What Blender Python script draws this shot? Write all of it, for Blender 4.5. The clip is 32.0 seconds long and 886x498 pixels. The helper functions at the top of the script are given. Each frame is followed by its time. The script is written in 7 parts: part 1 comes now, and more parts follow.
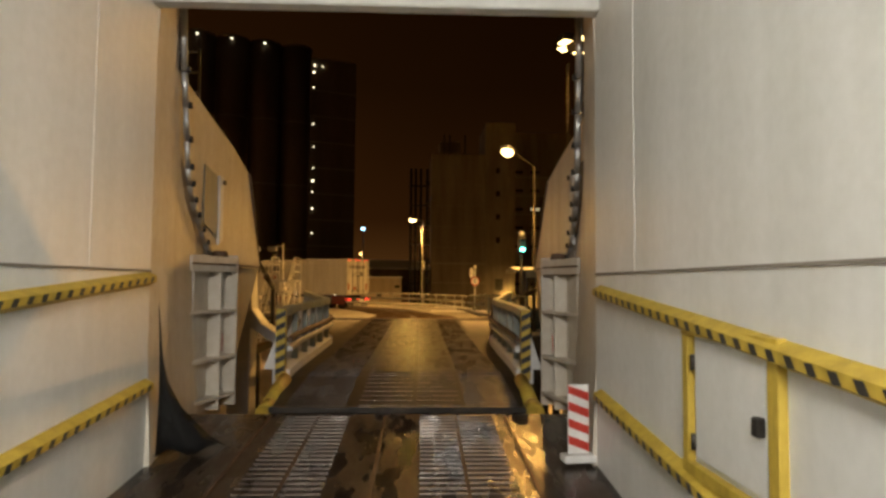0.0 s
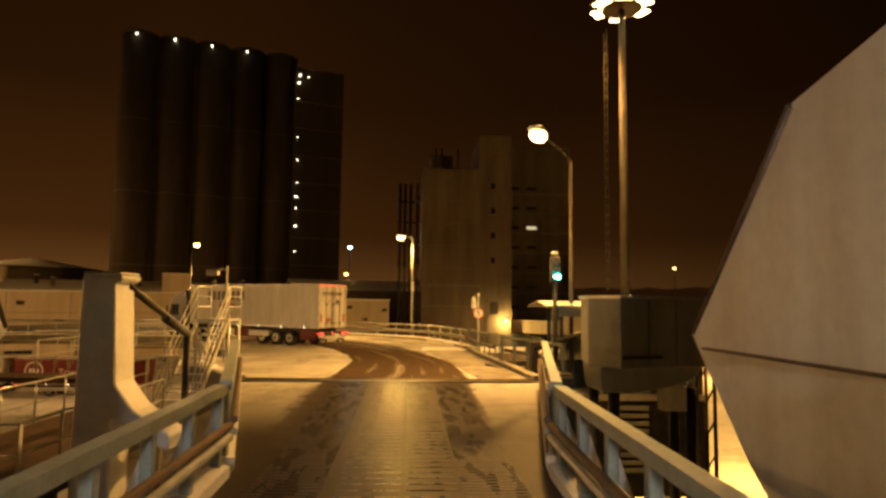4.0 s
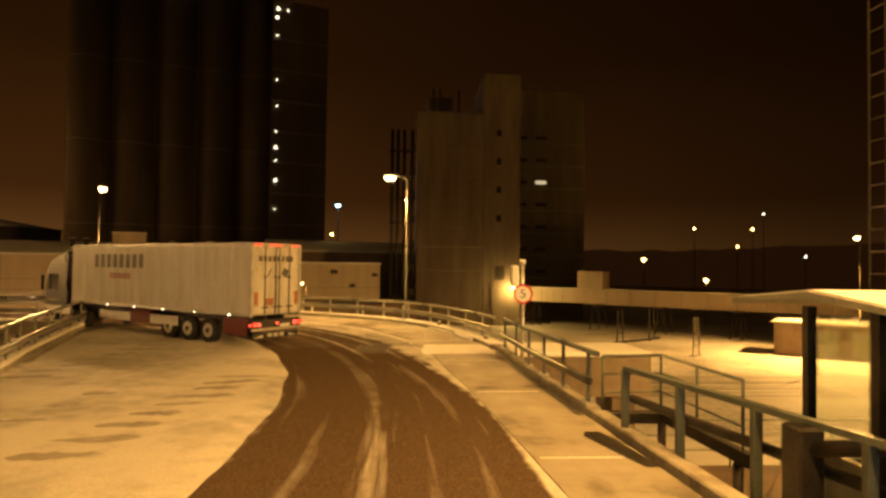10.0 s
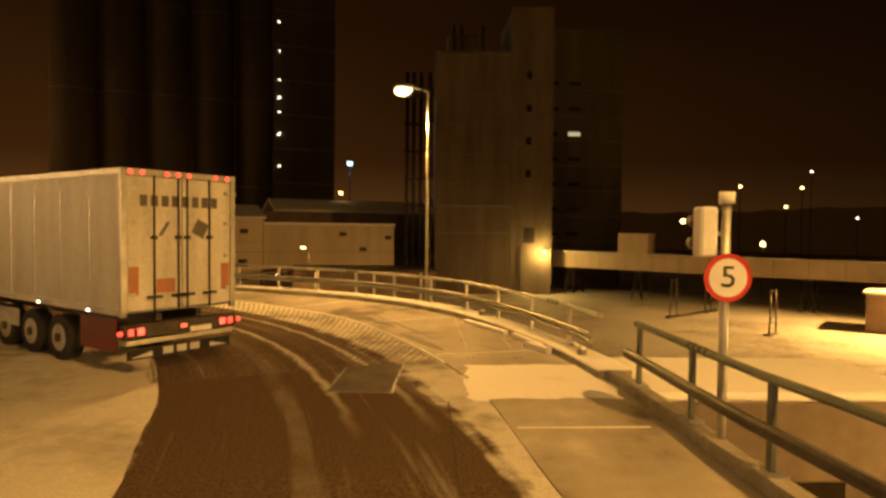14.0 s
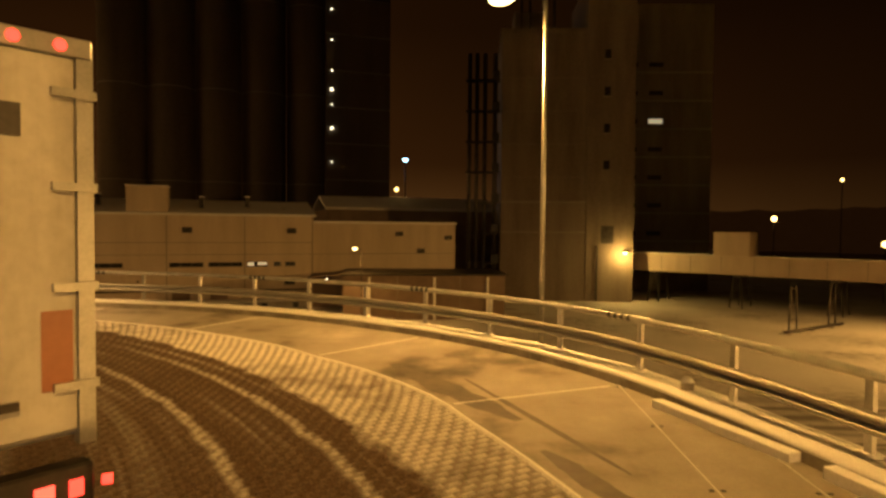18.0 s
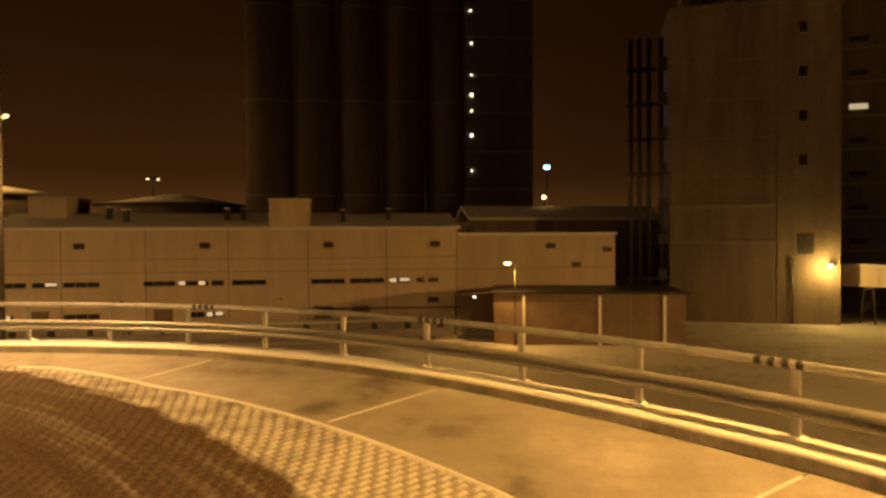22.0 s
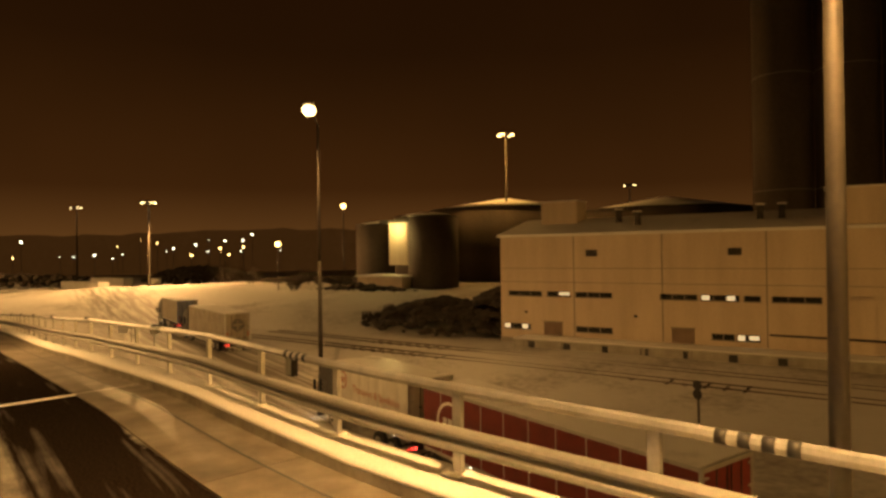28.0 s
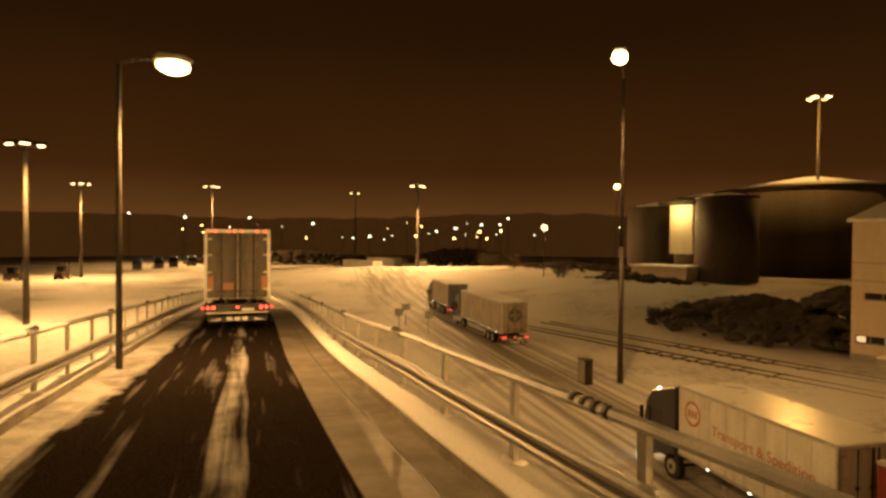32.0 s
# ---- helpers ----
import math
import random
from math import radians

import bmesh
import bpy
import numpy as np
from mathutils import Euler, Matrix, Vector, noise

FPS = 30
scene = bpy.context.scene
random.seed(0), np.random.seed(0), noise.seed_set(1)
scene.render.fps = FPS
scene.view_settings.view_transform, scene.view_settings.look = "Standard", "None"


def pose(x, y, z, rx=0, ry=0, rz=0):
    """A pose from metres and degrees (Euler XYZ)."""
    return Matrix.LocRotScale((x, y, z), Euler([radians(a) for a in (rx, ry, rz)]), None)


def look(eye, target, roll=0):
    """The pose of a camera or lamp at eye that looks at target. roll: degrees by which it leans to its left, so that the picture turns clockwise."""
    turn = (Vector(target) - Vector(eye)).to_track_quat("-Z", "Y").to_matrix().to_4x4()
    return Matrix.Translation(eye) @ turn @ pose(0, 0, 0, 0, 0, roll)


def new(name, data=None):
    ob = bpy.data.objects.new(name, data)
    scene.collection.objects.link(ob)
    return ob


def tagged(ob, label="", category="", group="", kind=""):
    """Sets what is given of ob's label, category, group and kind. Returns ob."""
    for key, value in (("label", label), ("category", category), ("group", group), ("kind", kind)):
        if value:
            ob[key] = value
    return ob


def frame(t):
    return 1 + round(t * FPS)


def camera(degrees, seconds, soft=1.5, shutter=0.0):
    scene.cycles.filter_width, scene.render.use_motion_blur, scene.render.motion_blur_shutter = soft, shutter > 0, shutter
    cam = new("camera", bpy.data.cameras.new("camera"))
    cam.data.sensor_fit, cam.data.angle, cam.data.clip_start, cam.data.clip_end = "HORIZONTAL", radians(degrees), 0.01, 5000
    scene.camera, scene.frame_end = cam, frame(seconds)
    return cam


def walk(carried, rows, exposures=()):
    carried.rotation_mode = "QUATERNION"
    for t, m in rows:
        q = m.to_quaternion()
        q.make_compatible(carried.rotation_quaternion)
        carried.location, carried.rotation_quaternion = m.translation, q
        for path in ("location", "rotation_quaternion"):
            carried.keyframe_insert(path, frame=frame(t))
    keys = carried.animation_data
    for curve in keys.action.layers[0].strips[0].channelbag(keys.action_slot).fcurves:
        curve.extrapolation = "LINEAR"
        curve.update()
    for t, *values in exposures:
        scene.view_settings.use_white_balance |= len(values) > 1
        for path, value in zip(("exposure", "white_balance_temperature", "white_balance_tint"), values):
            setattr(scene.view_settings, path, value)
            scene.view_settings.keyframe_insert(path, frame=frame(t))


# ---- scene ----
cam = camera(70.4, 32.0, soft=2.9)
PATH = [
    (0, (0.000, -0.000, 2.191), (0.368, 9.978, 2.736), 0.41),
    (0.5, (0.036, 1.327, 2.291), (0.441, 11.298, 2.924), 0.49),
    (1, (0.079, 2.689, 2.376), (0.515, 12.656, 3.064), 0.52),
    (1.5, (0.107, 3.960, 2.463), (0.567, 13.920, 3.239), 0.60),
    (2, (0.084, 5.071, 2.551), (0.549, 15.029, 3.341), 0.60),
    (2.5, (0.010, 6.080, 2.636), (0.483, 16.036, 3.449), 0.55),
    (3, (-0.026, 7.096, 2.722), (0.450, 17.051, 3.540), 0.54),
    (3.5, (-0.021, 8.131, 2.809), (0.479, 18.083, 3.644), 0.62),
    (5.5, (-0.041, 12.293, 3.176), (0.566, 22.235, 4.063), 0.43),
    (6, (0.027, 13.742, 3.172), (0.634, 23.693, 3.946), 0.39),
    (6.5, (0.046, 15.133, 3.149), (0.653, 25.094, 3.791), 0.51),
    (7, (0.029, 16.495, 3.134), (0.639, 26.464, 3.635), 0.69),
    (7.5, (0.024, 17.827, 3.131), (0.627, 27.801, 3.528), 0.80),
    (8, (0.019, 19.162, 3.136), (0.632, 29.139, 3.431), 0.69),
    (8.5, (-0.001, 20.540, 3.152), (0.609, 30.518, 3.377), 0.66),
    (9, (-0.015, 21.950, 3.188), (0.602, 31.929, 3.419), 0.75),
    (9.5, (0.012, 23.409, 3.231), (0.643, 33.386, 3.465), 0.76),
    (10, (0.056, 24.946, 3.271), (0.693, 34.922, 3.524), 0.69),
    (10.5, (0.079, 26.519, 3.296), (0.723, 36.495, 3.548), 0.70),
    (11, (0.100, 28.094, 3.289), (0.744, 38.070, 3.552), 0.71),
    (11.5, (0.100, 29.664, 3.245), (0.732, 39.644, 3.318), 0.59),
    (12, (0.083, 31.219, 3.183), (0.687, 41.200, 3.146), 0.63),
    (12.5, (0.056, 32.750, 3.114), (0.612, 42.733, 2.926), 0.61),
    (13, (0.017, 34.278, 3.050), (0.514, 44.261, 2.747), 0.68),
    (13.5, (-0.029, 35.778, 2.997), (0.408, 45.762, 2.640), 0.62),
    (14, (-0.069, 37.228, 2.959), (0.320, 47.215, 2.626), 0.68),
    (14.5, (-0.114, 38.636, 2.921), (0.214, 48.625, 2.600), 0.81),
    (16.5, (-0.707, 43.933, 2.785), (-0.766, 53.927, 2.418), 0.61),
    (17, (-0.922, 44.983, 2.766), (-1.110, 54.975, 2.418), 0.45),
    (17.5, (-1.200, 45.987, 2.750), (-1.527, 55.976, 2.409), 0.51),
    (18, (-1.433, 46.961, 2.736), (-1.902, 56.944, 2.401), 0.49),
    (18.5, (-1.676, 47.888, 2.726), (-2.299, 57.864, 2.403), 0.29),
    (19, (-1.972, 48.805, 2.719), (-2.772, 58.768, 2.404), 0.31),
    (19.5, (-2.301, 49.740, 2.714), (-3.296, 59.686, 2.403), 0.34),
    (20, (-2.677, 50.708, 2.717), (-3.905, 60.629, 2.467), 0.16),
    (20.5, (-3.113, 51.684, 2.716), (-4.619, 61.567, 2.486), -0.03),
    (21, (-3.635, 52.653, 2.707), (-5.442, 62.487, 2.518), 0.03),
    (21.5, (-4.214, 53.634, 2.697), (-6.353, 63.401, 2.531), -0.14),
    (22, (-4.849, 54.594, 2.692), (-7.374, 64.269, 2.546), -0.37),
    (22.5, (-5.591, 55.550, 2.695), (-8.534, 65.106, 2.578), -0.37),
    (23, (-6.435, 56.505, 2.704), (-9.821, 65.914, 2.600), -0.47),
    (23.5, (-7.375, 57.404, 2.709), (-11.242, 66.625, 2.609), -0.53),
    (24, (-8.383, 58.254, 2.711), (-12.739, 67.254, 2.607), -0.31),
    (24.5, (-9.464, 59.058, 2.712), (-14.325, 67.796, 2.625), -0.48),
    (25, (-10.511, 59.788, 2.714), (-15.891, 68.217, 2.649), -0.83),
    (25.5, (-11.521, 60.495, 2.716), (-17.439, 68.555, 2.668), -0.93),
    (27.5, (-16.376, 62.025, 2.590), (-24.162, 68.300, 2.612), -0.81),
    (28, (-17.687, 62.244, 2.601), (-25.847, 68.025, 2.640), -0.83),
    (28.5, (-18.974, 62.377, 2.590), (-27.473, 67.646, 2.612), -0.15),
    (29, (-20.253, 62.483, 2.567), (-29.050, 67.238, 2.575), 0.16),
    (29.5, (-21.481, 62.563, 2.546), (-30.524, 66.831, 2.510), -0.26),
    (30, (-22.657, 62.634, 2.532), (-31.907, 66.434, 2.464), -0.06),
    (30.5, (-23.821, 62.653, 2.520), (-33.234, 66.027, 2.399), -0.04),
    (31, (-24.987, 62.651, 2.501), (-34.530, 65.636, 2.348), 0.03),
    (31.5, (-26.195, 62.617, 2.477), (-35.847, 65.231, 2.329), 0.46),
    (32, (-27.425, 62.584, 2.449), (-37.162, 64.855, 2.279), 0.39),
]
walk(cam, [(t, look(eye, target, roll)) for t, eye, target, roll in PATH],
     [(0, -0.15), (1.5, 0.1), (3.5, 0.45), (5.5, 0.8), (7.5, 0.55), (9, 0.4), (11, 0.5), (13, 0.4), (17, 0.0), (21, 0.05), (23, 0.25), (25, 0.25), (28, 0.3), (32, 0.45)])

# ---- world and exposure ----
scene.view_settings.exposure = 0.0
world = bpy.data.worlds.new("night_sky")
scene.world = world
world.use_nodes = True
wn, wl = world.node_tree.nodes, world.node_tree.links
wn.clear()
w_out = wn.new("ShaderNodeOutputWorld")
w_bg = wn.new("ShaderNodeBackground")
w_tc = wn.new("ShaderNodeTexCoord")
w_sep = wn.new("ShaderNodeSeparateXYZ")
w_ramp = wn.new("ShaderNodeValToRGB")
w_noise = wn.new("ShaderNodeTexNoise")
w_mix = wn.new("ShaderNodeMix")
w_ramp.color_ramp.elements[0].position, w_ramp.color_ramp.elements[0].color = 0.0, (0.125, 0.050, 0.0115, 1)
w_ramp.color_ramp.elements[1].position, w_ramp.color_ramp.elements[1].color = 0.75, (0.0055, 0.0014, 0.0003, 1)
w_mid = w_ramp.color_ramp.elements.new(0.30)
w_mid.color = (0.020, 0.0066, 0.0012, 1)
w_low = w_ramp.color_ramp.elements.new(0.10)
w_low.color = (0.046, 0.0155, 0.0031, 1)
w_noise.inputs["Scale"].default_value, w_noise.inputs["Detail"].default_value = 2.2, 3.0
w_mix.data_type, w_mix.blend_type = "RGBA", "MULTIPLY"
w_mix.inputs["Factor"].default_value = 0.5
wl.new(w_tc.outputs["Generated"], w_sep.inputs[0])
wl.new(w_sep.outputs["Z"], w_ramp.inputs["Fac"])
wl.new(w_tc.outputs["Generated"], w_noise.inputs["Vector"])
wl.new(w_ramp.outputs["Color"], w_mix.inputs["A"])
wl.new(w_noise.outputs["Fac"], w_mix.inputs["B"])
# the town's glow lies to the west; the sky inland and over the sea is darker
w_west = wn.new("ShaderNodeMath")
w_west.operation, w_west.use_clamp = "MULTIPLY_ADD", True
w_west.inputs[1].default_value, w_west.inputs[2].default_value = -0.75, 0.76
w_sep2 = wn.new("ShaderNodeSeparateXYZ")
wl.new(w_tc.outputs["Generated"], w_sep2.inputs[0])
wl.new(w_sep2.outputs["X"], w_west.inputs[0])
wl.new(w_west.outputs[0], w_bg.inputs["Strength"])
wl.new(w_mix.outputs["Result"], w_bg.inputs["Color"])
wl.new(w_bg.outputs[0], w_out.inputs[0])

SODIUM = (1.0, 0.495, 0.110)
SODIUM_PALE = (1.0, 0.520, 0.160)
GREENISH = (0.1, 1.0, 0.75)
COLD = (0.85, 0.95, 1.0)


def spot(name, at, to, watts, colour=SODIUM, angle=150, blend=0.6, size=0.15):
    data = bpy.data.lights.new(name, "SPOT")
    data.energy, data.color, data.spot_size, data.spot_blend, data.shadow_soft_size = watts, colour, radians(angle), blend, size
    ob = new(name, data)
    ob.matrix_world = look(at, to)
    return ob


def point(name, at, watts, colour=SODIUM, size=0.15):
    data = bpy.data.lights.new(name, "POINT")
    data.energy, data.color, data.shadow_soft_size = watts, colour, size
    ob = new(name, data)
    ob.location = at
    return ob


spot("lamp_light_quay", (3.95, 28.18, 7.85), (2.5, 30.0, 0), 2900)
spot("lamp_light_mast", (6.6, 35.2, 15.7), (1.0, 38.0, 0), 12500, angle=165)
spot("lamp_light_bend", (-0.74, 62.72, 8.15), (-3.5, 58.0, 0), 5600)
spot("lamp_light_ramp_top", (-18.85, 65.5, 7.4), (-20.5, 62.0, 0), 6000, SODIUM_PALE)
spot("lamp_light_ramp", (-44.1, 59.85, 6.3), (-44.3, 61.4, -1), 3800, SODIUM_PALE)
spot("lamp_light_yard", (-61.7, 81.2, 12.6), (-58.0, 82.0, -7), 6700, SODIUM_PALE, angle=170)
# added light, its post out of view, to brighten the lower quay
spot("fill_light_lower_quay", (22.6, 41.0, 1.4), (20.0, 43.0, -7), 17000, angle=165)
spot("lamp_light_ground_right", (52.2, 94.0, 6.2), (41.0, 90.0, -7.2), 60000, angle=160)
point("lamp_light_high_mast", (-119.5, 146.8, 25.4), 12000)
spot("lamp_light_far_yard", (-165.0, 88.4, 13.2), (-150.0, 84.0, -7), 74000, SODIUM_PALE, angle=170)
spot("lamp_light_left_yard", (-100.4, 35.6, 11.6), (-98.0, 40.0, -7), 36000, SODIUM_PALE, angle=170)
# added fill that brightens the far left snowfield, not an existing lamp
spot("fill_light_left_far", (-184.4, 15.6, 13.4), (-180.0, 20.0, -7), 52000, SODIUM_PALE, angle=170)
spot("lamp_light_deep_yard", (-253.0, 36.2, 18.4), (-250.0, 38.0, -7), 70000, SODIUM_PALE, angle=170)
spot("lamp_light_facade", (-13.8, 112.2, 0.1), (-13.5, 112.2, -7), 2300, angle=165)
point("lamp_light_tower", (19.0, 132.6, -0.8), 1500, (1.0, 0.60, 0.14))
spot("lamp_light_white", (-18.6, 204.8, 19.6), (-20.0, 150.0, 0.0), 2500, COLD, 130)
ship_lamp = bpy.data.lights.new("ship_deck_light", "AREA")
ship_lamp.energy, ship_lamp.color, ship_lamp.shape, ship_lamp.size, ship_lamp.size_y = 730, (1.0, 0.95, 0.87), "RECTANGLE", 2.6, 0.5
ship_light = new("ship_deck_light", ship_lamp)
ship_light.matrix_world = look((-0.5, -3.0, 5.3), (-0.5, 2.5, 1.5))

# ---- materials ----
def rgb(r, g, b):
    return (r, g, b, 1.0)


class Mat:
    """A short hand for a node material with one principled shader."""

    def __init__(self, name, rough=0.6, metal=0.0):
        self.m = bpy.data.materials.new(name)
        self.m.use_nodes = True
        self.n, self.l = self.m.node_tree.nodes, self.m.node_tree.links
        self.b = self.n["Principled BSDF"]
        self.b.inputs["Roughness"].default_value, self.b.inputs["Metallic"].default_value = rough, metal
        self.coords = None

    def vec(self):
        if self.coords is None:
            geo = self.n.new("ShaderNodeNewGeometry")
            self.coords = geo.outputs["Position"]
        return self.coords

    def noise(self, scale, detail=4.0, stretch=None, rough=0.55):
        t = self.n.new("ShaderNodeTexNoise")
        t.inputs["Scale"].default_value, t.inputs["Detail"].default_value, t.inputs["Roughness"].default_value = scale, detail, rough
        v = self.vec()
        if stretch:
            mp = self.n.new("ShaderNodeMapping")
            mp.inputs["Scale"].default_value = stretch
            self.l.new(v, mp.inputs["Vector"])
            v = mp.outputs[0]
        self.l.new(v, t.inputs["Vector"])
        return t.outputs["Fac"]

    def ramp(self, fac, stops):
        r = self.n.new("ShaderNodeValToRGB")
        e = r.color_ramp.elements
        e[0].position, e[0].color = stops[0]
        e[1].position, e[1].color = stops[-1]
        for p, c in stops[1:-1]:
            e.new(p).color = c
        self.l.new(fac, r.inputs["Fac"])
        return r.outputs["Color"]

    def math(self, op, a, b=None, clamp=False):
        k = self.n.new("ShaderNodeMath")
        k.operation, k.use_clamp = op, clamp
        for i, v in enumerate((a, b)):
            if v is None:
                continue
            if isinstance(v, (int, float)):
                k.inputs[i].default_value = v
            else:
                self.l.new(v, k.inputs[i])
        return k.outputs[0]

    def mix(self, fac, a, b, mode="MIX"):
        k = self.n.new("ShaderNodeMix")
        k.data_type, k.blend_type = "RGBA", mode
        for key, v in (("Factor", fac), ("A", a), ("B", b)):
            sock = [s for s in k.inputs if s.name == key and s.type == ("VALUE" if key == "Factor" else "RGBA")][0]
            if isinstance(v, (int, float, tuple)):
                sock.default_value = v
            else:
                self.l.new(v, sock)
        return [s for s in k.outputs if s.type == "RGBA"][0]

    def colour(self, c):
        if isinstance(c, tuple):
            self.b.inputs["Base Color"].default_value = c
        else:
            self.l.new(c, self.b.inputs["Base Color"])
        return self

    def roughness(self, v):
        self.l.new(v, self.b.inputs["Roughness"])
        return self

    def bump(self, height, strength=0.3, dist=0.02):
        k = self.n.new("ShaderNodeBump")
        k.inputs["Strength"].default_value, k.inputs["Distance"].default_value = strength, dist
        self.l.new(height, k.inputs["Height"])
        self.l.new(k.outputs[0], self.b.inputs["Normal"])
        return self


def mottled(name, c1, c2, rough=0.6, metal=0.0, scale=1.2, fine=18.0, bump=0.15, stretch=None, r_var=0.2):
    """A worn surface: two colours mixed at a large and a small scale, with fine relief."""
    k = Mat(name, rough, metal)
    big, small = k.noise(scale, 5, stretch), k.noise(fine, 4)
    both = k.math("ADD", k.math("MULTIPLY", big, 0.7), k.math("MULTIPLY", small, 0.3))
    k.colour(k.ramp(both, [(0.36, rgb(*c1)), (0.64, rgb(*c2))]))
    if r_var:
        k.roughness(k.math("ADD", k.math("MULTIPLY", big, r_var), rough - r_var * 0.5, True))
    k.bump(small, bump, 0.01)
    return k.m


def glow(name, colour, strength):
    k = Mat(name, 0.4)
    k.colour(rgb(*colour))
    k.b.inputs["Emission Color"].default_value = rgb(*colour)
    k.b.inputs["Emission Strength"].default_value = strength
    return k.m


def snow_material(name, bare, amount=0.5, scale=0.35, low=(0.62, 0.61, 0.58), high=(0.80, 0.79, 0.77)):
    """Trodden, wind-blown snow over a darker ground."""
    k = Mat(name, 0.75)
    big, mid, fine = k.noise(scale, 6), k.noise(2.3, 5), k.noise(26, 3)
    cover = k.math("ADD", k.math("MULTIPLY", big, 0.65), k.math("MULTIPLY", mid, 0.35))
    f = k.ramp(cover, [(amount - 0.16, rgb(0, 0, 0)), (amount + 0.1, rgb(1, 1, 1))])
    snow = k.ramp(fine, [(0.3, rgb(*low)), (0.7, rgb(*high))])
    k.colour(k.mix(f, rgb(*bare), snow))
    k.bump(k.math("ADD", k.math("MULTIPLY", mid, 1.0), k.math("MULTIPLY", fine, 0.25)), 0.5, 0.06)
    return k.m


ship_paint = mottled("ship_white_paint", (0.62, 0.62, 0.58), (0.74, 0.74, 0.71), 0.42, scale=0.5, fine=9, stretch=(3, 3, 0.35), bump=0.06)
door_paint = mottled("bow_door_paint", (0.50, 0.44, 0.35), (0.66, 0.62, 0.54), 0.5, scale=0.7, fine=7, stretch=(2.5, 2.5, 0.4), bump=0.08)
seal_rubber = mottled("black_rubber", (0.012, 0.012, 0.012), (0.03, 0.03, 0.028), 0.7)
rust_steel = mottled("rusty_steel", (0.06, 0.04, 0.028), (0.16, 0.10, 0.06), 0.6, 0.5, scale=2.5)
dark_steel = mottled("dark_steel", (0.035, 0.033, 0.03), (0.08, 0.07, 0.06), 0.45, 0.7, scale=3)
galv = mottled("galvanised_steel", (0.38, 0.38, 0.37), (0.56, 0.56, 0.55), 0.42, 0.75, scale=3, fine=40, bump=0.05)
rail_paint = mottled("grey_green_rail_paint", (0.24, 0.28, 0.25), (0.38, 0.42, 0.38), 0.5, 0.1, scale=3, fine=25)
machine_paint = mottled("grey_machine_paint", (0.19, 0.19, 0.155), (0.29, 0.29, 0.245), 0.5, 0.1, scale=0.8, stretch=(2, 2, 0.5))
yellow_paint = mottled("yellow_paint", (0.36, 0.25, 0.03), (0.56, 0.40, 0.06), 0.55, scale=3, fine=14, stretch=(2, 2, 0.6))
black_paint = mottled("black_paint", (0.015, 0.015, 0.015), (0.035, 0.033, 0.03), 0.5, scale=5)
white_paint = mottled("white_paint", (0.66, 0.66, 0.64), (0.78, 0.78, 0.76), 0.45, scale=3)
red_paint = mottled("red_paint", (0.42, 0.03, 0.02), (0.55, 0.05, 0.03), 0.45, scale=3)
concrete = mottled("grey_concrete", (0.24, 0.22, 0.19), (0.38, 0.36, 0.32), 0.8, scale=0.8, fine=12, bump=0.3)
tower_concrete = mottled("stained_tower_concrete", (0.11, 0.085, 0.064), (0.19, 0.155, 0.12), 0.85, scale=0.25, fine=3, stretch=(2.2, 2.2, 0.35), bump=0.3)
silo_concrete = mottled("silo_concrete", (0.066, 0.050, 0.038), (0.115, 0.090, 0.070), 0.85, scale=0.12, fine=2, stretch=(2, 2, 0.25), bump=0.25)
facade_panel = mottled("pale_facade_panel", (0.46, 0.375, 0.28), (0.58, 0.485, 0.375), 0.7, scale=0.35, fine=6, stretch=(2, 2, 0.3), bump=0.12)
facade_joint = mottled("facade_joint", (0.18, 0.16, 0.13), (0.25, 0.22, 0.18), 0.8)
dark_glass = mottled("dark_window_glass", (0.012, 0.012, 0.012), (0.03, 0.03, 0.028), 0.12, scale=0.7, bump=0.0, r_var=0.0)
brick_red = mottled("red_brown_shed_paint", (0.14, 0.096, 0.068), (0.21, 0.15, 0.108), 0.7, scale=0.6)
rock = mottled("dark_rock", (0.008, 0.006, 0.005), (0.045, 0.034, 0.025), 0.85, scale=0.9, bump=0.6)
bush_mat = mottled("bare_bush", (0.02, 0.014, 0.01), (0.05, 0.036, 0.022), 0.9, scale=2)
tyre_rubber = mottled("tyre_rubber", (0.012, 0.012, 0.012), (0.035, 0.032, 0.03), 0.85, scale=6)
trailer_white = mottled("dirty_white_trailer_panel", (0.52, 0.50, 0.45), (0.70, 0.69, 0.65), 0.45, scale=1.0, fine=8, stretch=(2, 2, 0.4), bump=0.05)
trailer_back = mottled("dirty_trailer_back", (0.42, 0.40, 0.35), (0.64, 0.62, 0.57), 0.5, scale=1.6, fine=11, stretch=(2, 2, 0.3), bump=0.08)
# much darker version of trailer_back, for the ramp truck's doors
trailer_dark = mottled("dark_trailer_back", (0.05, 0.042, 0.035), (0.13, 0.11, 0.09), 0.55, scale=1.6, fine=11, stretch=(2, 2, 0.3), bump=0.08)
mud_curtain = mottled("grey_trailer_curtain", (0.22, 0.19, 0.15), (0.36, 0.32, 0.26), 0.6, scale=0.8, fine=6)
lettering_blue = mottled("faded_dark_lettering", (0.06, 0.055, 0.05), (0.12, 0.11, 0.10), 0.5)
lettering_red = mottled("faded_red_lettering", (0.36, 0.12, 0.07), (0.45, 0.17, 0.10), 0.5)
cab_dark = mottled("dark_blue_cab_paint", (0.02, 0.022, 0.028), (0.04, 0.042, 0.05), 0.3, 0.2)
cloth_red = mottled("dark_red_tarpaulin", (0.11, 0.008, 0.006), (0.17, 0.016, 0.010), 0.5, scale=1.5)
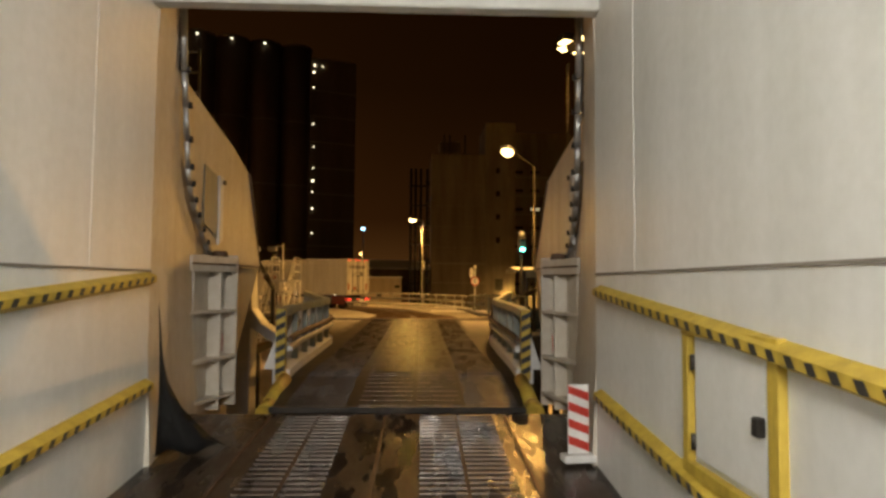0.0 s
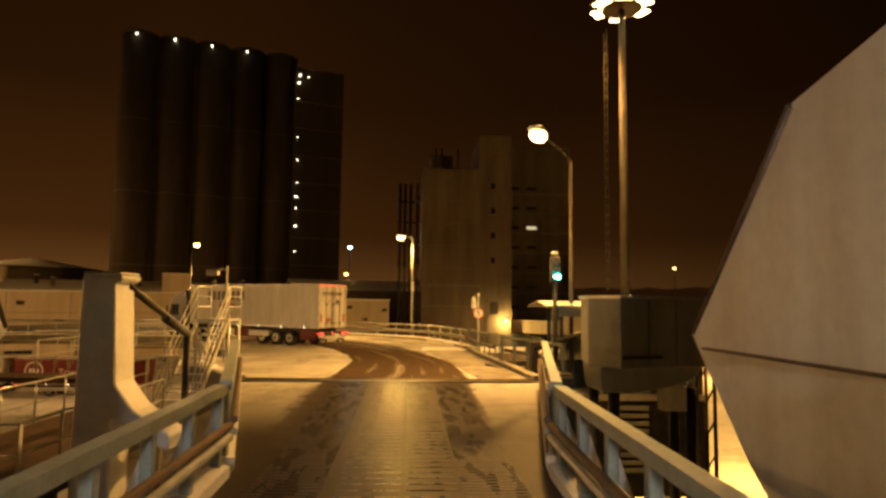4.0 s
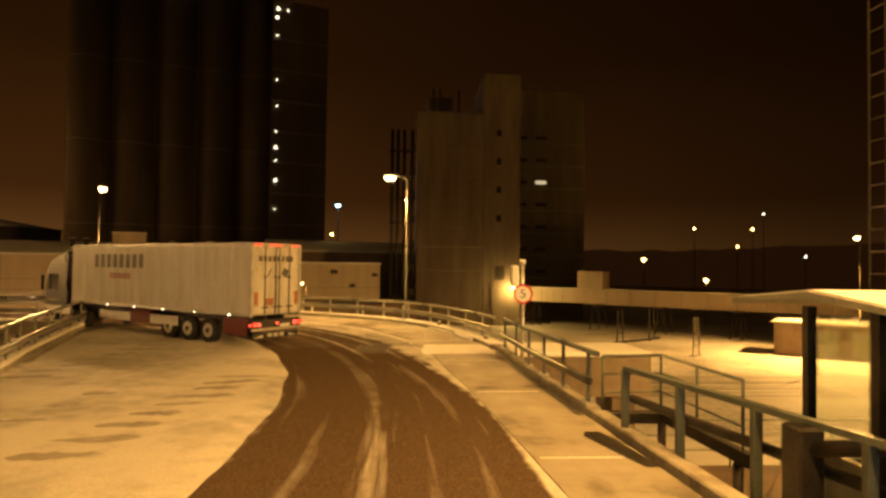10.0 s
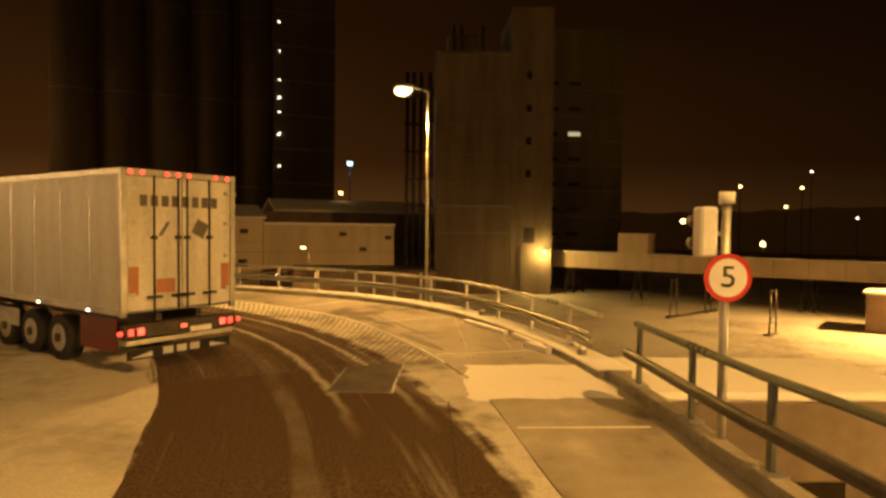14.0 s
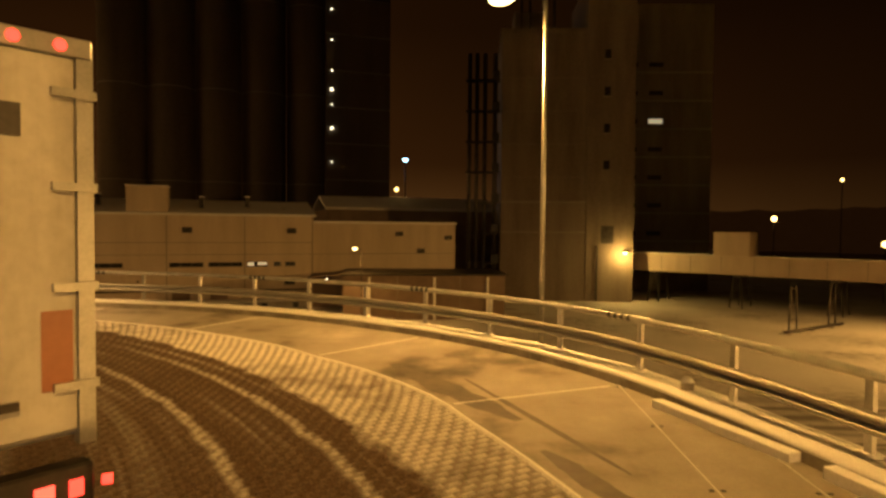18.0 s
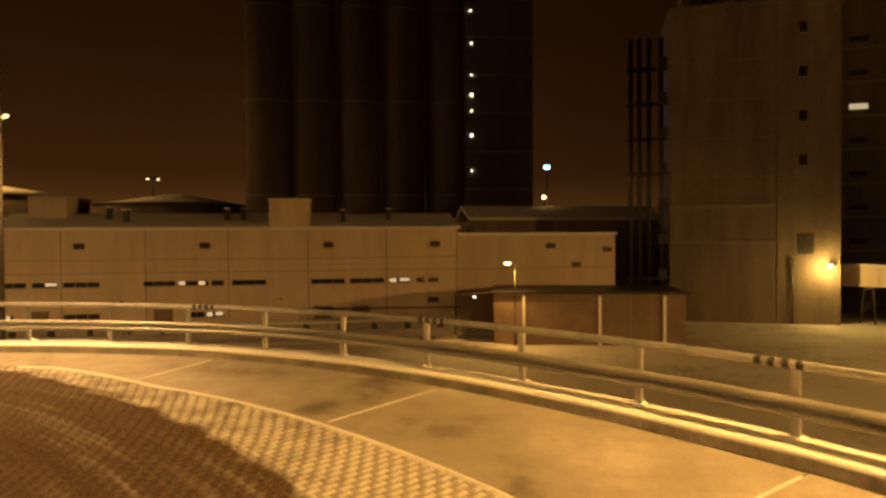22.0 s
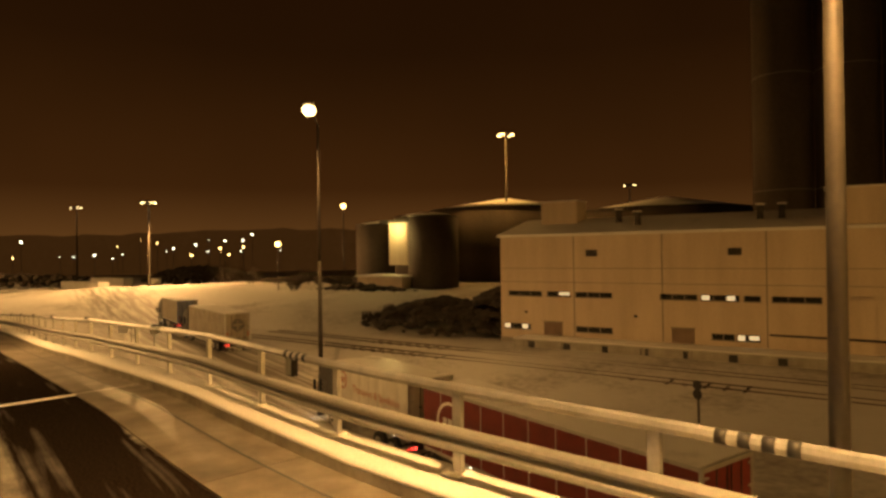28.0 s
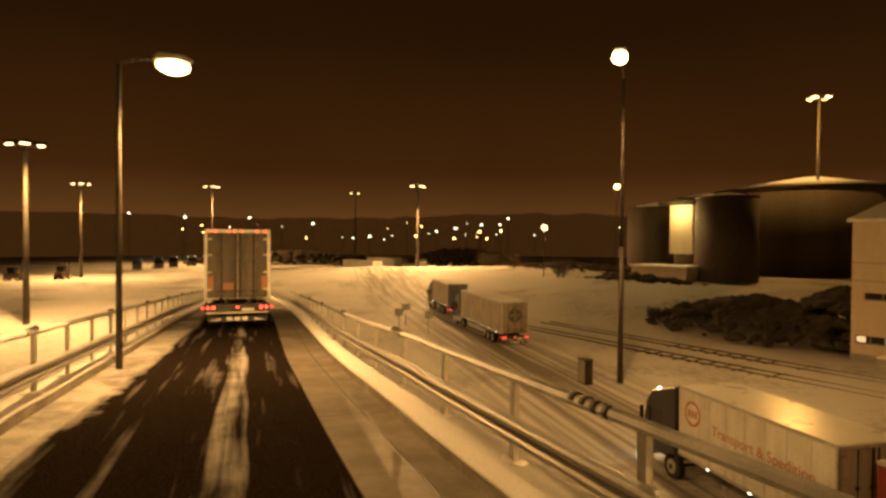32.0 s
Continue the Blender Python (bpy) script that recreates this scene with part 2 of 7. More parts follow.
orange_plate = mottled("orange_reflector", (0.30, 0.11, 0.055), (0.40, 0.16, 0.08), 0.35)
wet_roof = mottled("wet_white_roof_sheet", (0.62, 0.60, 0.55), (0.72, 0.71, 0.67), 0.30, scale=0.6, fine=3, bump=0.04)
roof_snow = snow_material("snow_on_roof", (0.25, 0.24, 0.22), 0.33, 0.5)
kerb_snow = snow_material("snow_on_kerb", (0.36, 0.34, 0.30), 0.30, 0.9)
kerb_face = mottled("dirty_kerb_concrete", (0.18, 0.16, 0.13), (0.36, 0.33, 0.28), 0.85, scale=1.6, fine=10, bump=0.3)
clear_glass = Mat("clear_booth_glass", 0.03)
clear_glass.colour(rgb(0.9, 0.93, 0.9)).b.inputs["Transmission Weight"].default_value = 1.0
clear_glass = clear_glass.m
clean_snow = snow_material("clean_snow", (0.56, 0.53, 0.49), 0.30, 0.5, (0.76, 0.75, 0.73), (0.88, 0.87, 0.85))
deck_snow = snow_material("packed_deck_snow", (0.20, 0.18, 0.15), 0.45, 0.28, (0.46, 0.44, 0.40), (0.60, 0.58, 0.54))


def yard_ground():
    """Yard snow with dark wheel ruts where the queue of trucks runs."""
    k = Mat("trodden_yard_snow", 0.75)
    big, mid, fine = k.noise(0.11, 6), k.noise(1.9, 5), k.noise(20, 3)
    rut, soil = k.noise(1.0, 5, (0.03, 1.5, 1.0)), k.noise(0.035, 4)
    cover = k.math("ADD", k.math("MULTIPLY", big, 0.65), k.math("MULTIPLY", mid, 0.35))
    f = k.ramp(cover, [(0.27, rgb(0, 0, 0)), (0.50, rgb(1, 1, 1))])
    snow = k.ramp(fine, [(0.3, rgb(0.52, 0.50, 0.46)), (0.7, rgb(0.72, 0.70, 0.67))])
    pos = k.n.new("ShaderNodeSeparateXYZ")
    k.l.new(k.vec(), pos.inputs[0])
    off = k.math("ABSOLUTE", k.math("SUBTRACT", pos.outputs["Y"], 79.5))
    lane = k.ramp(k.math("MULTIPLY", off, 0.1), [(0.30, rgb(1, 1, 1)), (0.75, rgb(0, 0, 0))])
    ruts = k.math("MULTIPLY", lane, k.ramp(rut, [(0.42, rgb(0.15, 0.15, 0.15)), (0.58, rgb(0.9, 0.9, 0.9))]))
    worn = k.ramp(soil, [(0.40, rgb(0.75, 0.75, 0.75)), (0.58, rgb(1, 1, 1))])
    f = k.math("MULTIPLY", f, k.math("MULTIPLY", worn, k.math("SUBTRACT", 1.0, ruts)), True)
    k.colour(k.mix(f, rgb(0.13, 0.11, 0.085), snow))
    k.bump(k.math("ADD", mid, k.math("MULTIPLY", fine, 0.25)), 0.5, 0.06)
    return k.m


ground_snow = yard_ground()
sodium_glow = glow("sodium_lamp_glow", (1.0, 0.68, 0.26), 9.0)
sodium_soft = glow("small_sodium_glow", (1.0, 0.60, 0.18), 8.0)
white_glow = glow("cold_lamp_glow", (0.42, 0.78, 1.0), 6.0)
window_glow = glow("lit_window_glow", (1.0, 0.84, 0.50), 0.42)
bead_glow = glow("warm_bead_glow", (1.0, 0.88, 0.60), 4.5)
green_glow = glow("green_signal_glow", (0.10, 1.0, 0.75), 30.0)
red_glow = glow("red_marker_glow", (1.0, 0.05, 0.03), 3.2)
tail_glow = glow("tail_lamp_glow", (1.0, 0.07, 0.04), 3.6)
head_glow = glow("head_lamp_glow", (0.95, 1.0, 0.92), 25.0)

# Deck: steel plates and asphalt with snow, worn bare where wheels run.
# UV: u = metres beside the lane's centre line, v = metres along it.
def deck_surface(name, snow_from=None, gloss=0.0, bars=False):
    k = Mat(name, 0.6)
    uv = k.n.new("ShaderNodeUVMap")
    uv.uv_map = "lane"
    sep = k.n.new("ShaderNodeSeparateXYZ")
    k.l.new(uv.outputs[0], sep.inputs[0])
    u_abs = k.math("ABSOLUTE", k.math("ADD", sep.outputs["X"], 0.45))
    # the wheels' way: its right and left edge beside the centre line, along the deck
    right = k.math("MULTIPLY", k.ramp(k.math("MULTIPLY", sep.outputs["Y"], 0.01), [(p, rgb(q / 4, q / 4, q / 4)) for p, q in ((0.0, 1.6), (0.42, 2.0), (0.46, 2.05), (0.53, 2.15), (0.57, 2.4), (0.625, 2.9), (0.67, 2.1), (0.72, 1.15), (1.0, 1.1))]), 4.0)
    left = k.math("MULTIPLY", k.ramp(k.math("MULTIPLY", sep.outputs["Y"], 0.01), [(p, rgb(q / 4, q / 4, q / 4)) for p, q in ((0.0, 2.5), (0.40, 2.7), (0.50, 3.1), (0.72, 3.0), (0.90, 2.4), (1.0, 2.3))]), 4.0)
    streak_map = k.n.new("ShaderNodeMapping")
    streak_map.inputs["Scale"].default_value = (3.0, 0.13, 1)
    k.l.new(uv.outputs[0], streak_map.inputs["Vector"])
    streak = k.n.new("ShaderNodeTexNoise")
    streak.inputs["Scale"].default_value, streak.inputs["Detail"].default_value = 1.0, 5.0
    k.l.new(streak_map.outputs[0], streak.inputs["Vector"])
    big, mid, fine = k.noise(0.22, 4), k.noise(1.7, 5), k.noise(30, 3)
    wob = k.math("MULTIPLY", k.math("SUBTRACT", mid, 0.5), 1.1)
    u_w = k.math("ADD", sep.outputs["X"], k.math("ADD", k.math("MULTIPLY", wob, 0.5), k.math("MULTIPLY", k.math("SUBTRACT", streak.outputs["Fac"], 0.5), 0.7)))
    over = k.math("MAXIMUM", k.math("SUBTRACT", u_w, right), k.math("SUBTRACT", k.math("MULTIPLY", u_w, -1.0), left))
    side = k.ramp(k.math("ADD", k.math("MULTIPLY", over, 0.5), 0.5), [(0.47, rgb(0, 0, 0)), (0.57, rgb(1, 1, 1))])
    strip = k.math("ADD", u_abs, k.math("MULTIPLY", k.math("SUBTRACT", streak.outputs["Fac"], 0.5), 1.3))
    centre = k.ramp(strip, [(0.02, rgb(1, 1, 1)), (0.20, rgb(0, 0, 0))])
    lines = k.ramp(streak.outputs["Fac"], [(0.57, rgb(0, 0, 0)), (0.70, rgb(1, 1, 1))])
    # fewer streaks of snow stay on the steeper ramp
    weight = k.ramp(k.math("MULTIPLY", sep.outputs["Y"], 0.01), [(0.55, rgb(0.27, 0.27, 0.27)), (0.70, rgb(0.30, 0.30, 0.30))])
    cover = k.math("MAXIMUM", side, k.math("MAXIMUM", k.math("MULTIPLY", centre, k.ramp(k.math("MULTIPLY", sep.outputs["Y"], 0.01), [(0.27, rgb(0.62, 0.62, 0.62)), (0.34, rgb(0.15, 0.15, 0.15)), (0.60, rgb(0.15, 0.15, 0.15)), (0.68, rgb(0.62, 0.62, 0.62))])), k.math("MULTIPLY", lines, weight)), True)
    patch = k.ramp(k.math("ADD", k.math("MULTIPLY", big, 0.6), k.math("MULTIPLY", mid, 0.4)), [(0.38, rgb(0.30, 0.30, 0.30)), (0.53, rgb(1, 1, 1))])
    cover = k.math("MULTIPLY", cover, patch, True)
    # two thin lines of snow squeezed out beside the tyres at the head of the bend
    u_l = k.math("ADD", sep.outputs["X"], k.math("MULTIPLY", wob, 0.25))
    near = k.math("MINIMUM", k.math("ABSOLUTE", k.math("SUBTRACT", u_l, 0.30)), k.math("ABSOLUTE", k.math("SUBTRACT", u_l, 1.48)))
    thin = k.ramp(near, [(0.02, rgb(0.62, 0.62, 0.62)), (0.12, rgb(0, 0, 0))])
    thin = k.math("MULTIPLY", thin, k.ramp(k.math("MULTIPLY", sep.outputs["Y"], 0.01), [(0.38, rgb(0, 0, 0)), (0.42, rgb(1, 1, 1)), (0.50, rgb(1, 1, 1)), (0.56, rgb(0, 0, 0))]))
    cover = k.math("MAXIMUM", cover, thin, True)
    # tread plate round the bend: less snow between the bars than on their tops
    tread = k.ramp(k.math("MULTIPLY", sep.outputs["Y"], 0.01), [(0.415, rgb(0, 0, 0)), (0.425, rgb(1, 1, 1)), (0.66, rgb(1, 1, 1)), (0.67, rgb(0, 0, 0))])
    if bars:
        # worn tops keep a little snow even in the wheels' way
        cover = k.math("ADD", cover, k.math("MULTIPLY", k.ramp(streak.outputs["Fac"], [(0.36, rgb(0.02, 0.02, 0.02)), (0.62, rgb(0.16, 0.16, 0.16))]), mid), True)
    else:
        cover = k.math("MULTIPLY", cover, k.math("SUBTRACT", 1.0, k.math("MULTIPLY", tread, 0.5)), True)
    wet = k.ramp(fine, [(0.3, rgb(0.050, 0.033, 0.021)), (0.7, rgb(0.130, 0.094, 0.064))])
    if snow_from:
        wet = k.mix(0.6, k.ramp(fine, [(0.3, rgb(0.016, 0.010, 0.006)), (0.7, rgb(0.050, 0.034, 0.022))]), k.ramp(mid, [(0.40, rgb(0.35, 0.35, 0.35)), (0.60, rgb(1.1, 1.1, 1.1))]), "MULTIPLY")
    # steel plates on the bridge are browner than the wet asphalt of the ramp
    tar = k.ramp(fine, [(0.3, rgb(0.008, 0.0058, 0.0043)), (0.7, rgb(0.031, 0.023, 0.017))])
    wet = k.mix(k.ramp(k.math("MULTIPLY", sep.outputs["Y"], 0.01), [(0.60, rgb(0, 0, 0)), (0.70, rgb(1, 1, 1))]), wet, tar)
    dust = k.ramp(fine, [(0.3, rgb(0.46, 0.44, 0.40)), (0.7, rgb(0.66, 0.64, 0.60))])
    if snow_from:
        # the ship's end is washed bare; snow begins ashore
        along = k.ramp(k.math("MULTIPLY", k.math("SUBTRACT", sep.outputs["Y"], snow_from), 0.1), [(0.0, rgb(0, 0, 0)), (0.9, rgb(1, 1, 1))])
        cover = k.math("MULTIPLY", cover, along, True)
    k.colour(k.mix(cover, wet, dust))
    k.roughness(k.math("ADD", k.math("MULTIPLY", cover, 0.25), k.math("ADD", 0.36 if gloss else 0.6, k.math("MULTIPLY", mid, 0.35 if gloss else 0.25))))
    k.b.inputs["Specular IOR Level"].default_value = gloss
    k.bump(k.math("ADD", k.math("MULTIPLY", fine, 0.4), k.math("ADD", k.math("MULTIPLY", mid, 0.5), k.math("MULTIPLY", cover, 0.6))), 0.4, 0.012)
    return k.m


deck_mat = deck_surface("snowy_ramp_deck")
tread_mat = deck_surface("worn_tread_bars", bars=True)
link_mat = deck_surface("link_ramp_steel", 13.0, 0.14)

# Wet ribbed steel of the ship's floor and the link ramp.
k = Mat("wet_ship_steel", 0.3, 0.35)
big, mid, fine = k.noise(0.7, 4), k.noise(4, 4, (1.0, 0.25, 1.0)), k.noise(30, 3)
k.colour(k.ramp(k.math("ADD", k.math("MULTIPLY", big, 0.5), k.math("MULTIPLY", mid, 0.5)), [(0.40, rgb(0.022, 0.015, 0.010)), (0.60, rgb(0.075, 0.052, 0.035))]))
k.roughness(k.ramp(mid, [(0.38, rgb(0.13, 0.13, 0.13)), (0.62, rgb(0.50, 0.50, 0.50))]))
k.bump(k.math("ADD", k.math("MULTIPLY", mid, 0.8), fine), 0.35, 0.012)
wet_steel = k.m

# haze before the hills is put in as emission, stronger to the west
k = Mat("hill_haze_glow", 1.0)
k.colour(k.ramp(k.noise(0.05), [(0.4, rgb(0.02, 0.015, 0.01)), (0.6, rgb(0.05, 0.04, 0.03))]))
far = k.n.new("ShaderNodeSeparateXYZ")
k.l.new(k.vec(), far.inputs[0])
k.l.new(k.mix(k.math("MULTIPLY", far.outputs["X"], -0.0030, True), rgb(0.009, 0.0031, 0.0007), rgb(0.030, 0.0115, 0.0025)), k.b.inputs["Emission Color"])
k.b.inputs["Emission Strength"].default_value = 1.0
hill_glow_mat = k.m

# smooth walkway panels: thin dusty snow with dark melted patches
k = Mat("dusty_walkway", 0.7)
big, mid, fine, drag = k.noise(0.30, 5), k.noise(1.1, 6), k.noise(24, 3), k.noise(0.8, 5, (1.0, 0.35, 1.0))
f = k.math("ADD", k.math("MULTIPLY", big, 0.45), k.math("ADD", k.math("MULTIPLY", mid, 0.25), k.math("MULTIPLY", drag, 0.3)))
tone = k.ramp(f, [(0.36, rgb(0.055, 0.044, 0.030)), (0.42, rgb(0.15, 0.13, 0.10)), (0.47, rgb(0.28, 0.25, 0.20)), (0.56, rgb(0.35, 0.32, 0.27)), (0.66, rgb(0.52, 0.49, 0.44))])
k.colour(k.mix(0.35, tone, k.ramp(fine, [(0.3, rgb(0.8, 0.8, 0.8)), (0.7, rgb(1.15, 1.15, 1.15))]), "MULTIPLY"))
k.bump(k.math("ADD", mid, k.math("MULTIPLY", fine, 0.4)), 0.3, 0.02)
walkway_mat = k.m

# damp bare panels down the ramp, with little snow left
k = Mat("damp_walkway", 0.55)
big, mid, fine = k.noise(0.45, 5), k.noise(1.6, 6), k.noise(26, 3)
f = k.math("ADD", k.math("MULTIPLY", big, 0.5), k.math("MULTIPLY", mid, 0.5))
k.colour(k.mix(0.4, k.ramp(f, [(0.36, rgb(0.10, 0.084, 0.062)), (0.50, rgb(0.19, 0.165, 0.13)), (0.66, rgb(0.32, 0.29, 0.245))]), k.ramp(fine, [(0.3, rgb(0.75, 0.75, 0.75)), (0.7, rgb(1.1, 1.1, 1.1))]), "MULTIPLY"))
k.bump(k.math("ADD", mid, k.math("MULTIPLY", fine, 0.4)), 0.3, 0.02)
damp_walkway_mat = k.m

# ---- building helpers ----
def bm_box(bm, x0, x1, y0, y1, z0, z1):
    vs = [bm.verts.new(c) for c in ((x0, y0, z0), (x1, y0, z0), (x1, y1, z0), (x0, y1, z0), (x0, y0, z1), (x1, y0, z1), (x1, y1, z1), (x0, y1, z1))]
    for q in ((3, 2, 1, 0), (4, 5, 6, 7), (0, 1, 5, 4), (1, 2, 6, 5), (2, 3, 7, 6), (3, 0, 4, 7)):
        bm.faces.new([vs[i] for i in q])
    return vs


def box(x0, x1, y0, y1, z0, z1, bevel=0.0):
    bm = bmesh.new()
    bm_box(bm, x0, x1, y0, y1, z0, z1)
    if bevel:
        bmesh.ops.bevel(bm, geom=bm.edges[:], offset=bevel, segments=1, affect="EDGES")
    return bm


def bmesh_empty():
    """A small flat plate that carries pieces as its children."""
    return box(-0.05, 0.05, -0.05, 0.05, -0.3, -0.25)


def bm_rod(bm, a, b, r, r2=None, n=8, caps=True):
    """A round bar from a to b."""
    a, b = Vector(a), Vector(b)
    r2 = r if r2 is None else r2
    d = (b - a).normalized()
    s = d.cross(Vector((0, 0, 1)) if abs(d.z) < 0.9 else Vector((1, 0, 0))).normalized()
    t = d.cross(s)
    rings = []
    for c, q in ((a, r), (b, r2)):
        rings.append([bm.verts.new(c + (s * math.cos(i * math.tau / n) + t * math.sin(i * math.tau / n)) * q) for i in range(n)])
    for i in range(n):
        j = (i + 1) % n
        f = bm.faces.new((rings[0][i], rings[1][i], rings[1][j], rings[0][j]))
        f.smooth = n > 5
    if caps:
        bm.faces.new(rings[0])
        bm.faces.new(rings[1][::-1])


def rod(a, b, r, r2=None, n=8):
    bm = bmesh.new()
    bm_rod(bm, a, b, r, r2, n)
    return bm


def bm_sweep(bm, pts, prof, closed=True):
    """A profile of (sideways, up) points swept along a line of points, kept upright."""
    pts = [Vector(p) for p in pts]
    rings = []
    for i, p in enumerate(pts):
        d = (pts[min(i + 1, len(pts) - 1)] - pts[max(i - 1, 0)])
        d.z = 0
        d.normalize()
        s = Vector((d.y, -d.x, 0))
        rings.append([bm.verts.new(p + s * a + Vector((0, 0, b))) for a, b in prof])
    n = len(prof)
    for r0, r1 in zip(rings, rings[1:]):
        for i in range(n if closed else n - 1):
            j = (i + 1) % n
            bm.faces.new((r0[i], r0[j], r1[j], r1[i]))
    if closed:
        bm.faces.new(rings[0][::-1])
        bm.faces.new(rings[-1])


def sweep(pts, prof, closed=True):
    bm = bmesh.new()
    bm_sweep(bm, pts, prof, closed)
    return bm


def bm_prism(bm, poly, axis, lo, hi):
    """A polygon of two coordinates pushed out along the third axis."""
    def put(p, h):
        return {"x": (h, p[0], p[1]), "y": (p[0], h, p[1]), "z": (p[0], p[1], h)}[axis]
    a, b = [bm.verts.new(put(p, lo)) for p in poly], [bm.verts.new(put(p, hi)) for p in poly]
    n = len(poly)
    bm.faces.new(a[::-1])
    bm.faces.new(b)
    for i in range(n):
        j = (i + 1) % n
        bm.faces.new((a[i], a[j], b[j], b[i]))


def prism(poly, axis, lo, hi, bevel=0.0):
    bm = bmesh.new()
    bm_prism(bm, poly, axis, lo, hi)
    bmesh.ops.recalc_face_normals(bm, faces=bm.faces[:])
    if bevel:
        bmesh.ops.bevel(bm, geom=bm.edges[:], offset=bevel, segments=1, affect="EDGES")
    return bm


def moved(bm, m):
    bmesh.ops.transform(bm, matrix=m, verts=bm.verts[:])
    return bm


def mesh_of(name, bm, material):
    bmesh.ops.recalc_face_normals(bm, faces=bm.faces[:])
    me = bpy.data.meshes.new(name)
    bm.to_mesh(me)
    bm.free()
    me.materials.append(material)
    return me


def part(name, bm, material, parent, label=""):
    """Links a bmesh (or a mesh) as one mesh object under a thing or a part."""
    me = bm if isinstance(bm, bpy.types.Mesh) else mesh_of(name, bm, material)
    ob = new(name, me)
    ob.parent = parent
    return tagged(ob, label)


def thing(name, at=(0, 0, 0), turn=0.0, label="", category="", group="", kind=""):
    ob = new(name)
    ob.matrix_basis = pose(*at, 0, 0, turn)
    return tagged(ob, label, category, group, kind)


def solid(name, bm, material, label="", category="", group="", kind=""):
    return tagged(new(name, mesh_of(name, bm, material)), label, category, group, kind)


GROUND = -7.2
RDIR = Vector((-math.cos(radians(4.4)), -math.sin(radians(4.4)), 0))  # down the straight ramp
RNOR = Vector((RDIR.y * -1, RDIR.x, 0))  # across it, towards its left kerb
Z_AT = [-8, 0, 8.2, 12.3, 16.4, 21.8, 28.1, 31.2, 38.7, 44.7]
Z_IS = [-1.0, -0.55, 0.09, 0.44, 0.44, 0.46, 0.55, 0.46, 0.2, 0.0]
RAMP_S, RAMP_Z = [0, 12, 20, 40, 62, 85, 105, 118, 300], [0, 0, -0.30, -1.55, -3.05, -4.8, -6.3, -7.1, -7.1]


def deck_z(x, y):
    """Height of the roadway: the link ramp rises to the quay deck, which lies level round the bend and falls along the ramp."""
    if x < -18:
        return float(np.interp(-17.3 - x, RAMP_S, RAMP_Z))
    return float(np.interp(y, Z_AT, Z_IS))


def spaced(pts, gap, start=0.0):
    """Points with their heading at equal steps along a line."""
    out, need = [], start
    for a, b in zip(pts, pts[1:]):
        d = (b - a).length
        while need <= d:
            out.append((a.lerp(b, need / d), math.degrees(math.atan2(b.y - a.y, b.x - a.x))))
            need += gap
        need -= d
    return out


OUT_KEYS = [(3.82, 26.0), (3.82, 28.4), (3.82, 38.0), (3.78, 46.0), (3.68, 49.0), (3.36, 51.4), (2.82, 53.7), (2.1, 56.0), (1.15, 58.3), (-0.1, 60.15), (-1.5, 61.7), (-3.1, 63.05), (-4.9, 64.25), (-6.8, 65.3),
            (-8.9, 66.2), (-11.1, 66.85), (-13.4, 67.2), (-15.7, 67.25), (-18.2, 66.95), (-21.5, 66.25), (-25.0, 65.55), (-31.6, 64.82), (-37.0, 64.18), (-44.0, 63.58), (-53.0, 63.1), (-66.0, 62.4), (-80.0, 61.5), (-100.0, 60.15), (-131.8, 57.8), (-140.0, 57.2)]


def outer_edge(step=1.0):
    """The right kerb's line: straight, round the bend, down the ramp; a smooth curve through its keys."""
    fine = []
    for a, b, c, d in zip(OUT_KEYS, OUT_KEYS[1:], OUT_KEYS[2:], OUT_KEYS[3:]):
        for i in range(40):
            t = i / 40
            fine.append(Vector([0.5 * (2 * q + (r - p) * t + (2 * p - 5 * q + 4 * r - w) * t * t + (3 * q - p - 3 * r + w) * t ** 3) for p, q, r, w in zip(a, b, c, d)]).to_3d())
    pts = [p for p, _ in spaced(fine, step)]
    return [Vector((p.x, p.y, deck_z(p.x, p.y))) for p in pts]


LEFT_KEYS = [(-4.85, 28.4), (-5.6, 29.8), (-7.5, 33.0), (-9.6, 39.3), (-12.45, 46.9), (-14.7, 54.4), (-15.4, 56.9), (-16.6, 58.2), (-18.5, 58.7), (-26.0, 59.0), (-35.7, 58.75)]


def inner_edge(step=1.0):
    """The left kerb's line, from the quay deck's corner to the foot of the ramp."""
    keys = [Vector((*k, 0)) for k in LEFT_KEYS]
    keys.append(outer_edge()[-1].xy.to_3d() + RNOR * 5.95)
    pts = []
    for a, b in zip(keys, keys[1:]):
        n = max(1, int((b - a).length / step))
        pts += [a.lerp(b, i / n) for i in range(n)]
    pts.append(keys[-1])
    return [Vector((p.x, p.y, deck_z(p.x, p.y))) for p in pts]


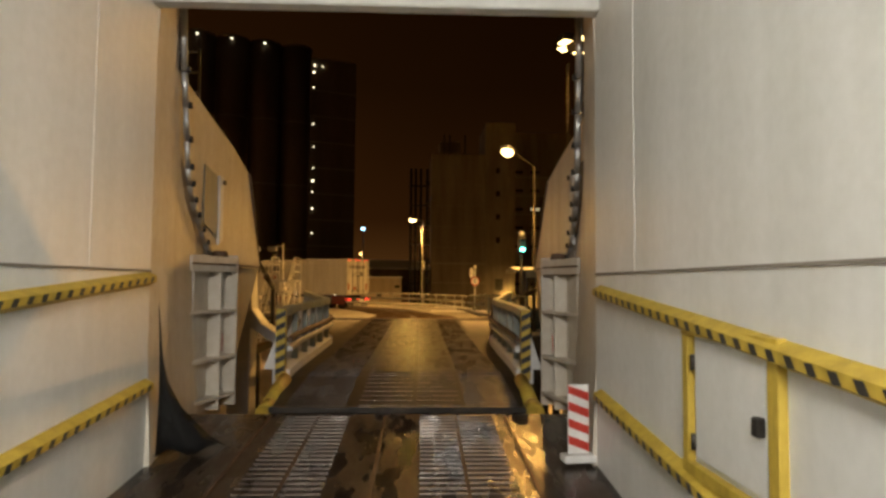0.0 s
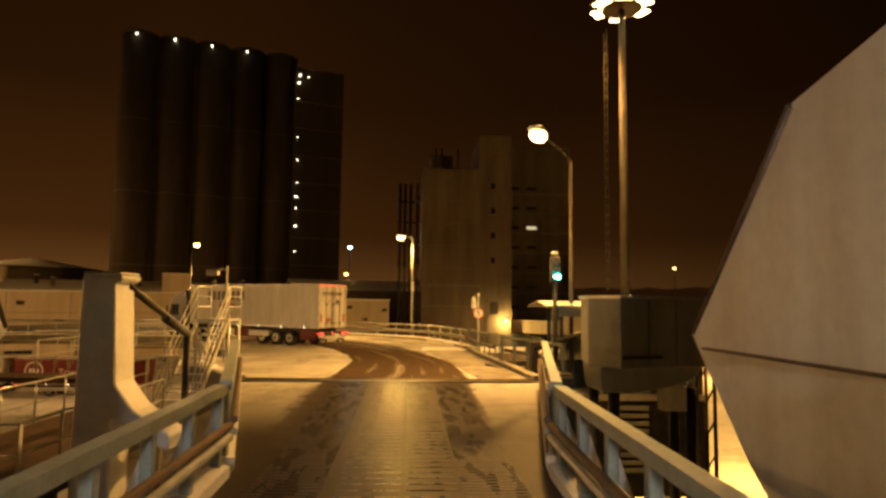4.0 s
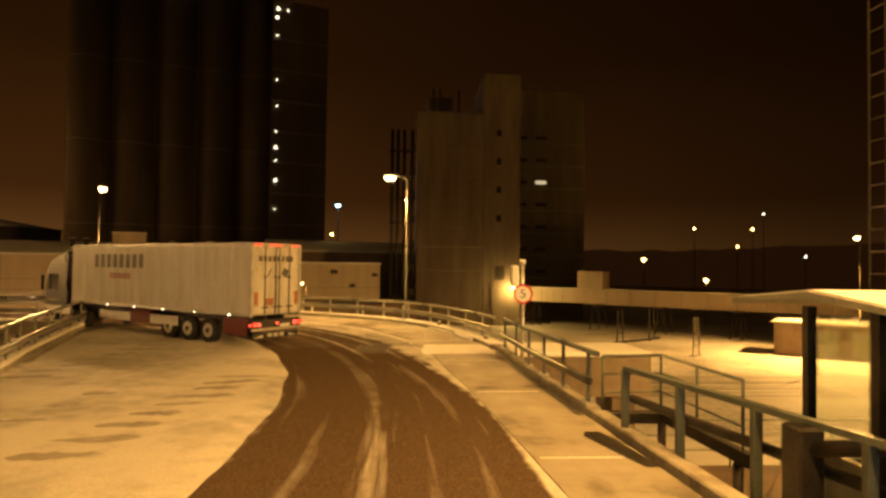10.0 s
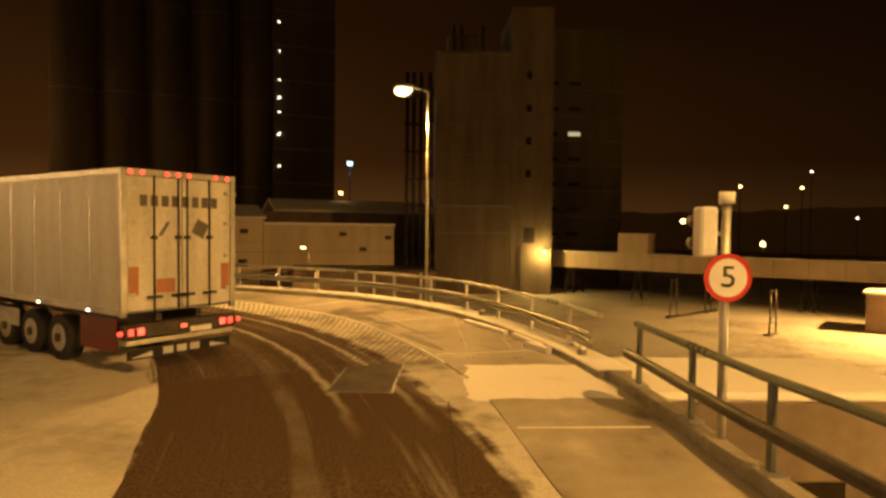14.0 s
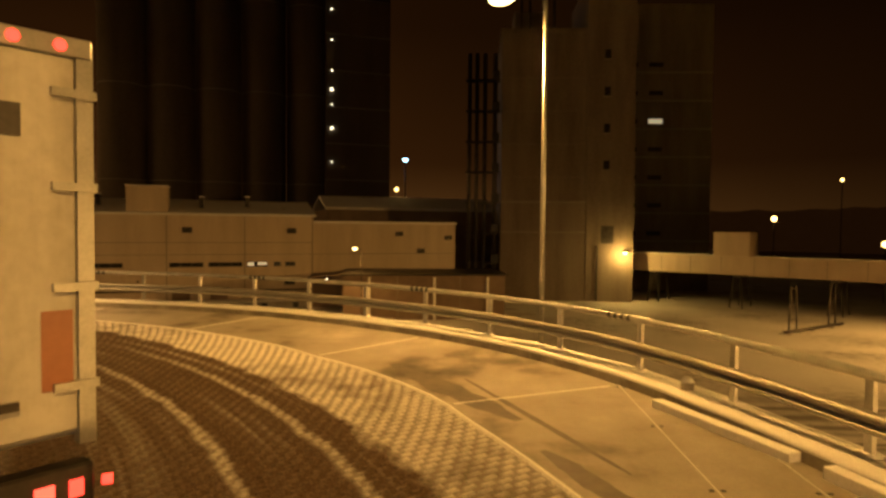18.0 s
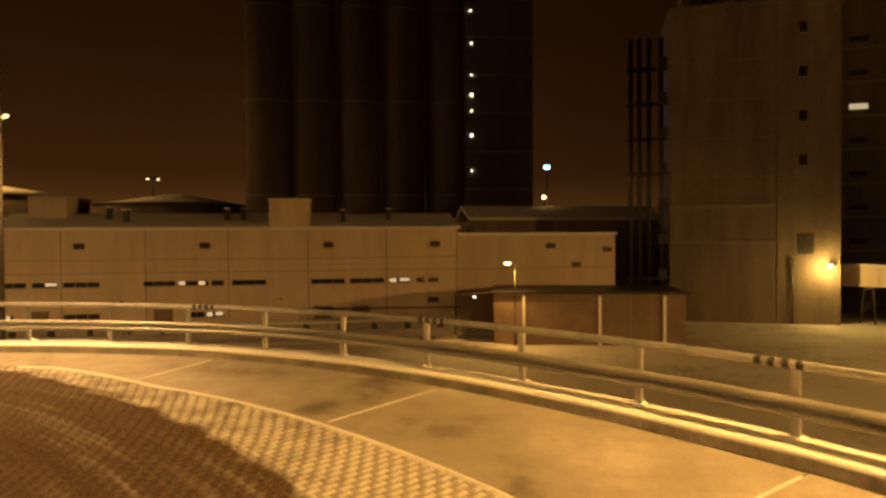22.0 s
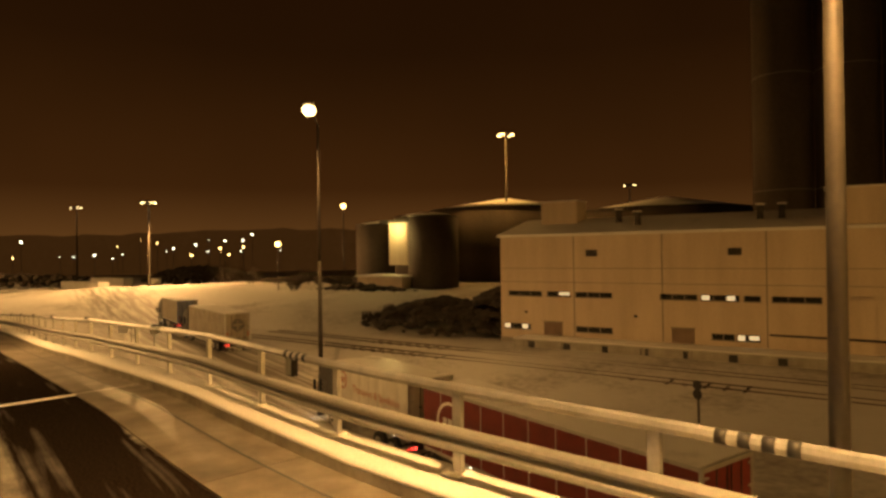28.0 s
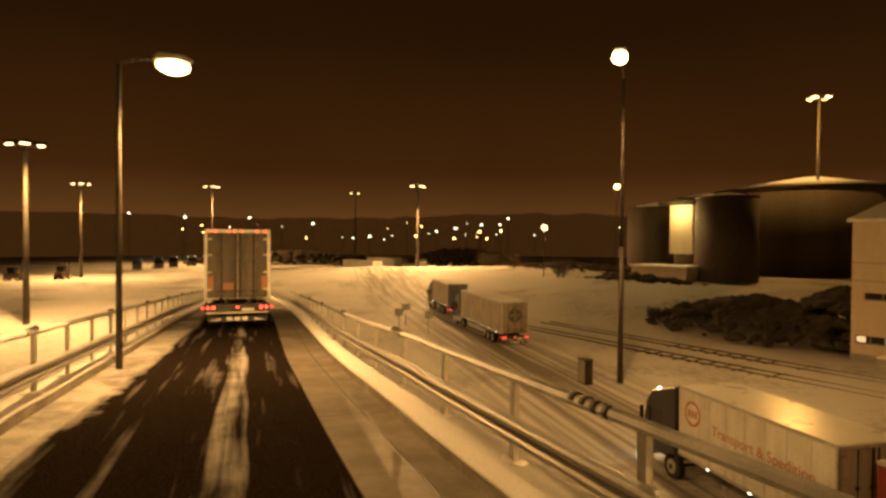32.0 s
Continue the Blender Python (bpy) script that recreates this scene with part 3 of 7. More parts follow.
# ---- ground ----
def ground_mesh():
    bm = bmesh.new()
    xs = sorted(set([-2500, -1200, -700, -450, *np.arange(-300, 121, 6.0), 200, 350, 700, 1200, 2500]))
    ys = sorted(set([-1200, -500, -200, -80, *np.arange(-40, 260, 6.0), 320, 450, 700, 1200, 2500]))
    rows = []
    for y in ys:
        row = []
        for x in xs:
            h = GROUND + 0.10 * noise.noise(Vector((x * 0.06, y * 0.06, 0)))
            # the snowy bank beside the mill building rises away from the tracks
            d = (Vector((x, y)) - Vector((-76, 106))).dot(Vector((-0.55, 0.83)))
            if x < -72 and d > 0 and x > -230:
                k = min(1.0, (-72 - x) / 14) * min(1.0, max(0.0, (x + 230) / 70))
                h += k * (min(d, 22) * 0.16 + 0.5 * noise.noise(Vector((x * 0.13, y * 0.13, 3))))
            # harbour basin under the ship and the link ramp
            if y < 25 and x > -52:
                h -= 4.5 * min(1.0, (25 - y) / 8) * min(1.0, (x + 52) / 12)
            row.append(bm.verts.new((x, y, h)))
        rows.append(row)
    for a, b in zip(rows, rows[1:]):
        for i in range(len(xs) - 1):
            bm.faces.new((a[i], a[i + 1], b[i + 1], b[i])).smooth = True
    return bm


ground = solid("ground", ground_mesh(), ground_snow, "trodden orange-lit snow over the harbour yard", "ground", kind="structure")

# ---- quay deck, bend and ramp ----
LANE = [Vector((*p, 0)) for p in ((-0.1, 8), (0.0, 28), (0.1, 38), (-0.7, 44), (-2.0, 49), (-4.2, 53.6), (-7.4, 57.4), (-11.5, 60.4), (-16.4, 62.0), (-22, 62.8), (-27.4, 62.9))]
LANE.append(outer_edge()[-1].xy.to_3d() + RNOR * 3.0)

for _ in range(2):  # round the corners of the lane's line
    LANE = [LANE[0]] + [p for a, b in zip(LANE, LANE[1:]) for p in (a.lerp(b, 0.25), a.lerp(b, 0.75))] + [LANE[-1]]


def lane_uv(x, y):
    best, along = None, 0.0
    for a, b in zip(LANE, LANE[1:]):
        ab, ap = b - a, Vector((x, y, 0)) - a
        t = min(1.0, max(0.0, ap.dot(ab) / ab.length_squared))
        off = ap - ab * t
        sign = 1 if ab.x * ap.y - ab.y * ap.x < 0 else -1
        if best is None or off.length < abs(best[0]):
            best = (sign * off.length, along + t * ab.length)
        along += ab.length
    return best


def resample(pts, n):
    at = np.cumsum([0] + [(b - a).length for a, b in zip(pts, pts[1:])])
    want = np.linspace(0, at[-1], n)
    return [Vector([np.interp(w, at, [p[i] for p in pts]) for i in range(3)]) for w in want]


OUT, INN = outer_edge(), inner_edge()


def deck_strip(material, thick=0.5, across=26):
    """The roadway between its two kerbs, with its underside and edges."""
    split_o = min(range(len(OUT)), key=lambda i: abs(OUT[i].x + 36.0))
    split_i = min(range(len(INN)), key=lambda i: abs(INN[i].x + 35.7))
    a = resample(OUT[: split_o + 1], 90) + resample(OUT[split_o:], 95)[1:]
    b = resample(INN[: split_i + 1], 90) + resample(INN[split_i:], 95)[1:]
    bm = bmesh.new()
    lay = bm.loops.layers.uv.new("lane")
    grid = []
    for p, q in zip(a, b):
        row = []
        for j in range(across + 1):
            v = p.lerp(q, j / across)
            row.append(bm.verts.new((v.x, v.y, deck_z(v.x, v.y))))
        grid.append(row)
    low = [(bm.verts.new(r[0].co - Vector((0, 0, thick))), bm.verts.new(r[-1].co - Vector((0, 0, thick)))) for r in grid]
    for r0, r1, l0, l1 in zip(grid, grid[1:], low, low[1:]):
        for j in range(across):
            bm.faces.new((r0[j], r1[j], r1[j + 1], r0[j + 1]))
        bm.faces.new((r0[0], l0[0], l1[0], r1[0]))
        bm.faces.new((r0[-1], r1[-1], l1[1], l0[1]))
        bm.faces.new((l0[0], l0[1], l1[1], l1[0]))
    uvs = {v: lane_uv(v.co.x, v.co.y) for v in bm.verts}
    for f in bm.faces:
        for lp in f.loops:
            lp[lay].uv = uvs[lp.vert]
    return bm


road = solid("road", deck_strip(deck_mat), deck_mat, "bridge deck roadway with dark wheel tracks through thin snow", "road", kind="structure")


def tread_bars():
    """Staggered raised bars of the steel plates round the bend, each with sloping sides."""
    rng = random.Random(8)
    at = np.cumsum([0] + [(b - a).length for a, b in zip(LANE, LANE[1:])])
    vs, fs, uvs = [], [], []
    for r, v in enumerate(np.arange(42.4, 66.2, 0.13)):
        c, ahead, back = (Vector([np.interp(v + o, at, [p[q] for p in LANE]) for q in (0, 1)]).to_3d() for o in (0, 1.3, -1.3))
        d = (ahead - back).normalized()
        n = Vector((d.y, -d.x, 0))
        for u in np.arange(-2.9, 4.4, 0.22):
            u += 0.11 * (r % 2) + rng.uniform(-0.008, 0.008)
            skew = 0.02
            base = len(vs)
            for w, h, z in ((0.088, 0.040, 0.0), (0.070, 0.024, 0.017)):
                for a, b in ((-w, -h), (w, -h), (w, h), (-w, h)):
                    p = c + n * (u + a) + d * (b + skew * (1 if a > 0 else -1))
                    vs.append((p.x, p.y, deck_z(p.x, p.y) + z))
                    uvs.append((u + a, v + b))
            fs += [[base + q for q in f] for f in ((4, 5, 6, 7), (0, 1, 5, 4), (1, 2, 6, 5), (2, 3, 7, 6), (3, 0, 4, 7))]
    me = bpy.data.meshes.new("tread_bars")
    me.from_pydata(vs, [], fs)
    lay = me.uv_layers.new(name="lane")
    for lp in me.loops:
        lay.data[lp.index].uv = uvs[lp.vertex_index]
    me.materials.append(tread_mat)
    return me


bars = part("tread_bars", tread_bars(), None, road, "staggered raised bars of the steel tread plate")
tagged(bars, kind="stuff")

# steel cover plate let into the lane before the bend
cover_steel = mottled("muddy_cover_plate", (0.040, 0.029, 0.019), (0.080, 0.060, 0.042), 0.65, 0.0, scale=1.4, fine=12)
cover_steel.node_tree.nodes["Principled BSDF"].inputs["Specular IOR Level"].default_value = 0.03
for x, y, turn, w, h in ((-1.03, 49.6, -4, 0.56, 1.15),):
    cp = thing("cover_plate", (x, y, deck_z(x, y)), turn, "muddy steel cover plate let into the roadway", "cover plate")
    part("frame", box(-w - 0.04, w + 0.04, -h - 0.04, h + 0.04, -0.02, 0.003), black_paint, cp)
    part("plate", box(-w, w, -h, h, -0.02, 0.007), cover_steel, cp)

# dark open seam along the deck plates before the bend
part("seam", sweep([Vector((x, y, deck_z(x, y) + 0.001)) for x, y in ((0.41, 43.94), (0.44, 45.89), (0.47, 47.84))], [(-0.012, 0), (-0.010, 0.003), (0.010, 0.003), (0.012, 0)]), cover_steel, road)


def kerb(name, pts, inward, label, inset=0.0, wide=0.55, snow=True):
    """A concrete kerb with a soft cap of snow along its top."""
    prof = [(0, -0.5), (0, 0.16), (0.03 * inward, 0.19), ((wide - 0.03) * inward, 0.19), (wide * inward, 0.16), (wide * inward, -0.5)]
    prof = [(x - inset * inward if abs(x) < 0.1 else x, z) for x, z in prof]
    k = solid(name, sweep(pts, prof), kerb_face, label, "kerb", kind="structure")
    if not snow:
        return k
    lip = inset * inward
    cap = sweep(pts, [(-0.005 * inward - lip, 0.17), (-lip, 0.215), (0.06 * inward - lip, 0.235), (0.16 * inward, 0.24), (0.45 * inward, 0.235), (0.54 * inward, 0.21), (0.56 * inward, 0.17)])
    for v in cap.verts:
        v.co.z += 0.016 * noise.noise(v.co * 1.3) + 0.010 * noise.noise(v.co * 4.1)
    for f in cap.faces:
        f.smooth = True
    part("snow_cap", cap, clean_snow, k, "soft snow lying along the kerb")
    return k


kerb("kerb_right", [p for p in OUT if p.y < 49.6 and p.x > 0], 1, "narrow bare concrete kerb along the straight deck", wide=0.30, snow=False)
kerb("kerb_bend", [p for p in OUT if p.y > 48.6 or p.x < 0], 1, "snow-covered concrete kerb along the outer rail", 0.15)
kerb("kerb_left", INN, -1, "snow-covered concrete kerb along the inner rail")

# walkway of large panels between the roadway and the outer kerb
def pavement():
    base = solid("pavement", moved(bmesh_empty(), pose(2.5, 40, 0)), walkway_mat, "dusty snow-dragged walkway panels inside the outer rail", "walkway", kind="structure")
    pts = [p for p in OUT if p.x > -75]
    at = np.cumsum([0] + [(b - a).length for a, b in zip(pts, pts[1:])])
    inn = offset_line(pts, -1.0)
    width = [float(np.interp(s, [0, 12, 20, 24.5, 29, 36, 38, 44, 47.3, 51, 56, 66, 75], [1.5, 2.0, 2.6, 3.02, 3.42, 3.44, 3.2, 2.88, 2.66, 1.75, 1.5, 1.35, 1.2])) for s in at]
    panel = 6.0
    for n in range(int(at[-1] / panel)):
        ids = [i for i, s in enumerate(at) if n * panel <= s < (n + 1) * panel + 0.99]
        bm = bmesh.new()
        rows = []
        for k, i in enumerate(ids):
            d = (inn[i] - pts[i]).normalized()
            shift = 0.012 if k == 0 else (-0.012 if k == len(ids) - 1 else 0)
            t = (pts[min(i + 1, len(pts) - 1)] - pts[max(i - 1, 0)]).normalized() * shift
            row = []
            for j in range(5):
                q = pts[i] + d * (0.02 + (width[i] - 0.02) * j / 4) + t
                row.append(bm.verts.new((q.x, q.y, deck_z(q.x, q.y) + 0.022)))
            rows.append(row)
        for a, b in zip(rows, rows[1:]):
            for j in range(4):
                bm.faces.new((a[j], b[j], b[j + 1], a[j + 1]))
        bmesh.ops.recalc_face_normals(bm, faces=bm.faces[:])
        if bm.faces[0].normal.z < 0:
            bmesh.ops.reverse_faces(bm, faces=bm.faces[:])
        ext = bmesh.ops.extrude_face_region(bm, geom=bm.faces[:])
        for v in ext["geom"]:
            if isinstance(v, bmesh.types.BMVert):
                v.co.z -= 0.03
        part("panel", bm, walkway_mat if pts[ids[0]].x > -17 else damp_walkway_mat, base)
        # snow packed in the joint
        i = ids[0]
        d = (inn[i] - pts[i]).normalized()
        a, b = pts[i] + d * 0.35, pts[i] + d * (width[i] - 0.1)
        a.z, b.z = deck_z(a.x, a.y) + 0.018, deck_z(b.x, b.y) + 0.018
        if pts[i].x > -16:
            part("joint_snow", sweep([a, a.lerp(b, 0.5), b], [(-0.028, 0), (-0.01, 0.014), (0.014, 0.012), (0.028, 0)]), kerb_snow, base)
    # lifting eyes and thin seams of the slabs at the head of the bend
    for x in (1.14, 2.23):
        part("seam", sweep([Vector((x, y, deck_z(x, y) + 0.023)) for y in (52.6, 54.5, 56.5, 58.4)], [(-0.007, 0), (0, 0.003), (0.007, 0)]), kerb_snow, base)
        for i in range(4):
            for q in (-0.06, 0.06):
                y = 51.4 + 2.14 * i
                part("lifting_eye", moved(rod((0, 0, 0), (0, 0, 0.006), 0.03, n=10), Matrix.Translation((x + q, y, deck_z(x, y) + 0.0225))), black_paint, base)
    # dark open seam along the middle of the ramp's walkway
    line = [pts[i] + (inn[i] - pts[i]).normalized() * (width[i] * 0.45) for i in range(len(pts)) if pts[i].x < -18]
    part("seam", sweep([Vector((p.x, p.y, deck_z(p.x, p.y) + 0.023)) for p in line], [(-0.018, 0), (-0.014, 0.003), (0.014, 0.003), (0.018, 0)]), black_paint, base)
    # snow lip along the inner edge of the panels
    lip = [pts[i] + (inn[i] - pts[i]).normalized() * width[i] for i in range(len(pts))]
    part("edge_snow", sweep([Vector((p.x, p.y, deck_z(p.x, p.y) + 0.004)) for p in lip if p.y > 50.5 and p.x > -18], [(-0.05, 0), (-0.02, 0.026), (0.02, 0.022), (0.06, 0)]), kerb_snow, base)


teal_paint = mottled("dark_teal_rail_paint", (0.07, 0.085, 0.075), (0.125, 0.145, 0.13), 0.5, 0.1, scale=3, fine=25)
# guard rails: posts on foot plates, a box beam and a round top rail
POST_H, LOW_POST_H = 1.05, 0.92
beam_steel = mottled("dull_beam_steel", (0.23, 0.22, 0.205), (0.37, 0.36, 0.335), 0.50, 0.45, scale=2.0, fine=20, stretch=(0.4, 0.4, 3.0))


def post_meshes(high):
    post = bmesh.new()
    bm_box(post, -0.055, 0.055, -0.03, 0.03, 0.02, high)
    bm_box(post, -0.03, 0.03, 0.03, 0.14, 0.44, 0.54)
    plate = box(-0.16, 0.16, -0.13, 0.13, 0.0, 0.025)
    for sx in (-0.11, 0.11):
        for sy in (-0.09, 0.09):
            bm_rod(plate, (sx, sy, 0.025), (sx, sy, 0.055), 0.016, n=6)
    return mesh_of("post", post, galv), mesh_of("foot_plate", plate, galv)


POST_ME, PLATE_ME = post_meshes(POST_H)
LOW_POST_ME, _ = post_meshes(LOW_POST_H)
PAINTED_ME = POST_ME.copy()
PAINTED_ME.materials[0] = teal_paint
heap = bmesh.new()
bmesh.ops.create_icosphere(heap, subdivisions=2, radius=1.0)
for v in heap.verts:
    v.co = Vector((v.co.x * 0.20, v.co.y * 0.15, max(0.0, v.co.z) * 0.075)) * (1 + 0.35 * noise.noise(v.co * 1.9))
for f in heap.faces:
    f.smooth = True
HEAP_ME = mesh_of("foot_snow", heap, clean_snow)
REFL_ME = mesh_of("reflector_band", rod((-0.045, 0, 0), (0.045, 0, 0), 0.064, n=8), black_paint)


def guard_rail(name, pts, gap, label, beam_side=-1, start=0.6, tube=False, lift=0.19, group="bridge guard rails", low=False):
    high = LOW_POST_H if low else POST_H
    rail = thing(name, pts[0], 0, label, "guard rail", group)
    base = Vector(pts[0])
    loc = [p - base + Vector((0, 0, lift)) for p in pts]
    for p, head in spaced(loc, gap, start):
        post = part("post", PAINTED_ME if tube else (LOW_POST_ME if low else POST_ME), None, rail)
        post.matrix_basis = pose(*p, 0, 0, head + (0 if beam_side < 0 else 180))
        part("foot_plate", PLATE_ME, None, post)
        if tube:
            continue
        mound = part("foot_snow", HEAP_ME, None, post)
        mound.matrix_basis = pose(0.03, -0.02, 0.02, 0, 0, (p.x * 977) % 360)
    s = -0.17 * beam_side
    if tube:
        part("guard_beam", sweep(loc, [(-s + 0.085 * math.cos(i * math.tau / 10), 0.54 + 0.085 * math.sin(i * math.tau / 10)) for i in range(10)]), dark_steel, rail, "dark round crash tube")
    else:
        part("guard_beam", sweep(loc, [(-s + beam_side * d, h) for d, h in ((-0.05, 0.35), (0.0, 0.35), (0.045, 0.36), (0.07, 0.385), (0.07, 0.42), (0.045, 0.445), (0.0, 0.46), (0.0, 0.48), (0.045, 0.495), (0.07, 0.52), (0.07, 0.555), (0.045, 0.58), (0.0, 0.59), (-0.05, 0.59))]), beam_steel, rail, "galvanised crash beam")
    ring = [(0.060 * math.cos(i * math.tau / 8), high + 0.03 + 0.060 * math.sin(i * math.tau / 8)) for i in range(8)]
    part("top_rail", sweep(loc, ring), teal_paint if tube else galv, rail, "round handrail")
    for p, head in spaced(loc, 6.15, 2.2):
        for i in range(4):
            band = part("reflector_band", REFL_ME, None, rail)
            band.matrix_basis = pose(*(p + Vector((math.cos(radians(head)), math.sin(radians(head)), 0)) * i * 0.17 + Vector((0, 0, high + 0.03))), 0, 0, head)
    return rail


def offset_line(pts, d):
    out = []
    for i, p in enumerate(pts):
        t = (pts[min(i + 1, len(pts) - 1)] - pts[max(i - 1, 0)]).normalized()
        out.append(p + Vector((t.y, -t.x, 0)) * d)
    return out


pavement()
i_gap = next(i for i, p in enumerate(OUT) if p.y > 50.2)
i_ramp = next(i for i, p in enumerate(OUT) if p.x < -72)
i_end = next(i for i, p in enumerate(OUT) if p.y > 37.2)
i_access = next(i for i, p in enumerate(OUT) if p.y > 48.0)
guard_rail("guard_rail", offset_line(OUT[i_gap:i_ramp], 0.30), 2.16, "galvanised guard rail round the bend and down the ramp", start=1.6, low=True)
guard_rail("guard_rail", offset_line(OUT[i_ramp - 1:], 0.30), 2.16, "galvanised guard rail along the foot of the ramp", low=True)
guard_rail("guard_rail", offset_line(OUT[i_end:i_access + 1], 0.17), 2.05, "grey rail with a dark round crash tube along the straight deck", tube=True)
j_ramp = next(i for i, p in enumerate(INN) if p.x < -72)
guard_rail("guard_rail", offset_line(INN[2:j_ramp], -0.17), 2.05, "galvanised guard rail on the inner side of the deck", beam_side=1)
guard_rail("guard_rail", offset_line(INN[j_ramp - 1:], -0.17), 2.05, "galvanised guard rail on the inner side of the ramp foot", beam_side=1)

# expansion joint across the ramp's head, packed with snow
joint = solid("trim_joint", sweep([Vector((-31.0 - 0.19 * i, 59.2 + 0.95 * i, deck_z(-31.0 - 0.19 * i, 59.2 + 0.95 * i) + 0.002)) for i in range(7)], [(-0.06, 0), (-0.04, 0.02), (0.04, 0.02), (0.06, 0)]), kerb_snow, "snow-packed expansion joint across the ramp", "joint", kind="structure")

# stubby caps on the kerb
for x, y in ((1.95, 56.9), (3.52, 50.75)):
    st = thing("kerb_stub", (x, y, deck_z(x, y)), 0, "short round concrete stub with a snow cap on the kerb", "stub", "kerb stubs")
    part("stub", rod((0, 0, 0.0), (0, 0, 0.36), 0.11, 0.10, 12), kerb_face, st)
    part("snow_cap", rod((0, 0, 0.36), (0, 0, 0.43), 0.115, 0.06, 12), clean_snow, st)

# columns under the bridge
for n, (p, head) in enumerate(spaced(OUT[8:120], 12.0, 3.0)):
    q = p + Vector((math.cos(radians(head + 90)), math.sin(radians(head + 90)), 0)) * 2.6
    top = deck_z(q.x, q.y) - 0.45
    if top - GROUND > 1.0:
        solid("bridge_pier", moved(box(-0.5, 0.5, -1.6, 1.6, 0, top - GROUND + 0.6, 0.06), pose(q.x, q.y, GROUND - 0.6, 0, 0, head)), concrete, "grey concrete pier under the bridge deck", "pier", "bridge piers")


def snow_top(x, y):
    ridge = 1 - abs(noise.noise(Vector((x * 0.28 + y * 0.10, y * 0.85, 1.0)))) * 2
    return deck_z(x, y) + 0.03 + 0.030 * max(0.0, ridge) ** 2 + 0.010 * noise.noise(Vector((x * 1.7, y * 1.7, 4)))


# wind-packed snow on the wide inner side of the deck
def inner_snow():
    bm = bmesh.new()
    rows = []
    for y in np.arange(29.6, 57.6, 0.16):
        x0 = float(np.interp(y, [k[1] for k in LEFT_KEYS[:6]], [k[0] for k in LEFT_KEYS[:6]])) + 0.36
        lo, hi = x0 + 0.4, 3.0
        for _ in range(14):  # the lane's edge, found by halving
            xm = (lo + hi) / 2
            lo, hi = (xm, hi) if lane_uv(xm, y)[0] < -2.55 else (lo, xm)
        xr = lo + 0.10 * noise.noise(Vector((0, y * 0.4, 7))) + 0.025 * noise.noise(Vector((0, y * 2.1, 2)))
        row = []
        for j in range(41):
            t = j / 40
            x = x0 + (max(xr, x0 + 0.4) - x0) * t
            rim = min(1.0, 8 * t, 14 * (1 - t), (y - 29.6) / 0.8, (57.4 - y) / 0.8)
            row.append(bm.verts.new((x, y, deck_z(x, y) + 0.006 + max(0.0, rim) * (snow_top(x, y) - deck_z(x, y)))))
        rows.append(row)
    for a, b in zip(rows, rows[1:]):
        for j in range(40):
            bm.faces.new((a[j], a[j + 1], b[j + 1], b[j])).smooth = True
    return bm


solid("snow_cover", inner_snow(), deck_snow, "wind-rippled snow lying on the inner side of the deck", "snow", kind="stuff")


def drift(x, y, lx, ly, h, turn, label="low drift of clean snow on the deck"):
    bm = bmesh.new()
    n = 26
    rows = []
    for i in range(n + 1):
        row = []
        for j in range(n + 1):
            u, v = i / n * 2 - 1, j / n * 2 - 1
            q = max(0.0, 1 - max(abs(u), abs(v)) ** 4)
            k = 1 + 0.10 * noise.noise(Vector((u * 2 + x, v * 2 + y, 0))) + 0.07 * noise.noise(Vector((u * 6 + x, v * 6 + y, 3)))
            p = pose(x, y, 0, 0, 0, turn) @ Vector((u * lx / 2 * k, v * ly / 2 * k, 0))
            row.append(bm.verts.new((p.x, p.y, deck_z(p.x, p.y) + 0.012 + h * q)))
        rows.append(row)
    for a, b in zip(rows, rows[1:]):
        for j in range(n):
            bm.faces.new((a[j], a[j + 1], b[j + 1], b[j])).smooth = True
    return solid("snow_drift", bm, clean_snow, label, "snow drift", "snow drifts")


drift(2.25, 49.3, 2.75, 2.9, 0.045, 1)
drift(-3.4, 28.95, 2.4, 0.24, 0.03, 3)
drift(2.7, 28.95, 1.7, 0.22, 0.03, -4)

# ---- ship's bow ----
def ship_floor_mesh():
    bm = bmesh.new()
    ys = [-16, -8, 0, 4, 8.2, 9.7]
    top = [[bm.verts.new((x, y, float(np.interp(y, Z_AT, Z_IS)) - 0.02)) for x in (-5.5, 4.4)] for y in ys]
    bot = [[bm.verts.new((v.co.x, v.co.y, v.co.z - 0.3)) for v in r] for r in top]
    for i in range(len(ys) - 1):
        bm.faces.new((top[i][0], top[i][1], top[i + 1][1], top[i + 1][0]))
        bm.faces.new((bot[i][0], bot[i + 1][0], bot[i + 1][1], bot[i][1]))
        for j in (0, 1):
            bm.faces.new((top[i][j], top[i + 1][j], bot[i + 1][j], bot[i][j]))
    bm.faces.new((top[-1][0], top[-1][1], bot[-1][1], bot[-1][0]))
    return bm


def tread_ribs(parent, x0, x1, y0, y1, gap=0.145):
    """Transverse anti-slip bars welded on the plate, each its own piece."""
    me = mesh_of("tread_bar", prism([(-0.025, 0), (0.025, 0), (0.016, 0.022), (-0.016, 0.022)], "x", x0, x1), wet_steel)
    for y in np.arange(y0, y1, gap):
        z0, z1 = np.interp(y, Z_AT, Z_IS), np.interp(y + 0.1, Z_AT, Z_IS)
        bar = part("tread_bar", me, None, parent)
        bar.matrix_basis = pose(0, y, z0 - 0.016, math.degrees(math.atan2(z1 - z0, 0.1)))


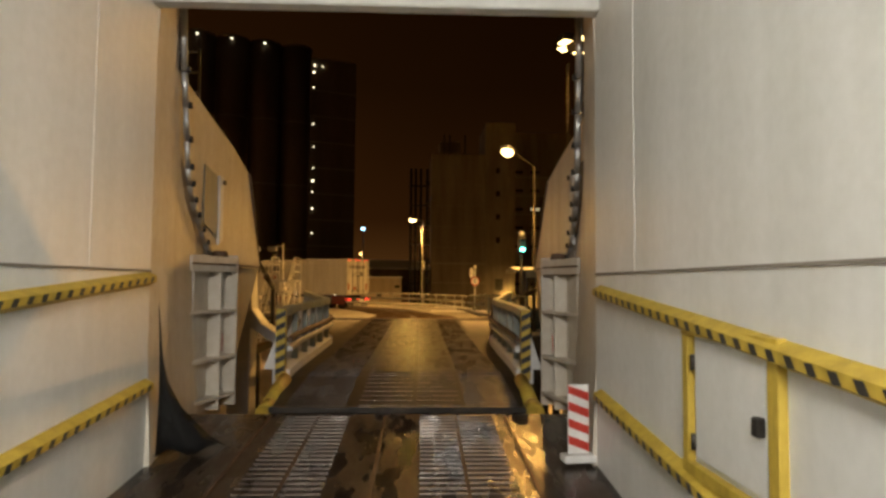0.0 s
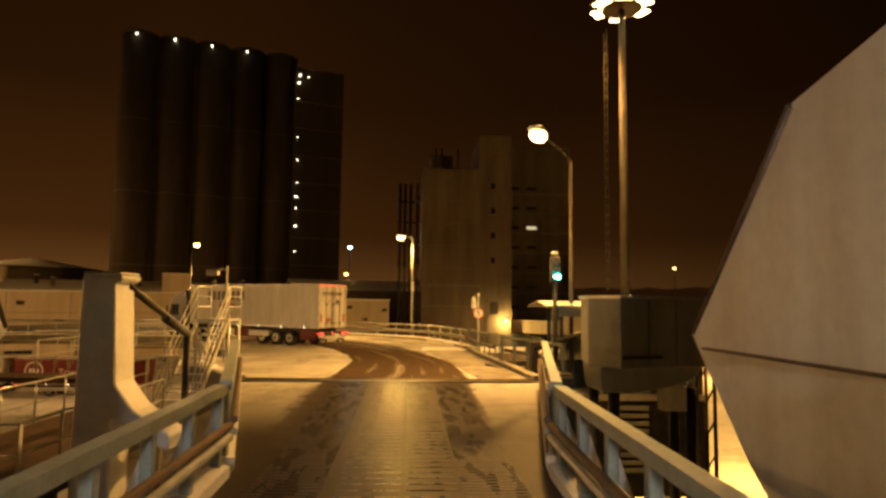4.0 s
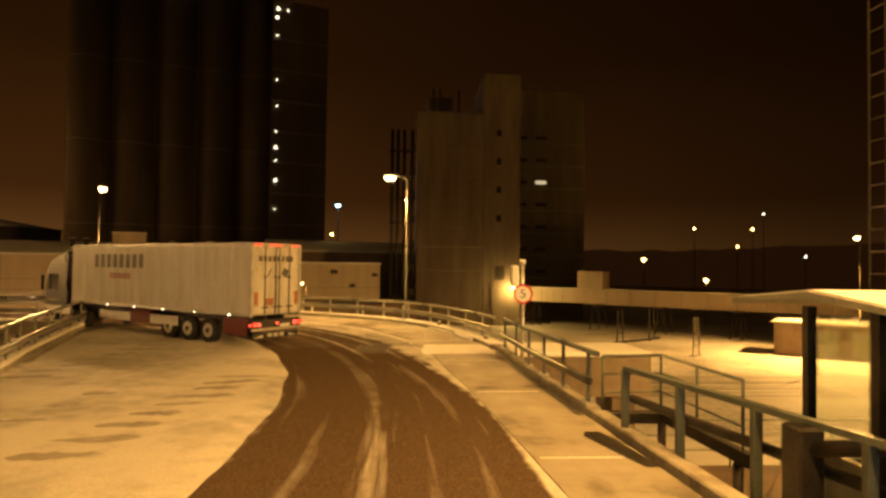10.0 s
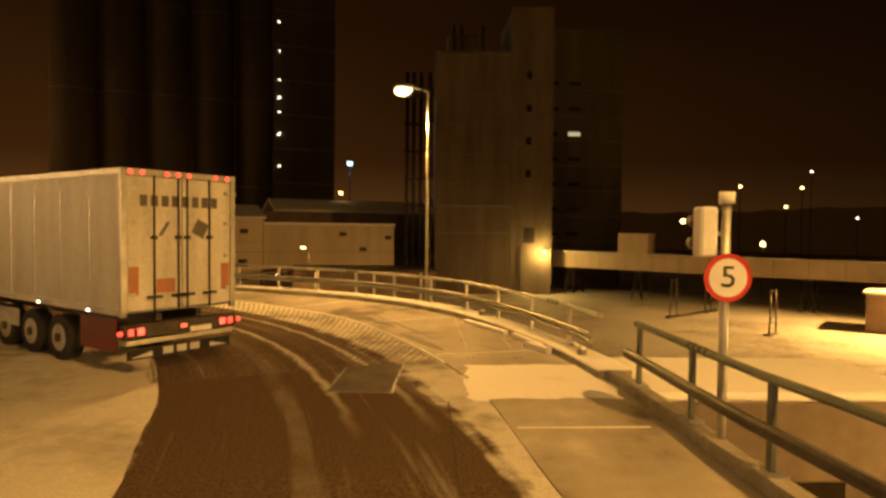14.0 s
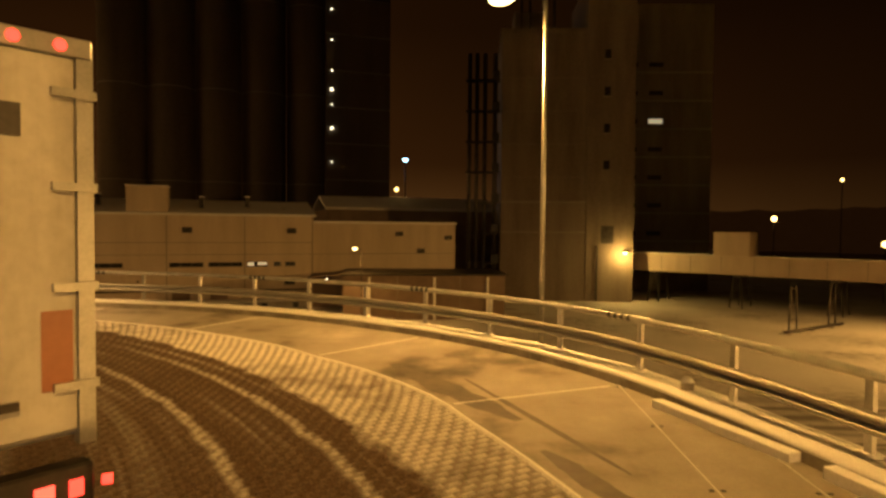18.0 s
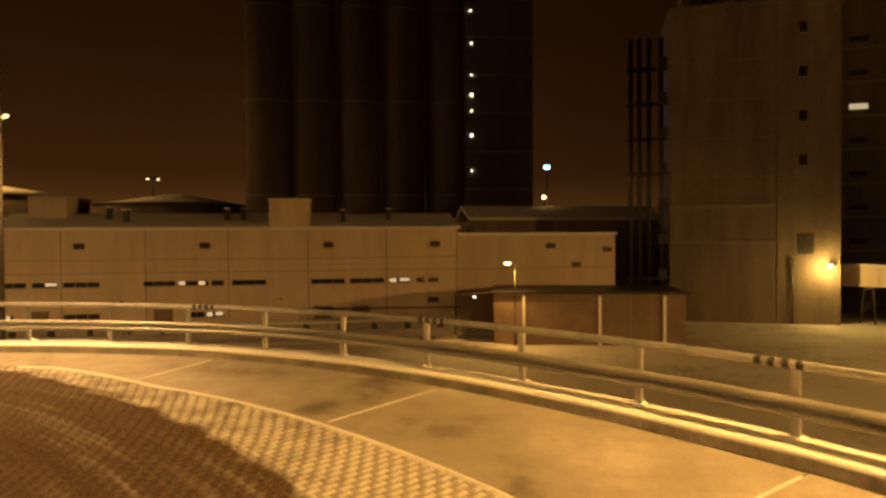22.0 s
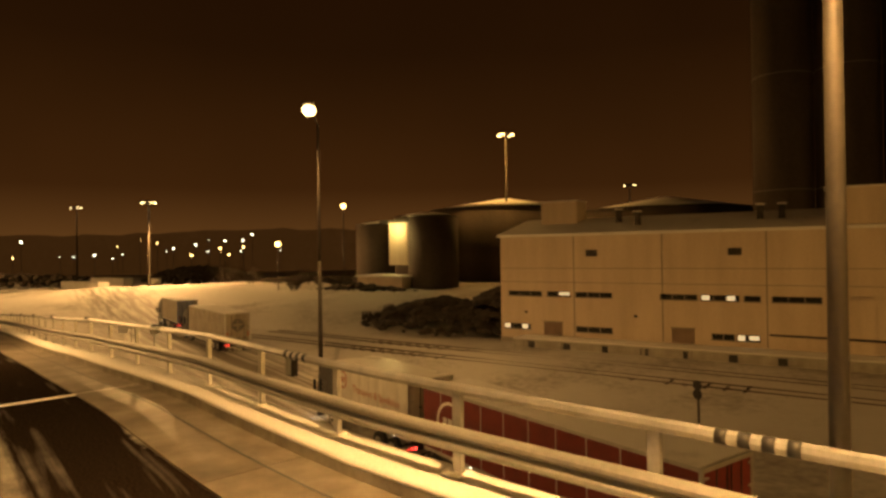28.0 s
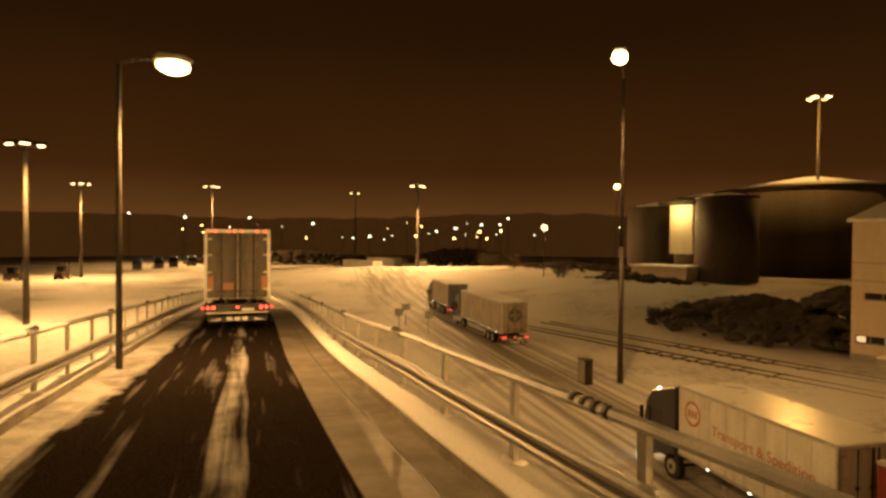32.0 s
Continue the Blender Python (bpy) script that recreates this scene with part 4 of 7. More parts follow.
floor = solid("floor", ship_floor_mesh(), wet_steel, "wet brown steel floor of the ship's vehicle deck", "floor", kind="structure")
tread_ribs(floor, -1.95, -1.02, 3.0, 9.6)
tread_ribs(floor, 0.02, 1.10, 3.0, 9.6)
for x in (-2.2, -1.48, -0.5, 0.55, 1.3):
    part("weld_strip", moved(box(-0.02, 0.02, -8, 5.5, -0.006, 0.012), pose(x, 4.1, 0.0 - 0.235, 4.45)), rust_steel, floor)
WL, WR, WEND = -3.2, 2.15, 7.6


def ship_wall(name, x0, x1, openings=()):
    w = solid(name, box(x0, x1, -16, WEND, -1.6, 7.0), ship_paint, "white painted steel side wall of the ship", "wall", kind="structure")
    face = x1 if x1 < 0 else x0
    out = 0.012 if x1 < 0 else -0.012
    part("weld_seam", box(min(face, face + out), max(face, face + out), -16, WEND, 2.30, 2.325), facade_joint, w, "dirty horizontal weld seam")
    for y in (-6, -1.2, 2.4, 6.2):
        part("plate_seam", box(min(face, face + out * 0.4), max(face, face + out * 0.4), y, y + 0.012, 2.33, 5.5), ship_paint, w)
    return w


wall_left = ship_wall("wall_left", WL - 0.35, WL)
wall_right = ship_wall("wall_right", WR, WR + 0.35)
ceiling = solid("ceiling", box(WL - 0.35, WR + 0.35, -16, WEND, 5.76, 5.99), ship_paint, "white painted steel deckhead of the ship", "ceiling", kind="structure")
header_beam = solid("trim_header", box(WL, WR, WEND - 0.25, WEND - 0.02, 5.50, 5.76, 0.02), ship_paint, "white steel beam over the bow opening", "beam", kind="structure")
wall_back = solid("wall_back", box(WL - 0.35, WR + 0.35, -16.3, -16, -2, 7.0), ship_paint, "white painted steel bulkhead", "wall", kind="structure")


def hazard_fender(side, y0, y1, z0, z1):
    """A yellow rubbing strake with slanted black stripes, following the floor's rise."""
    x = WL if side < 0 else WR
    o = 1 if side < 0 else -1
    h = 0.17
    fender = thing("rubbing_strake", (x, y0, z0), 0, "yellow steel rubbing strake with slanted black stripes on the wall", "fender", "hazard strakes")
    dz = z1 - z0
    bm = bmesh.new()
    prof = [(0, -h / 2), (0.10 * o, -h / 2 + 0.05), (0.10 * o, h / 2 - 0.05), (0, h / 2)]
    rings = [[bm.verts.new((px, y, pz + dz * y / (y1 - y0))) for px, pz in prof] for y in (0, y1 - y0)]
    for i in range(4):
        j = (i + 1) % 4
        bm.faces.new((rings[0][i], rings[0][j], rings[1][j], rings[1][i]))
    bm.faces.new(rings[0])
    bm.faces.new(rings[1][::-1])
    part("bar", bm, yellow_paint, fender)
    n = int((y1 - y0) / 0.19)
    for i in range(n):
        y = 0.06 + i * 0.19
        zc = dz * y / (y1 - y0)
        s = prism([(y, zc - 0.034), (y + 0.07, zc - 0.034), (y + 0.11, zc + 0.034), (y + 0.04, zc + 0.034)], "x", 0.101 * o, 0.104 * o)
        part("stripe", s, black_paint, fender)
    return fender


hazard_fender(-1, -2.0, 7.55, 1.48, 2.22)
hazard_fender(-1, -2.0, 7.55, 0.22, 0.97)
hazard_fender(1, -2.0, 7.40, 1.32, 2.10)
hazard_fender(1, -2.0, 7.40, 0.10, 0.88)

hatch = thing("wall_hatch", (WR, 4.3, 0.80), 0, "white steel access hatch with a yellow frame in the ship's wall", "hatch")
part("door_panel", box(-0.035, 0.01, -0.50, 0.48, 0.08, 0.98, 0.008), ship_paint, hatch)
for y0, y1, z0, z1 in ((-0.68, 0.68, 1.0, 1.08), (-0.68, 0.68, -0.06, 0.03), (0.56, 0.66, 0.03, 1.0), (-0.68, -0.56, 0.03, 1.0)):
    part("frame_bar", box(-0.06, 0.01, y0, y1, z0, z1, 0.006), yellow_paint, hatch)
for z in (0.2, 0.8):
    part("hinge", rod((-0.05, 0.49, z - 0.06), (-0.05, 0.49, z + 0.06), 0.02), dark_steel, hatch)
part("latch", box(-0.09, -0.03, -0.50, -0.42, 0.46, 0.58, 0.01), dark_steel, hatch)

# marker board that leans at the wall's end
board = thing("marker_board", (1.93, 7.62, 0.06), 6, "red and white striped marker board on a low foot", "marker board")
part("foot", box(-0.20, 0.20, -0.10, 0.10, 0.0, 0.09, 0.015), white_paint, board)
part("panel", box(-0.13, 0.13, -0.015, 0.015, 0.10, 0.92, 0.004), white_paint, board)
for i in range(4):
    z = 0.12 + i * 0.2
    part("stripe", prism([(-0.128, z + 0.10), (0.128, z), (0.128, min(z + 0.10, 0.91)), (-0.128, min(z + 0.20, 0.91))], "y", -0.019, -0.0155), red_paint, board)


def bow_plating(side):
    """The curved plating between the wall's end and the bow door's seal."""
    s = side
    bm = bmesh.new()
    x0 = WL if s < 0 else WR
    cols = []
    for y, off in ((WEND, 0.0), (8.4, 0.10), (9.2, 0.24), (10.2, 0.42), (11.4, 0.62)):
        col = []
        for z, lean in ((-1.4, -0.10), (0.2, -0.05), (1.2, 0.0), (2.6, 0.05), (3.0, 0.045), (3.4, 0.04), (3.8, 0.03), (4.4, 0.015), (5.0, 0.0), (6.0, -0.03), (7.6, -0.1)):
            yy = min(y, float(np.interp(z, [-1.4, 2.65, 3.0, 3.4, 3.8, 4.4, 5.0, 6.0, 7.6], [11.4, 11.4, 10.5, 9.6, 9.12, 8.88, 8.65, 8.4, 8.25])))
            col.append(bm.verts.new((x0 + s * (float(np.interp(yy, [7.6, 8.4, 9.2, 10.2, 11.4], [0, .10, .24, .42, .62])) + lean), yy, z)))
        cols.append(col)
    for a, b in zip(cols, cols[1:]):
        for i in range(len(a) - 1):
            if (a[i].co - b[i].co).length + (a[i + 1].co - b[i + 1].co).length > 1e-4:
                bm.faces.new((a[i], b[i], b[i + 1], a[i + 1]))
    bmesh.ops.remove_doubles(bm, verts=bm.verts[:], dist=0.002)
    bmesh.ops.solidify(bm, geom=bm.faces[:], thickness=0.08 * -s)
    return bm


for s, nm in ((-1, "left"), (1, "right")):
    x0 = WL if s < 0 else WR
    w = solid("bow_plating_" + nm, bow_plating(s), door_paint, "flared white plating beside the bow opening, stained by salt", "hull plating", kind="structure")
    # seal strip: short channel pieces up the edge of the opening
    edge = [(0.64, 11.42, 2.68), (0.55, 10.9, 2.86), (0.45, 10.4, 3.04), (0.38, 9.95, 3.23), (0.31, 9.6, 3.42), (0.26, 9.32, 3.62), (0.22, 9.13, 3.84), (0.18, 8.95, 4.2), (0.15, 8.80, 4.65), (0.12, 8.62, 5.1), (0.08, 8.42, 6.0), (0.03, 8.28, 7.4)]
    seal = thing("door_seal", (x0, 0, 0), 0, "grey steel seal channel in short lengths up the bow opening", "seal", "bow door seals")
    for a, b in zip(edge, edge[1:]):
        va, vb = Vector((s * a[0] - s * 0.05, a[1] + 0.03, a[2])), Vector((s * b[0] - s * 0.05, b[1] + 0.03, b[2]))
        part("channel", rod(va, va.lerp(vb, 0.96), 0.048, n=6), galv, seal)
        part("bolt_block", rod(va + Vector((-s * 0.06, 0, -0.03)), va + Vector((-s * 0.06, 0, 0.05)), 0.032, n=6), dark_steel, seal)
    # bow door: a thick faceted shell that has swung out beside the ramp
    door = thing("bow_door", (x0, 0, 0), 0, "large faceted steel bow door standing open, rust-stained white", "bow door", "pair of bow doors")
    if s < 0:
        outline = [(11.6, -0.9), (13.0, 0.35), (14.6, 1.85), (15.4, 2.62), (14.65, 3.95), (14.05, 4.62), (12.8, 4.92), (11.2, 5.15), (9.2, 5.45), (8.6, 5.6), (9.2, 4.6), (10.4, 3.6), (11.5, 2.8)]
    else:
        outline = [(11.4, -0.9), (12.9, 0.70), (14.2, 1.60), (15.3, 2.63), (14.0, 3.82), (13.45, 4.42), (12.0, 4.66), (10.6, 4.82), (9.2, 5.15), (8.6, 5.3), (9.1, 4.5), (10.2, 3.5), (11.3, 2.8)]
    tip, shoulder = max(outline), outline[5]
    bm = bmesh.new()
    ring_a, ring_b = [], []
    for y, z in outline:
        bulge = 0.56 + 0.03 * (y - 11.4)
        ring_a.append(bm.verts.new((s * bulge, y, z)))
        ring_b.append(bm.verts.new((s * (bulge + 0.45), y - 0.05, z)))
    bm.faces.new(ring_a)
    bm.faces.new(ring_b[::-1])
    for i in range(len(outline)):
        j = (i + 1) % len(outline)
        bm.faces.new((ring_a[i], ring_a[j], ring_b[j], ring_b[i]))
    bmesh.ops.triangulate(bm, faces=[f for f in bm.faces if len(f.verts) > 4])
    part("shell", bm, door_paint, door)
    part("edge_rub", rod((s * 0.70, tip[0] - 0.02, tip[1] + 0.02), (s * 0.62, shoulder[0] + 0.02, shoulder[1] - 0.02), 0.04, n=6), rust_steel, door)
    part("seam", box(min(s * 0.53, s * 0.60), max(s * 0.53, s * 0.60), 11.7, tip[0] - 0.5, 2.52, 2.54), rust_steel, door)
    # door opening: shade painted as a sheet, white reveal, jamb with its pin
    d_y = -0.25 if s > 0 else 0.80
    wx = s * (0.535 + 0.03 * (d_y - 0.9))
    shade_sheet = prism([(10.95 + d_y, 2.95), (10.95 + d_y, 4.10), (10.1 + d_y, 4.22), (10.1 + d_y, 3.2)], "x", min(wx, wx - s * 0.02), max(wx, wx - s * 0.02))
    part("opening", shade_sheet, machine_paint if s < 0 else black_paint, door, "flat sheet painted as the door opening's shade")
    jamb = prism([(10.84 + d_y, 2.86), (11.06 + d_y, 2.95), (11.04 + d_y, 4.14), (10.80 + d_y, 4.14)], "x", min(wx, wx - s * 0.05), max(wx, wx - s * 0.05), 0.01)
    part("jamb", jamb, white_paint, door, "white painted jamb of the opening")
    part("pin", rod((wx - s * 0.07, 10.97 + d_y, 4.03), (wx - s * 0.11, 10.97 + d_y, 4.03), 0.045, n=10), dark_steel, door)
    # hinge bracket: an end plate, a web and wedge shelves that die into the plating
    blk = thing("hinge_bracket", (x0 + s * 0.42, 11.2, 0), 0, "heavy white steel hinge bracket with wedge-shaped shelf plates", "bracket", "bow door brackets")

    def slab(x_a, x_b, y_a, y_b, z_a, z_b):
        return box(min(-s * x_a, -s * x_b), max(-s * x_a, -s * x_b), y_a, y_b, z_a, z_b, 0.008)
    part("end_plate", slab(-0.2, 0.34, 0.26, 0.31, 0.0, 2.66), door_paint, blk)
    part("web_plate", slab(-0.2, 0.20, -0.20, -0.16, 0.0, 2.4), door_paint, blk)
    part("back_plate", slab(-0.2, -0.02, -0.9, 0.26, 0.0, 2.5), door_paint, blk)
    for z, th in ((2.36, 0.26), (1.66, 0.05), (0.86, 0.05), (0.20, 0.05)):
        part("shelf_plate", prism([(-s * -0.1, -1.05), (-s * 0.0, -1.05), (-s * 0.33, 0.10), (-s * 0.33, 0.26), (-s * -0.1, 0.26)], "z", z, z + th), door_paint, blk)
    part("shelf_lip", prism([(-s * 0.0, -1.06), (-s * 0.345, 0.09), (-s * 0.345, 0.13), (-s * 0.0, -1.0)], "z", 2.47, 2.50), rust_steel, blk)
    part("roller", rod((-s * 0.05, 0.42, 0.15), (-s * 0.05, 0.42, 0.95), 0.10, n=14), white_paint, blk)
    part("pin_cap", rod((-s * 0.05, 0.16, 2.62), (-s * 0.05, 0.16, 2.74), 0.15, 0.12, n=12), rust_steel, blk)
    part("name_plate", slab(0.22, 0.225, -0.16, -0.158, 1.0, 1.3), red_paint, blk)
    rag = bmesh.new()
    rows = []
    for i in range(22):
        z = 0.1 + i * 0.113
        rows.append([rag.verts.new((-s * (0.06 + 0.12 * q + 0.05 * noise.noise(Vector((i * 0.7, q * 3, s)))), 0.34 + 0.16 * q + 0.09 * noise.noise(Vector((i * 0.55, q * 2, 5 + s))), z)) for q in (0.0, 0.35, 0.7, 1.0)])
    for p, q in zip(rows, rows[1:]):
        for j in range(3):
            rag.faces.new((p[j], p[j + 1], q[j + 1], q[j]))
    bmesh.ops.solidify(rag, geom=rag.faces[:], thickness=0.03)
    part("torn_seal", rag, seal_rubber, blk, "torn black rubber seal hanging in tatters")
    # ladder on the door's shoulder
    lad = thing("bow_ladder", (x0 + s * 0.75, 11.2, 4.85), 0, "pale steel guard ladder on the bow door", "ladder", "bow ladders")
    for dx in (0.0, 0.7):
        part("stile", rod((s * dx, 0.2 * dx, 0), (s * (dx + 0.12), 0.25 + dx * 0.2, 1.6), 0.025, n=6), galv, lad)
    for z in (0.35, 0.75, 1.15, 1.55):
        part("rung", rod((s * 0.02 + s * z * 0.07, z * 0.16, z), (s * 0.72 + s * z * 0.07, 0.14 + z * 0.16, z), 0.018, n=6), galv, lad)

# black rubber flap crumpled at the end of the wall
flap = bmesh.new()
grid = []
for i in range(9):
    row = []
    for j in range(12):
        u, v = i / 8, j / 11
        x = WL + 0.06 + u * (0.05 + 0.75 * (1 - v) ** 1.5)
        y = 7.75 + 0.55 * u * (1 - v) + 0.05 * math.sin(9 * u + 4 * v)
        z = 0.10 + 2.0 * v * (1 - 0.72 * u) + 0.05 * math.sin(11 * u)
        row.append(flap.verts.new((x, y, z)))
    grid.append(row)
for a, b in zip(grid, grid[1:]):
    for j in range(11):
        flap.faces.new((a[j], b[j], b[j + 1], a[j + 1])).smooth = True
bmesh.ops.solidify(flap, geom=flap.faces[:], thickness=0.03)
solid("rubber_flap", flap, seal_rubber, "crumpled black rubber flap hanging at the wall's end", "flap")

# ---- link ramp ----
LINK_L = [(-2.28, 9.9), (-2.40, 12.0), (-2.50, 18.5), (-4.95, 28.2)]
LINK_R = [(1.66, 9.9), (1.85, 12.0), (2.05, 18.5), (3.95, 28.2)]


def edge_x(keys, y):
    return float(np.interp(y, [k[1] for k in keys], [k[0] for k in keys]))


def link_mesh():
    bm = bmesh.new()
    lay = bm.loops.layers.uv.new("lane")
    ys = np.r_[9.9, np.arange(10.5, 28.2, 0.75), 28.2]
    rows = []
    for y in ys:
        a, b = edge_x(LINK_L, y), edge_x(LINK_R, y)
        rows.append([bm.verts.new((a + (b - a) * j / 12, y, float(np.interp(y, Z_AT, Z_IS)))) for j in range(13)])
    low = [[bm.verts.new(v.co - Vector((0, 0, 0.35 if 0 < i else 0.05))) for v in (r[0], r[-1])] for i, r in enumerate(rows)]
    for i in range(len(ys) - 1):
        for j in range(12):
            bm.faces.new((rows[i][j], rows[i][j + 1], rows[i + 1][j + 1], rows[i + 1][j]))
        bm.faces.new((rows[i][0], rows[i + 1][0], low[i + 1][0], low[i][0]))
        bm.faces.new((rows[i][-1], low[i][1], low[i + 1][1], rows[i + 1][-1]))
        bm.faces.new((low[i][0], low[i + 1][0], low[i + 1][1], low[i][1]))
    for f in bm.faces:
        for lp in f.loops:
            lp[lay].uv = lane_uv(lp.vert.co.x, lp.vert.co.y)
    return bm


link = solid("link_ramp", link_mesh(), link_mat, "ribbed steel link ramp, wet near the ship and snowy ashore", "ramp", kind="structure")
tread_ribs(link, -2.1, -1.15, 10.1, 27.9)
tread_ribs(link, -0.95, -0.1, 10.1, 27.9, 0.29)
tread_ribs(link, -0.02, 0.68, 10.1, 27.9, 0.29)
tread_ribs(link, 0.75, 1.6, 10.1, 27.9)
part("lip_bar", box(-2.3, 1.68, 9.82, 9.92, 0.18, 0.275, 0.01), dark_steel, link)
part("hinge_plate", moved(box(-4.95, 3.95, -0.22, 0.22, 0.0, 0.03), pose(0, 28.3, 0.548)), dark_steel, link, "dark hinge plate across the ramp's end")
part("hinge_bar", moved(rod((-4.9, 0, 0), (3.9, 0, 0), 0.05), pose(0, 28.62, 0.555)), rust_steel, link)


def link_rail(keys, side):
    """Heavy painted side rails: box top beam, tube beam and stubby posts on a steel kerb."""
    def at(y, out=0.0, up=0.0):
        return Vector((edge_x(keys, y) + out * side, y, float(np.interp(y, Z_AT, Z_IS)) + up))
    for a, b in ((11.9, 18.3), (18.7, 27.6)):
        r = thing("link_ramp_rail", at(a), 0, "heavy grey-green painted steel side rail of the link ramp", "guard rail", "link ramp rails")
        o = at(a)
        ys = np.linspace(a, b, 8)
        line = [at(y, 0.16) - o for y in ys]
        part("kerb_beam", sweep(line, [(-0.16, -0.1), (0.16, -0.1), (0.16, 0.16), (-0.10, 0.19), (-0.16, 0.16)]), kerb_snow, r)
        part("top_beam", sweep([p + Vector((0, 0, 1.22)) for p in line], [(-0.09, -0.07), (0.09, -0.07), (0.09, 0.07), (-0.09, 0.07)]), rail_paint, r)
        for h in (0.55, 0.72):
            part("tube_beam", sweep([p + Vector((-0.14 * side, 0, h)) for p in line], [(0.06 * math.cos(i * math.tau / 8), 0.06 * math.sin(i * math.tau / 8)) for i in range(8)]), galv if h < 0.6 else rust_steel, r)
        n = int((b - a) / 1.25)
        for i in range(n + 1):
            p = at(a + 0.12 + (b - a - 0.24) * i / n, 0.16) - o
            post = prism([(-0.07, 0.15), (0.07, 0.15), (0.07, 1.16), (-0.07, 1.16)], "x", -0.06, 0.06, 0.01)
            part("post", moved(post, Matrix.Translation(p)), rail_paint, r)
            brace = prism([(0.0, 0.15), (0.34 * side, 0.15), (0.05 * side, 0.95), (0.0, 0.95)], "y", -0.05, 0.05)
            part("brace", moved(brace, Matrix.Translation(p)), white_paint, r, "pale triangular post brace")
    if side > 0:
        # a rusty plate closes the rail beside the machinery house
        o = at(18.9)
        ys = np.linspace(18.9, 24.4, 6)
        sheet = sweep([at(y, 0.02) - o for y in ys], [(-0.012, 0.18), (0.012, 0.18), (0.012, 1.14), (-0.012, 1.14)])
        pl = thing("rail_plate", o, 0, "rusty brown steel plate fixed inside the link ramp's rail", "plate")
        part("sheet", sheet, rust_steel, pl)
        for y in (19.3, 21.6, 24.0):
            part("clamp", moved(box(-0.03, 0.03, -0.05, 0.05, 1.0, 1.2, 0.005), Matrix.Translation(at(y, 0.05) - o)), galv, pl)
    # striped end post with a yellow buffer
    e = thing("ramp_end_post", at(11.85), 0, "end post with slanted black and yellow stripes and a yellow buffer", "post", "ramp end posts")
    part("post", box(-0.09 + 0.16 * side, 0.09 + 0.16 * side, -0.10, 0.02, 0.0, 1.3, 0.01), yellow_paint, e)
    for i in range(6):
        z = 0.08 + i * 0.2
        part("stripe", prism([(-0.09 + 0.16 * side, z), (0.09 + 0.16 * side, z + 0.09), (0.09 + 0.16 * side, z + 0.19), (-0.09 + 0.16 * side, z + 0.10)], "y", -0.104, -0.101), black_paint, e)
    part("buffer", rod((0.05 * side, -1.35, -0.22), (0.05 * side, -0.2, 0.02), 0.13, 0.13, 10), yellow_paint, e, "dented yellow buffer tube")
    part("buffer_end", rod((0.05 * side, -1.7, -0.30), (0.05 * side, -1.36, -0.22), 0.15, 0.13, 10), yellow_paint, e)


link_rail(LINK_L, -1)
link_rail(LINK_R, 1)

# ---- beside the link ramp ----
def handrail(name, pts, label, height=1.1, posts=1.4, rails=(0.55,), material=None, group="walkway handrails", r=0.024):
    """A tube handrail along a line of points on its floor."""
    material = material or galv
    o = Vector(pts[0])
    rail = thing(name, o, 0, label, "handrail", group)
    loc = [Vector(p) - o for p in pts]
    for a, b in zip(loc, loc[1:]):
        n = max(1, round((b - a).length / posts))
        for i in range(n + (1 if b is loc[-1] else 0)):
            p = a.lerp(b, i / n)
            part("post", rod(p, p + Vector((0, 0, height)), r, n=6), material, rail)
        part("top_rail", rod(a + Vector((0, 0, height)), b + Vector((0, 0, height)), r * 1.15, n=6), material, rail)
        for h in rails:
            part("mid_rail", rod(a + Vector((0, 0, h)), b + Vector((0, 0, h)), r * 0.8, n=6), material, rail)
    return rail


# walkway on the ship side of the deck, left
walk_l = thing("walkway_platform", (-7.6, 24.0, -0.35), 0, "steel grating walkway beside the link ramp", "walkway")
part("grating", box(-2.2, 1.0, -3.5, 9.5, -0.12, 0.0), rust_steel, walk_l)
for x in (-2.0, 0.8):
    part("bearer", box(x - 0.1, x + 0.1, -3.5, 9.5, -0.45, -0.13), dark_steel, walk_l)
for x, y in ((-1.9, -3.2), (0.8, -3.2), (-1.9, 3.0), (0.8, 3.0), (-1.9, 9.2), (0.8, 9.2)):
    part("support_leg", rod((x, y, GROUND - 1.5), (x, y, -0.4), 0.13, n=10), dark_steel, walk_l)
handrail("handrail", [(-9.7, 20.6, -0.35), (-9.7, 33.4, -0.35)], "pale tube handrail along the walkway")
handrail("handrail", [(-6.7, 20.6, -0.35), (-6.7, 27.0, -0.35)], "pale tube handrail along the walkway")
handrail("handrail", [(-9.6, 20.55, -0.35), (-6.7, 20.55, -0.35)], "pale tube handrail across the walkway's end")
handrail("handrail", [(-13.5, 33.0, 0.3), (-13.5, 38.0, 0.3), (-11.0, 42.0, 0.3)], "pale tube handrail behind the stair tower")
handrail("handrail", [(-22.0, 36.0, 0.0), (-12.0, 35.0, 0.2)], "pale tube handrail on the far walkway", rails=(0.4, 0.75))
far_walk = thing("walkway_platform", (-17.0, 35.6, -0.2), -5.5, "narrow steel walkway on legs over the quay slope", "walkway")
part("grating", box(-5.2, 5.2, -0.8, 0.8, -0.12, 0.05), rust_steel, far_walk)
for x in (-4.5, 0, 4.5):
    part("support_leg", rod((x, 0, GROUND + 0.2), (x, 0, -0.12), 0.12, n=8), dark_steel, far_walk)

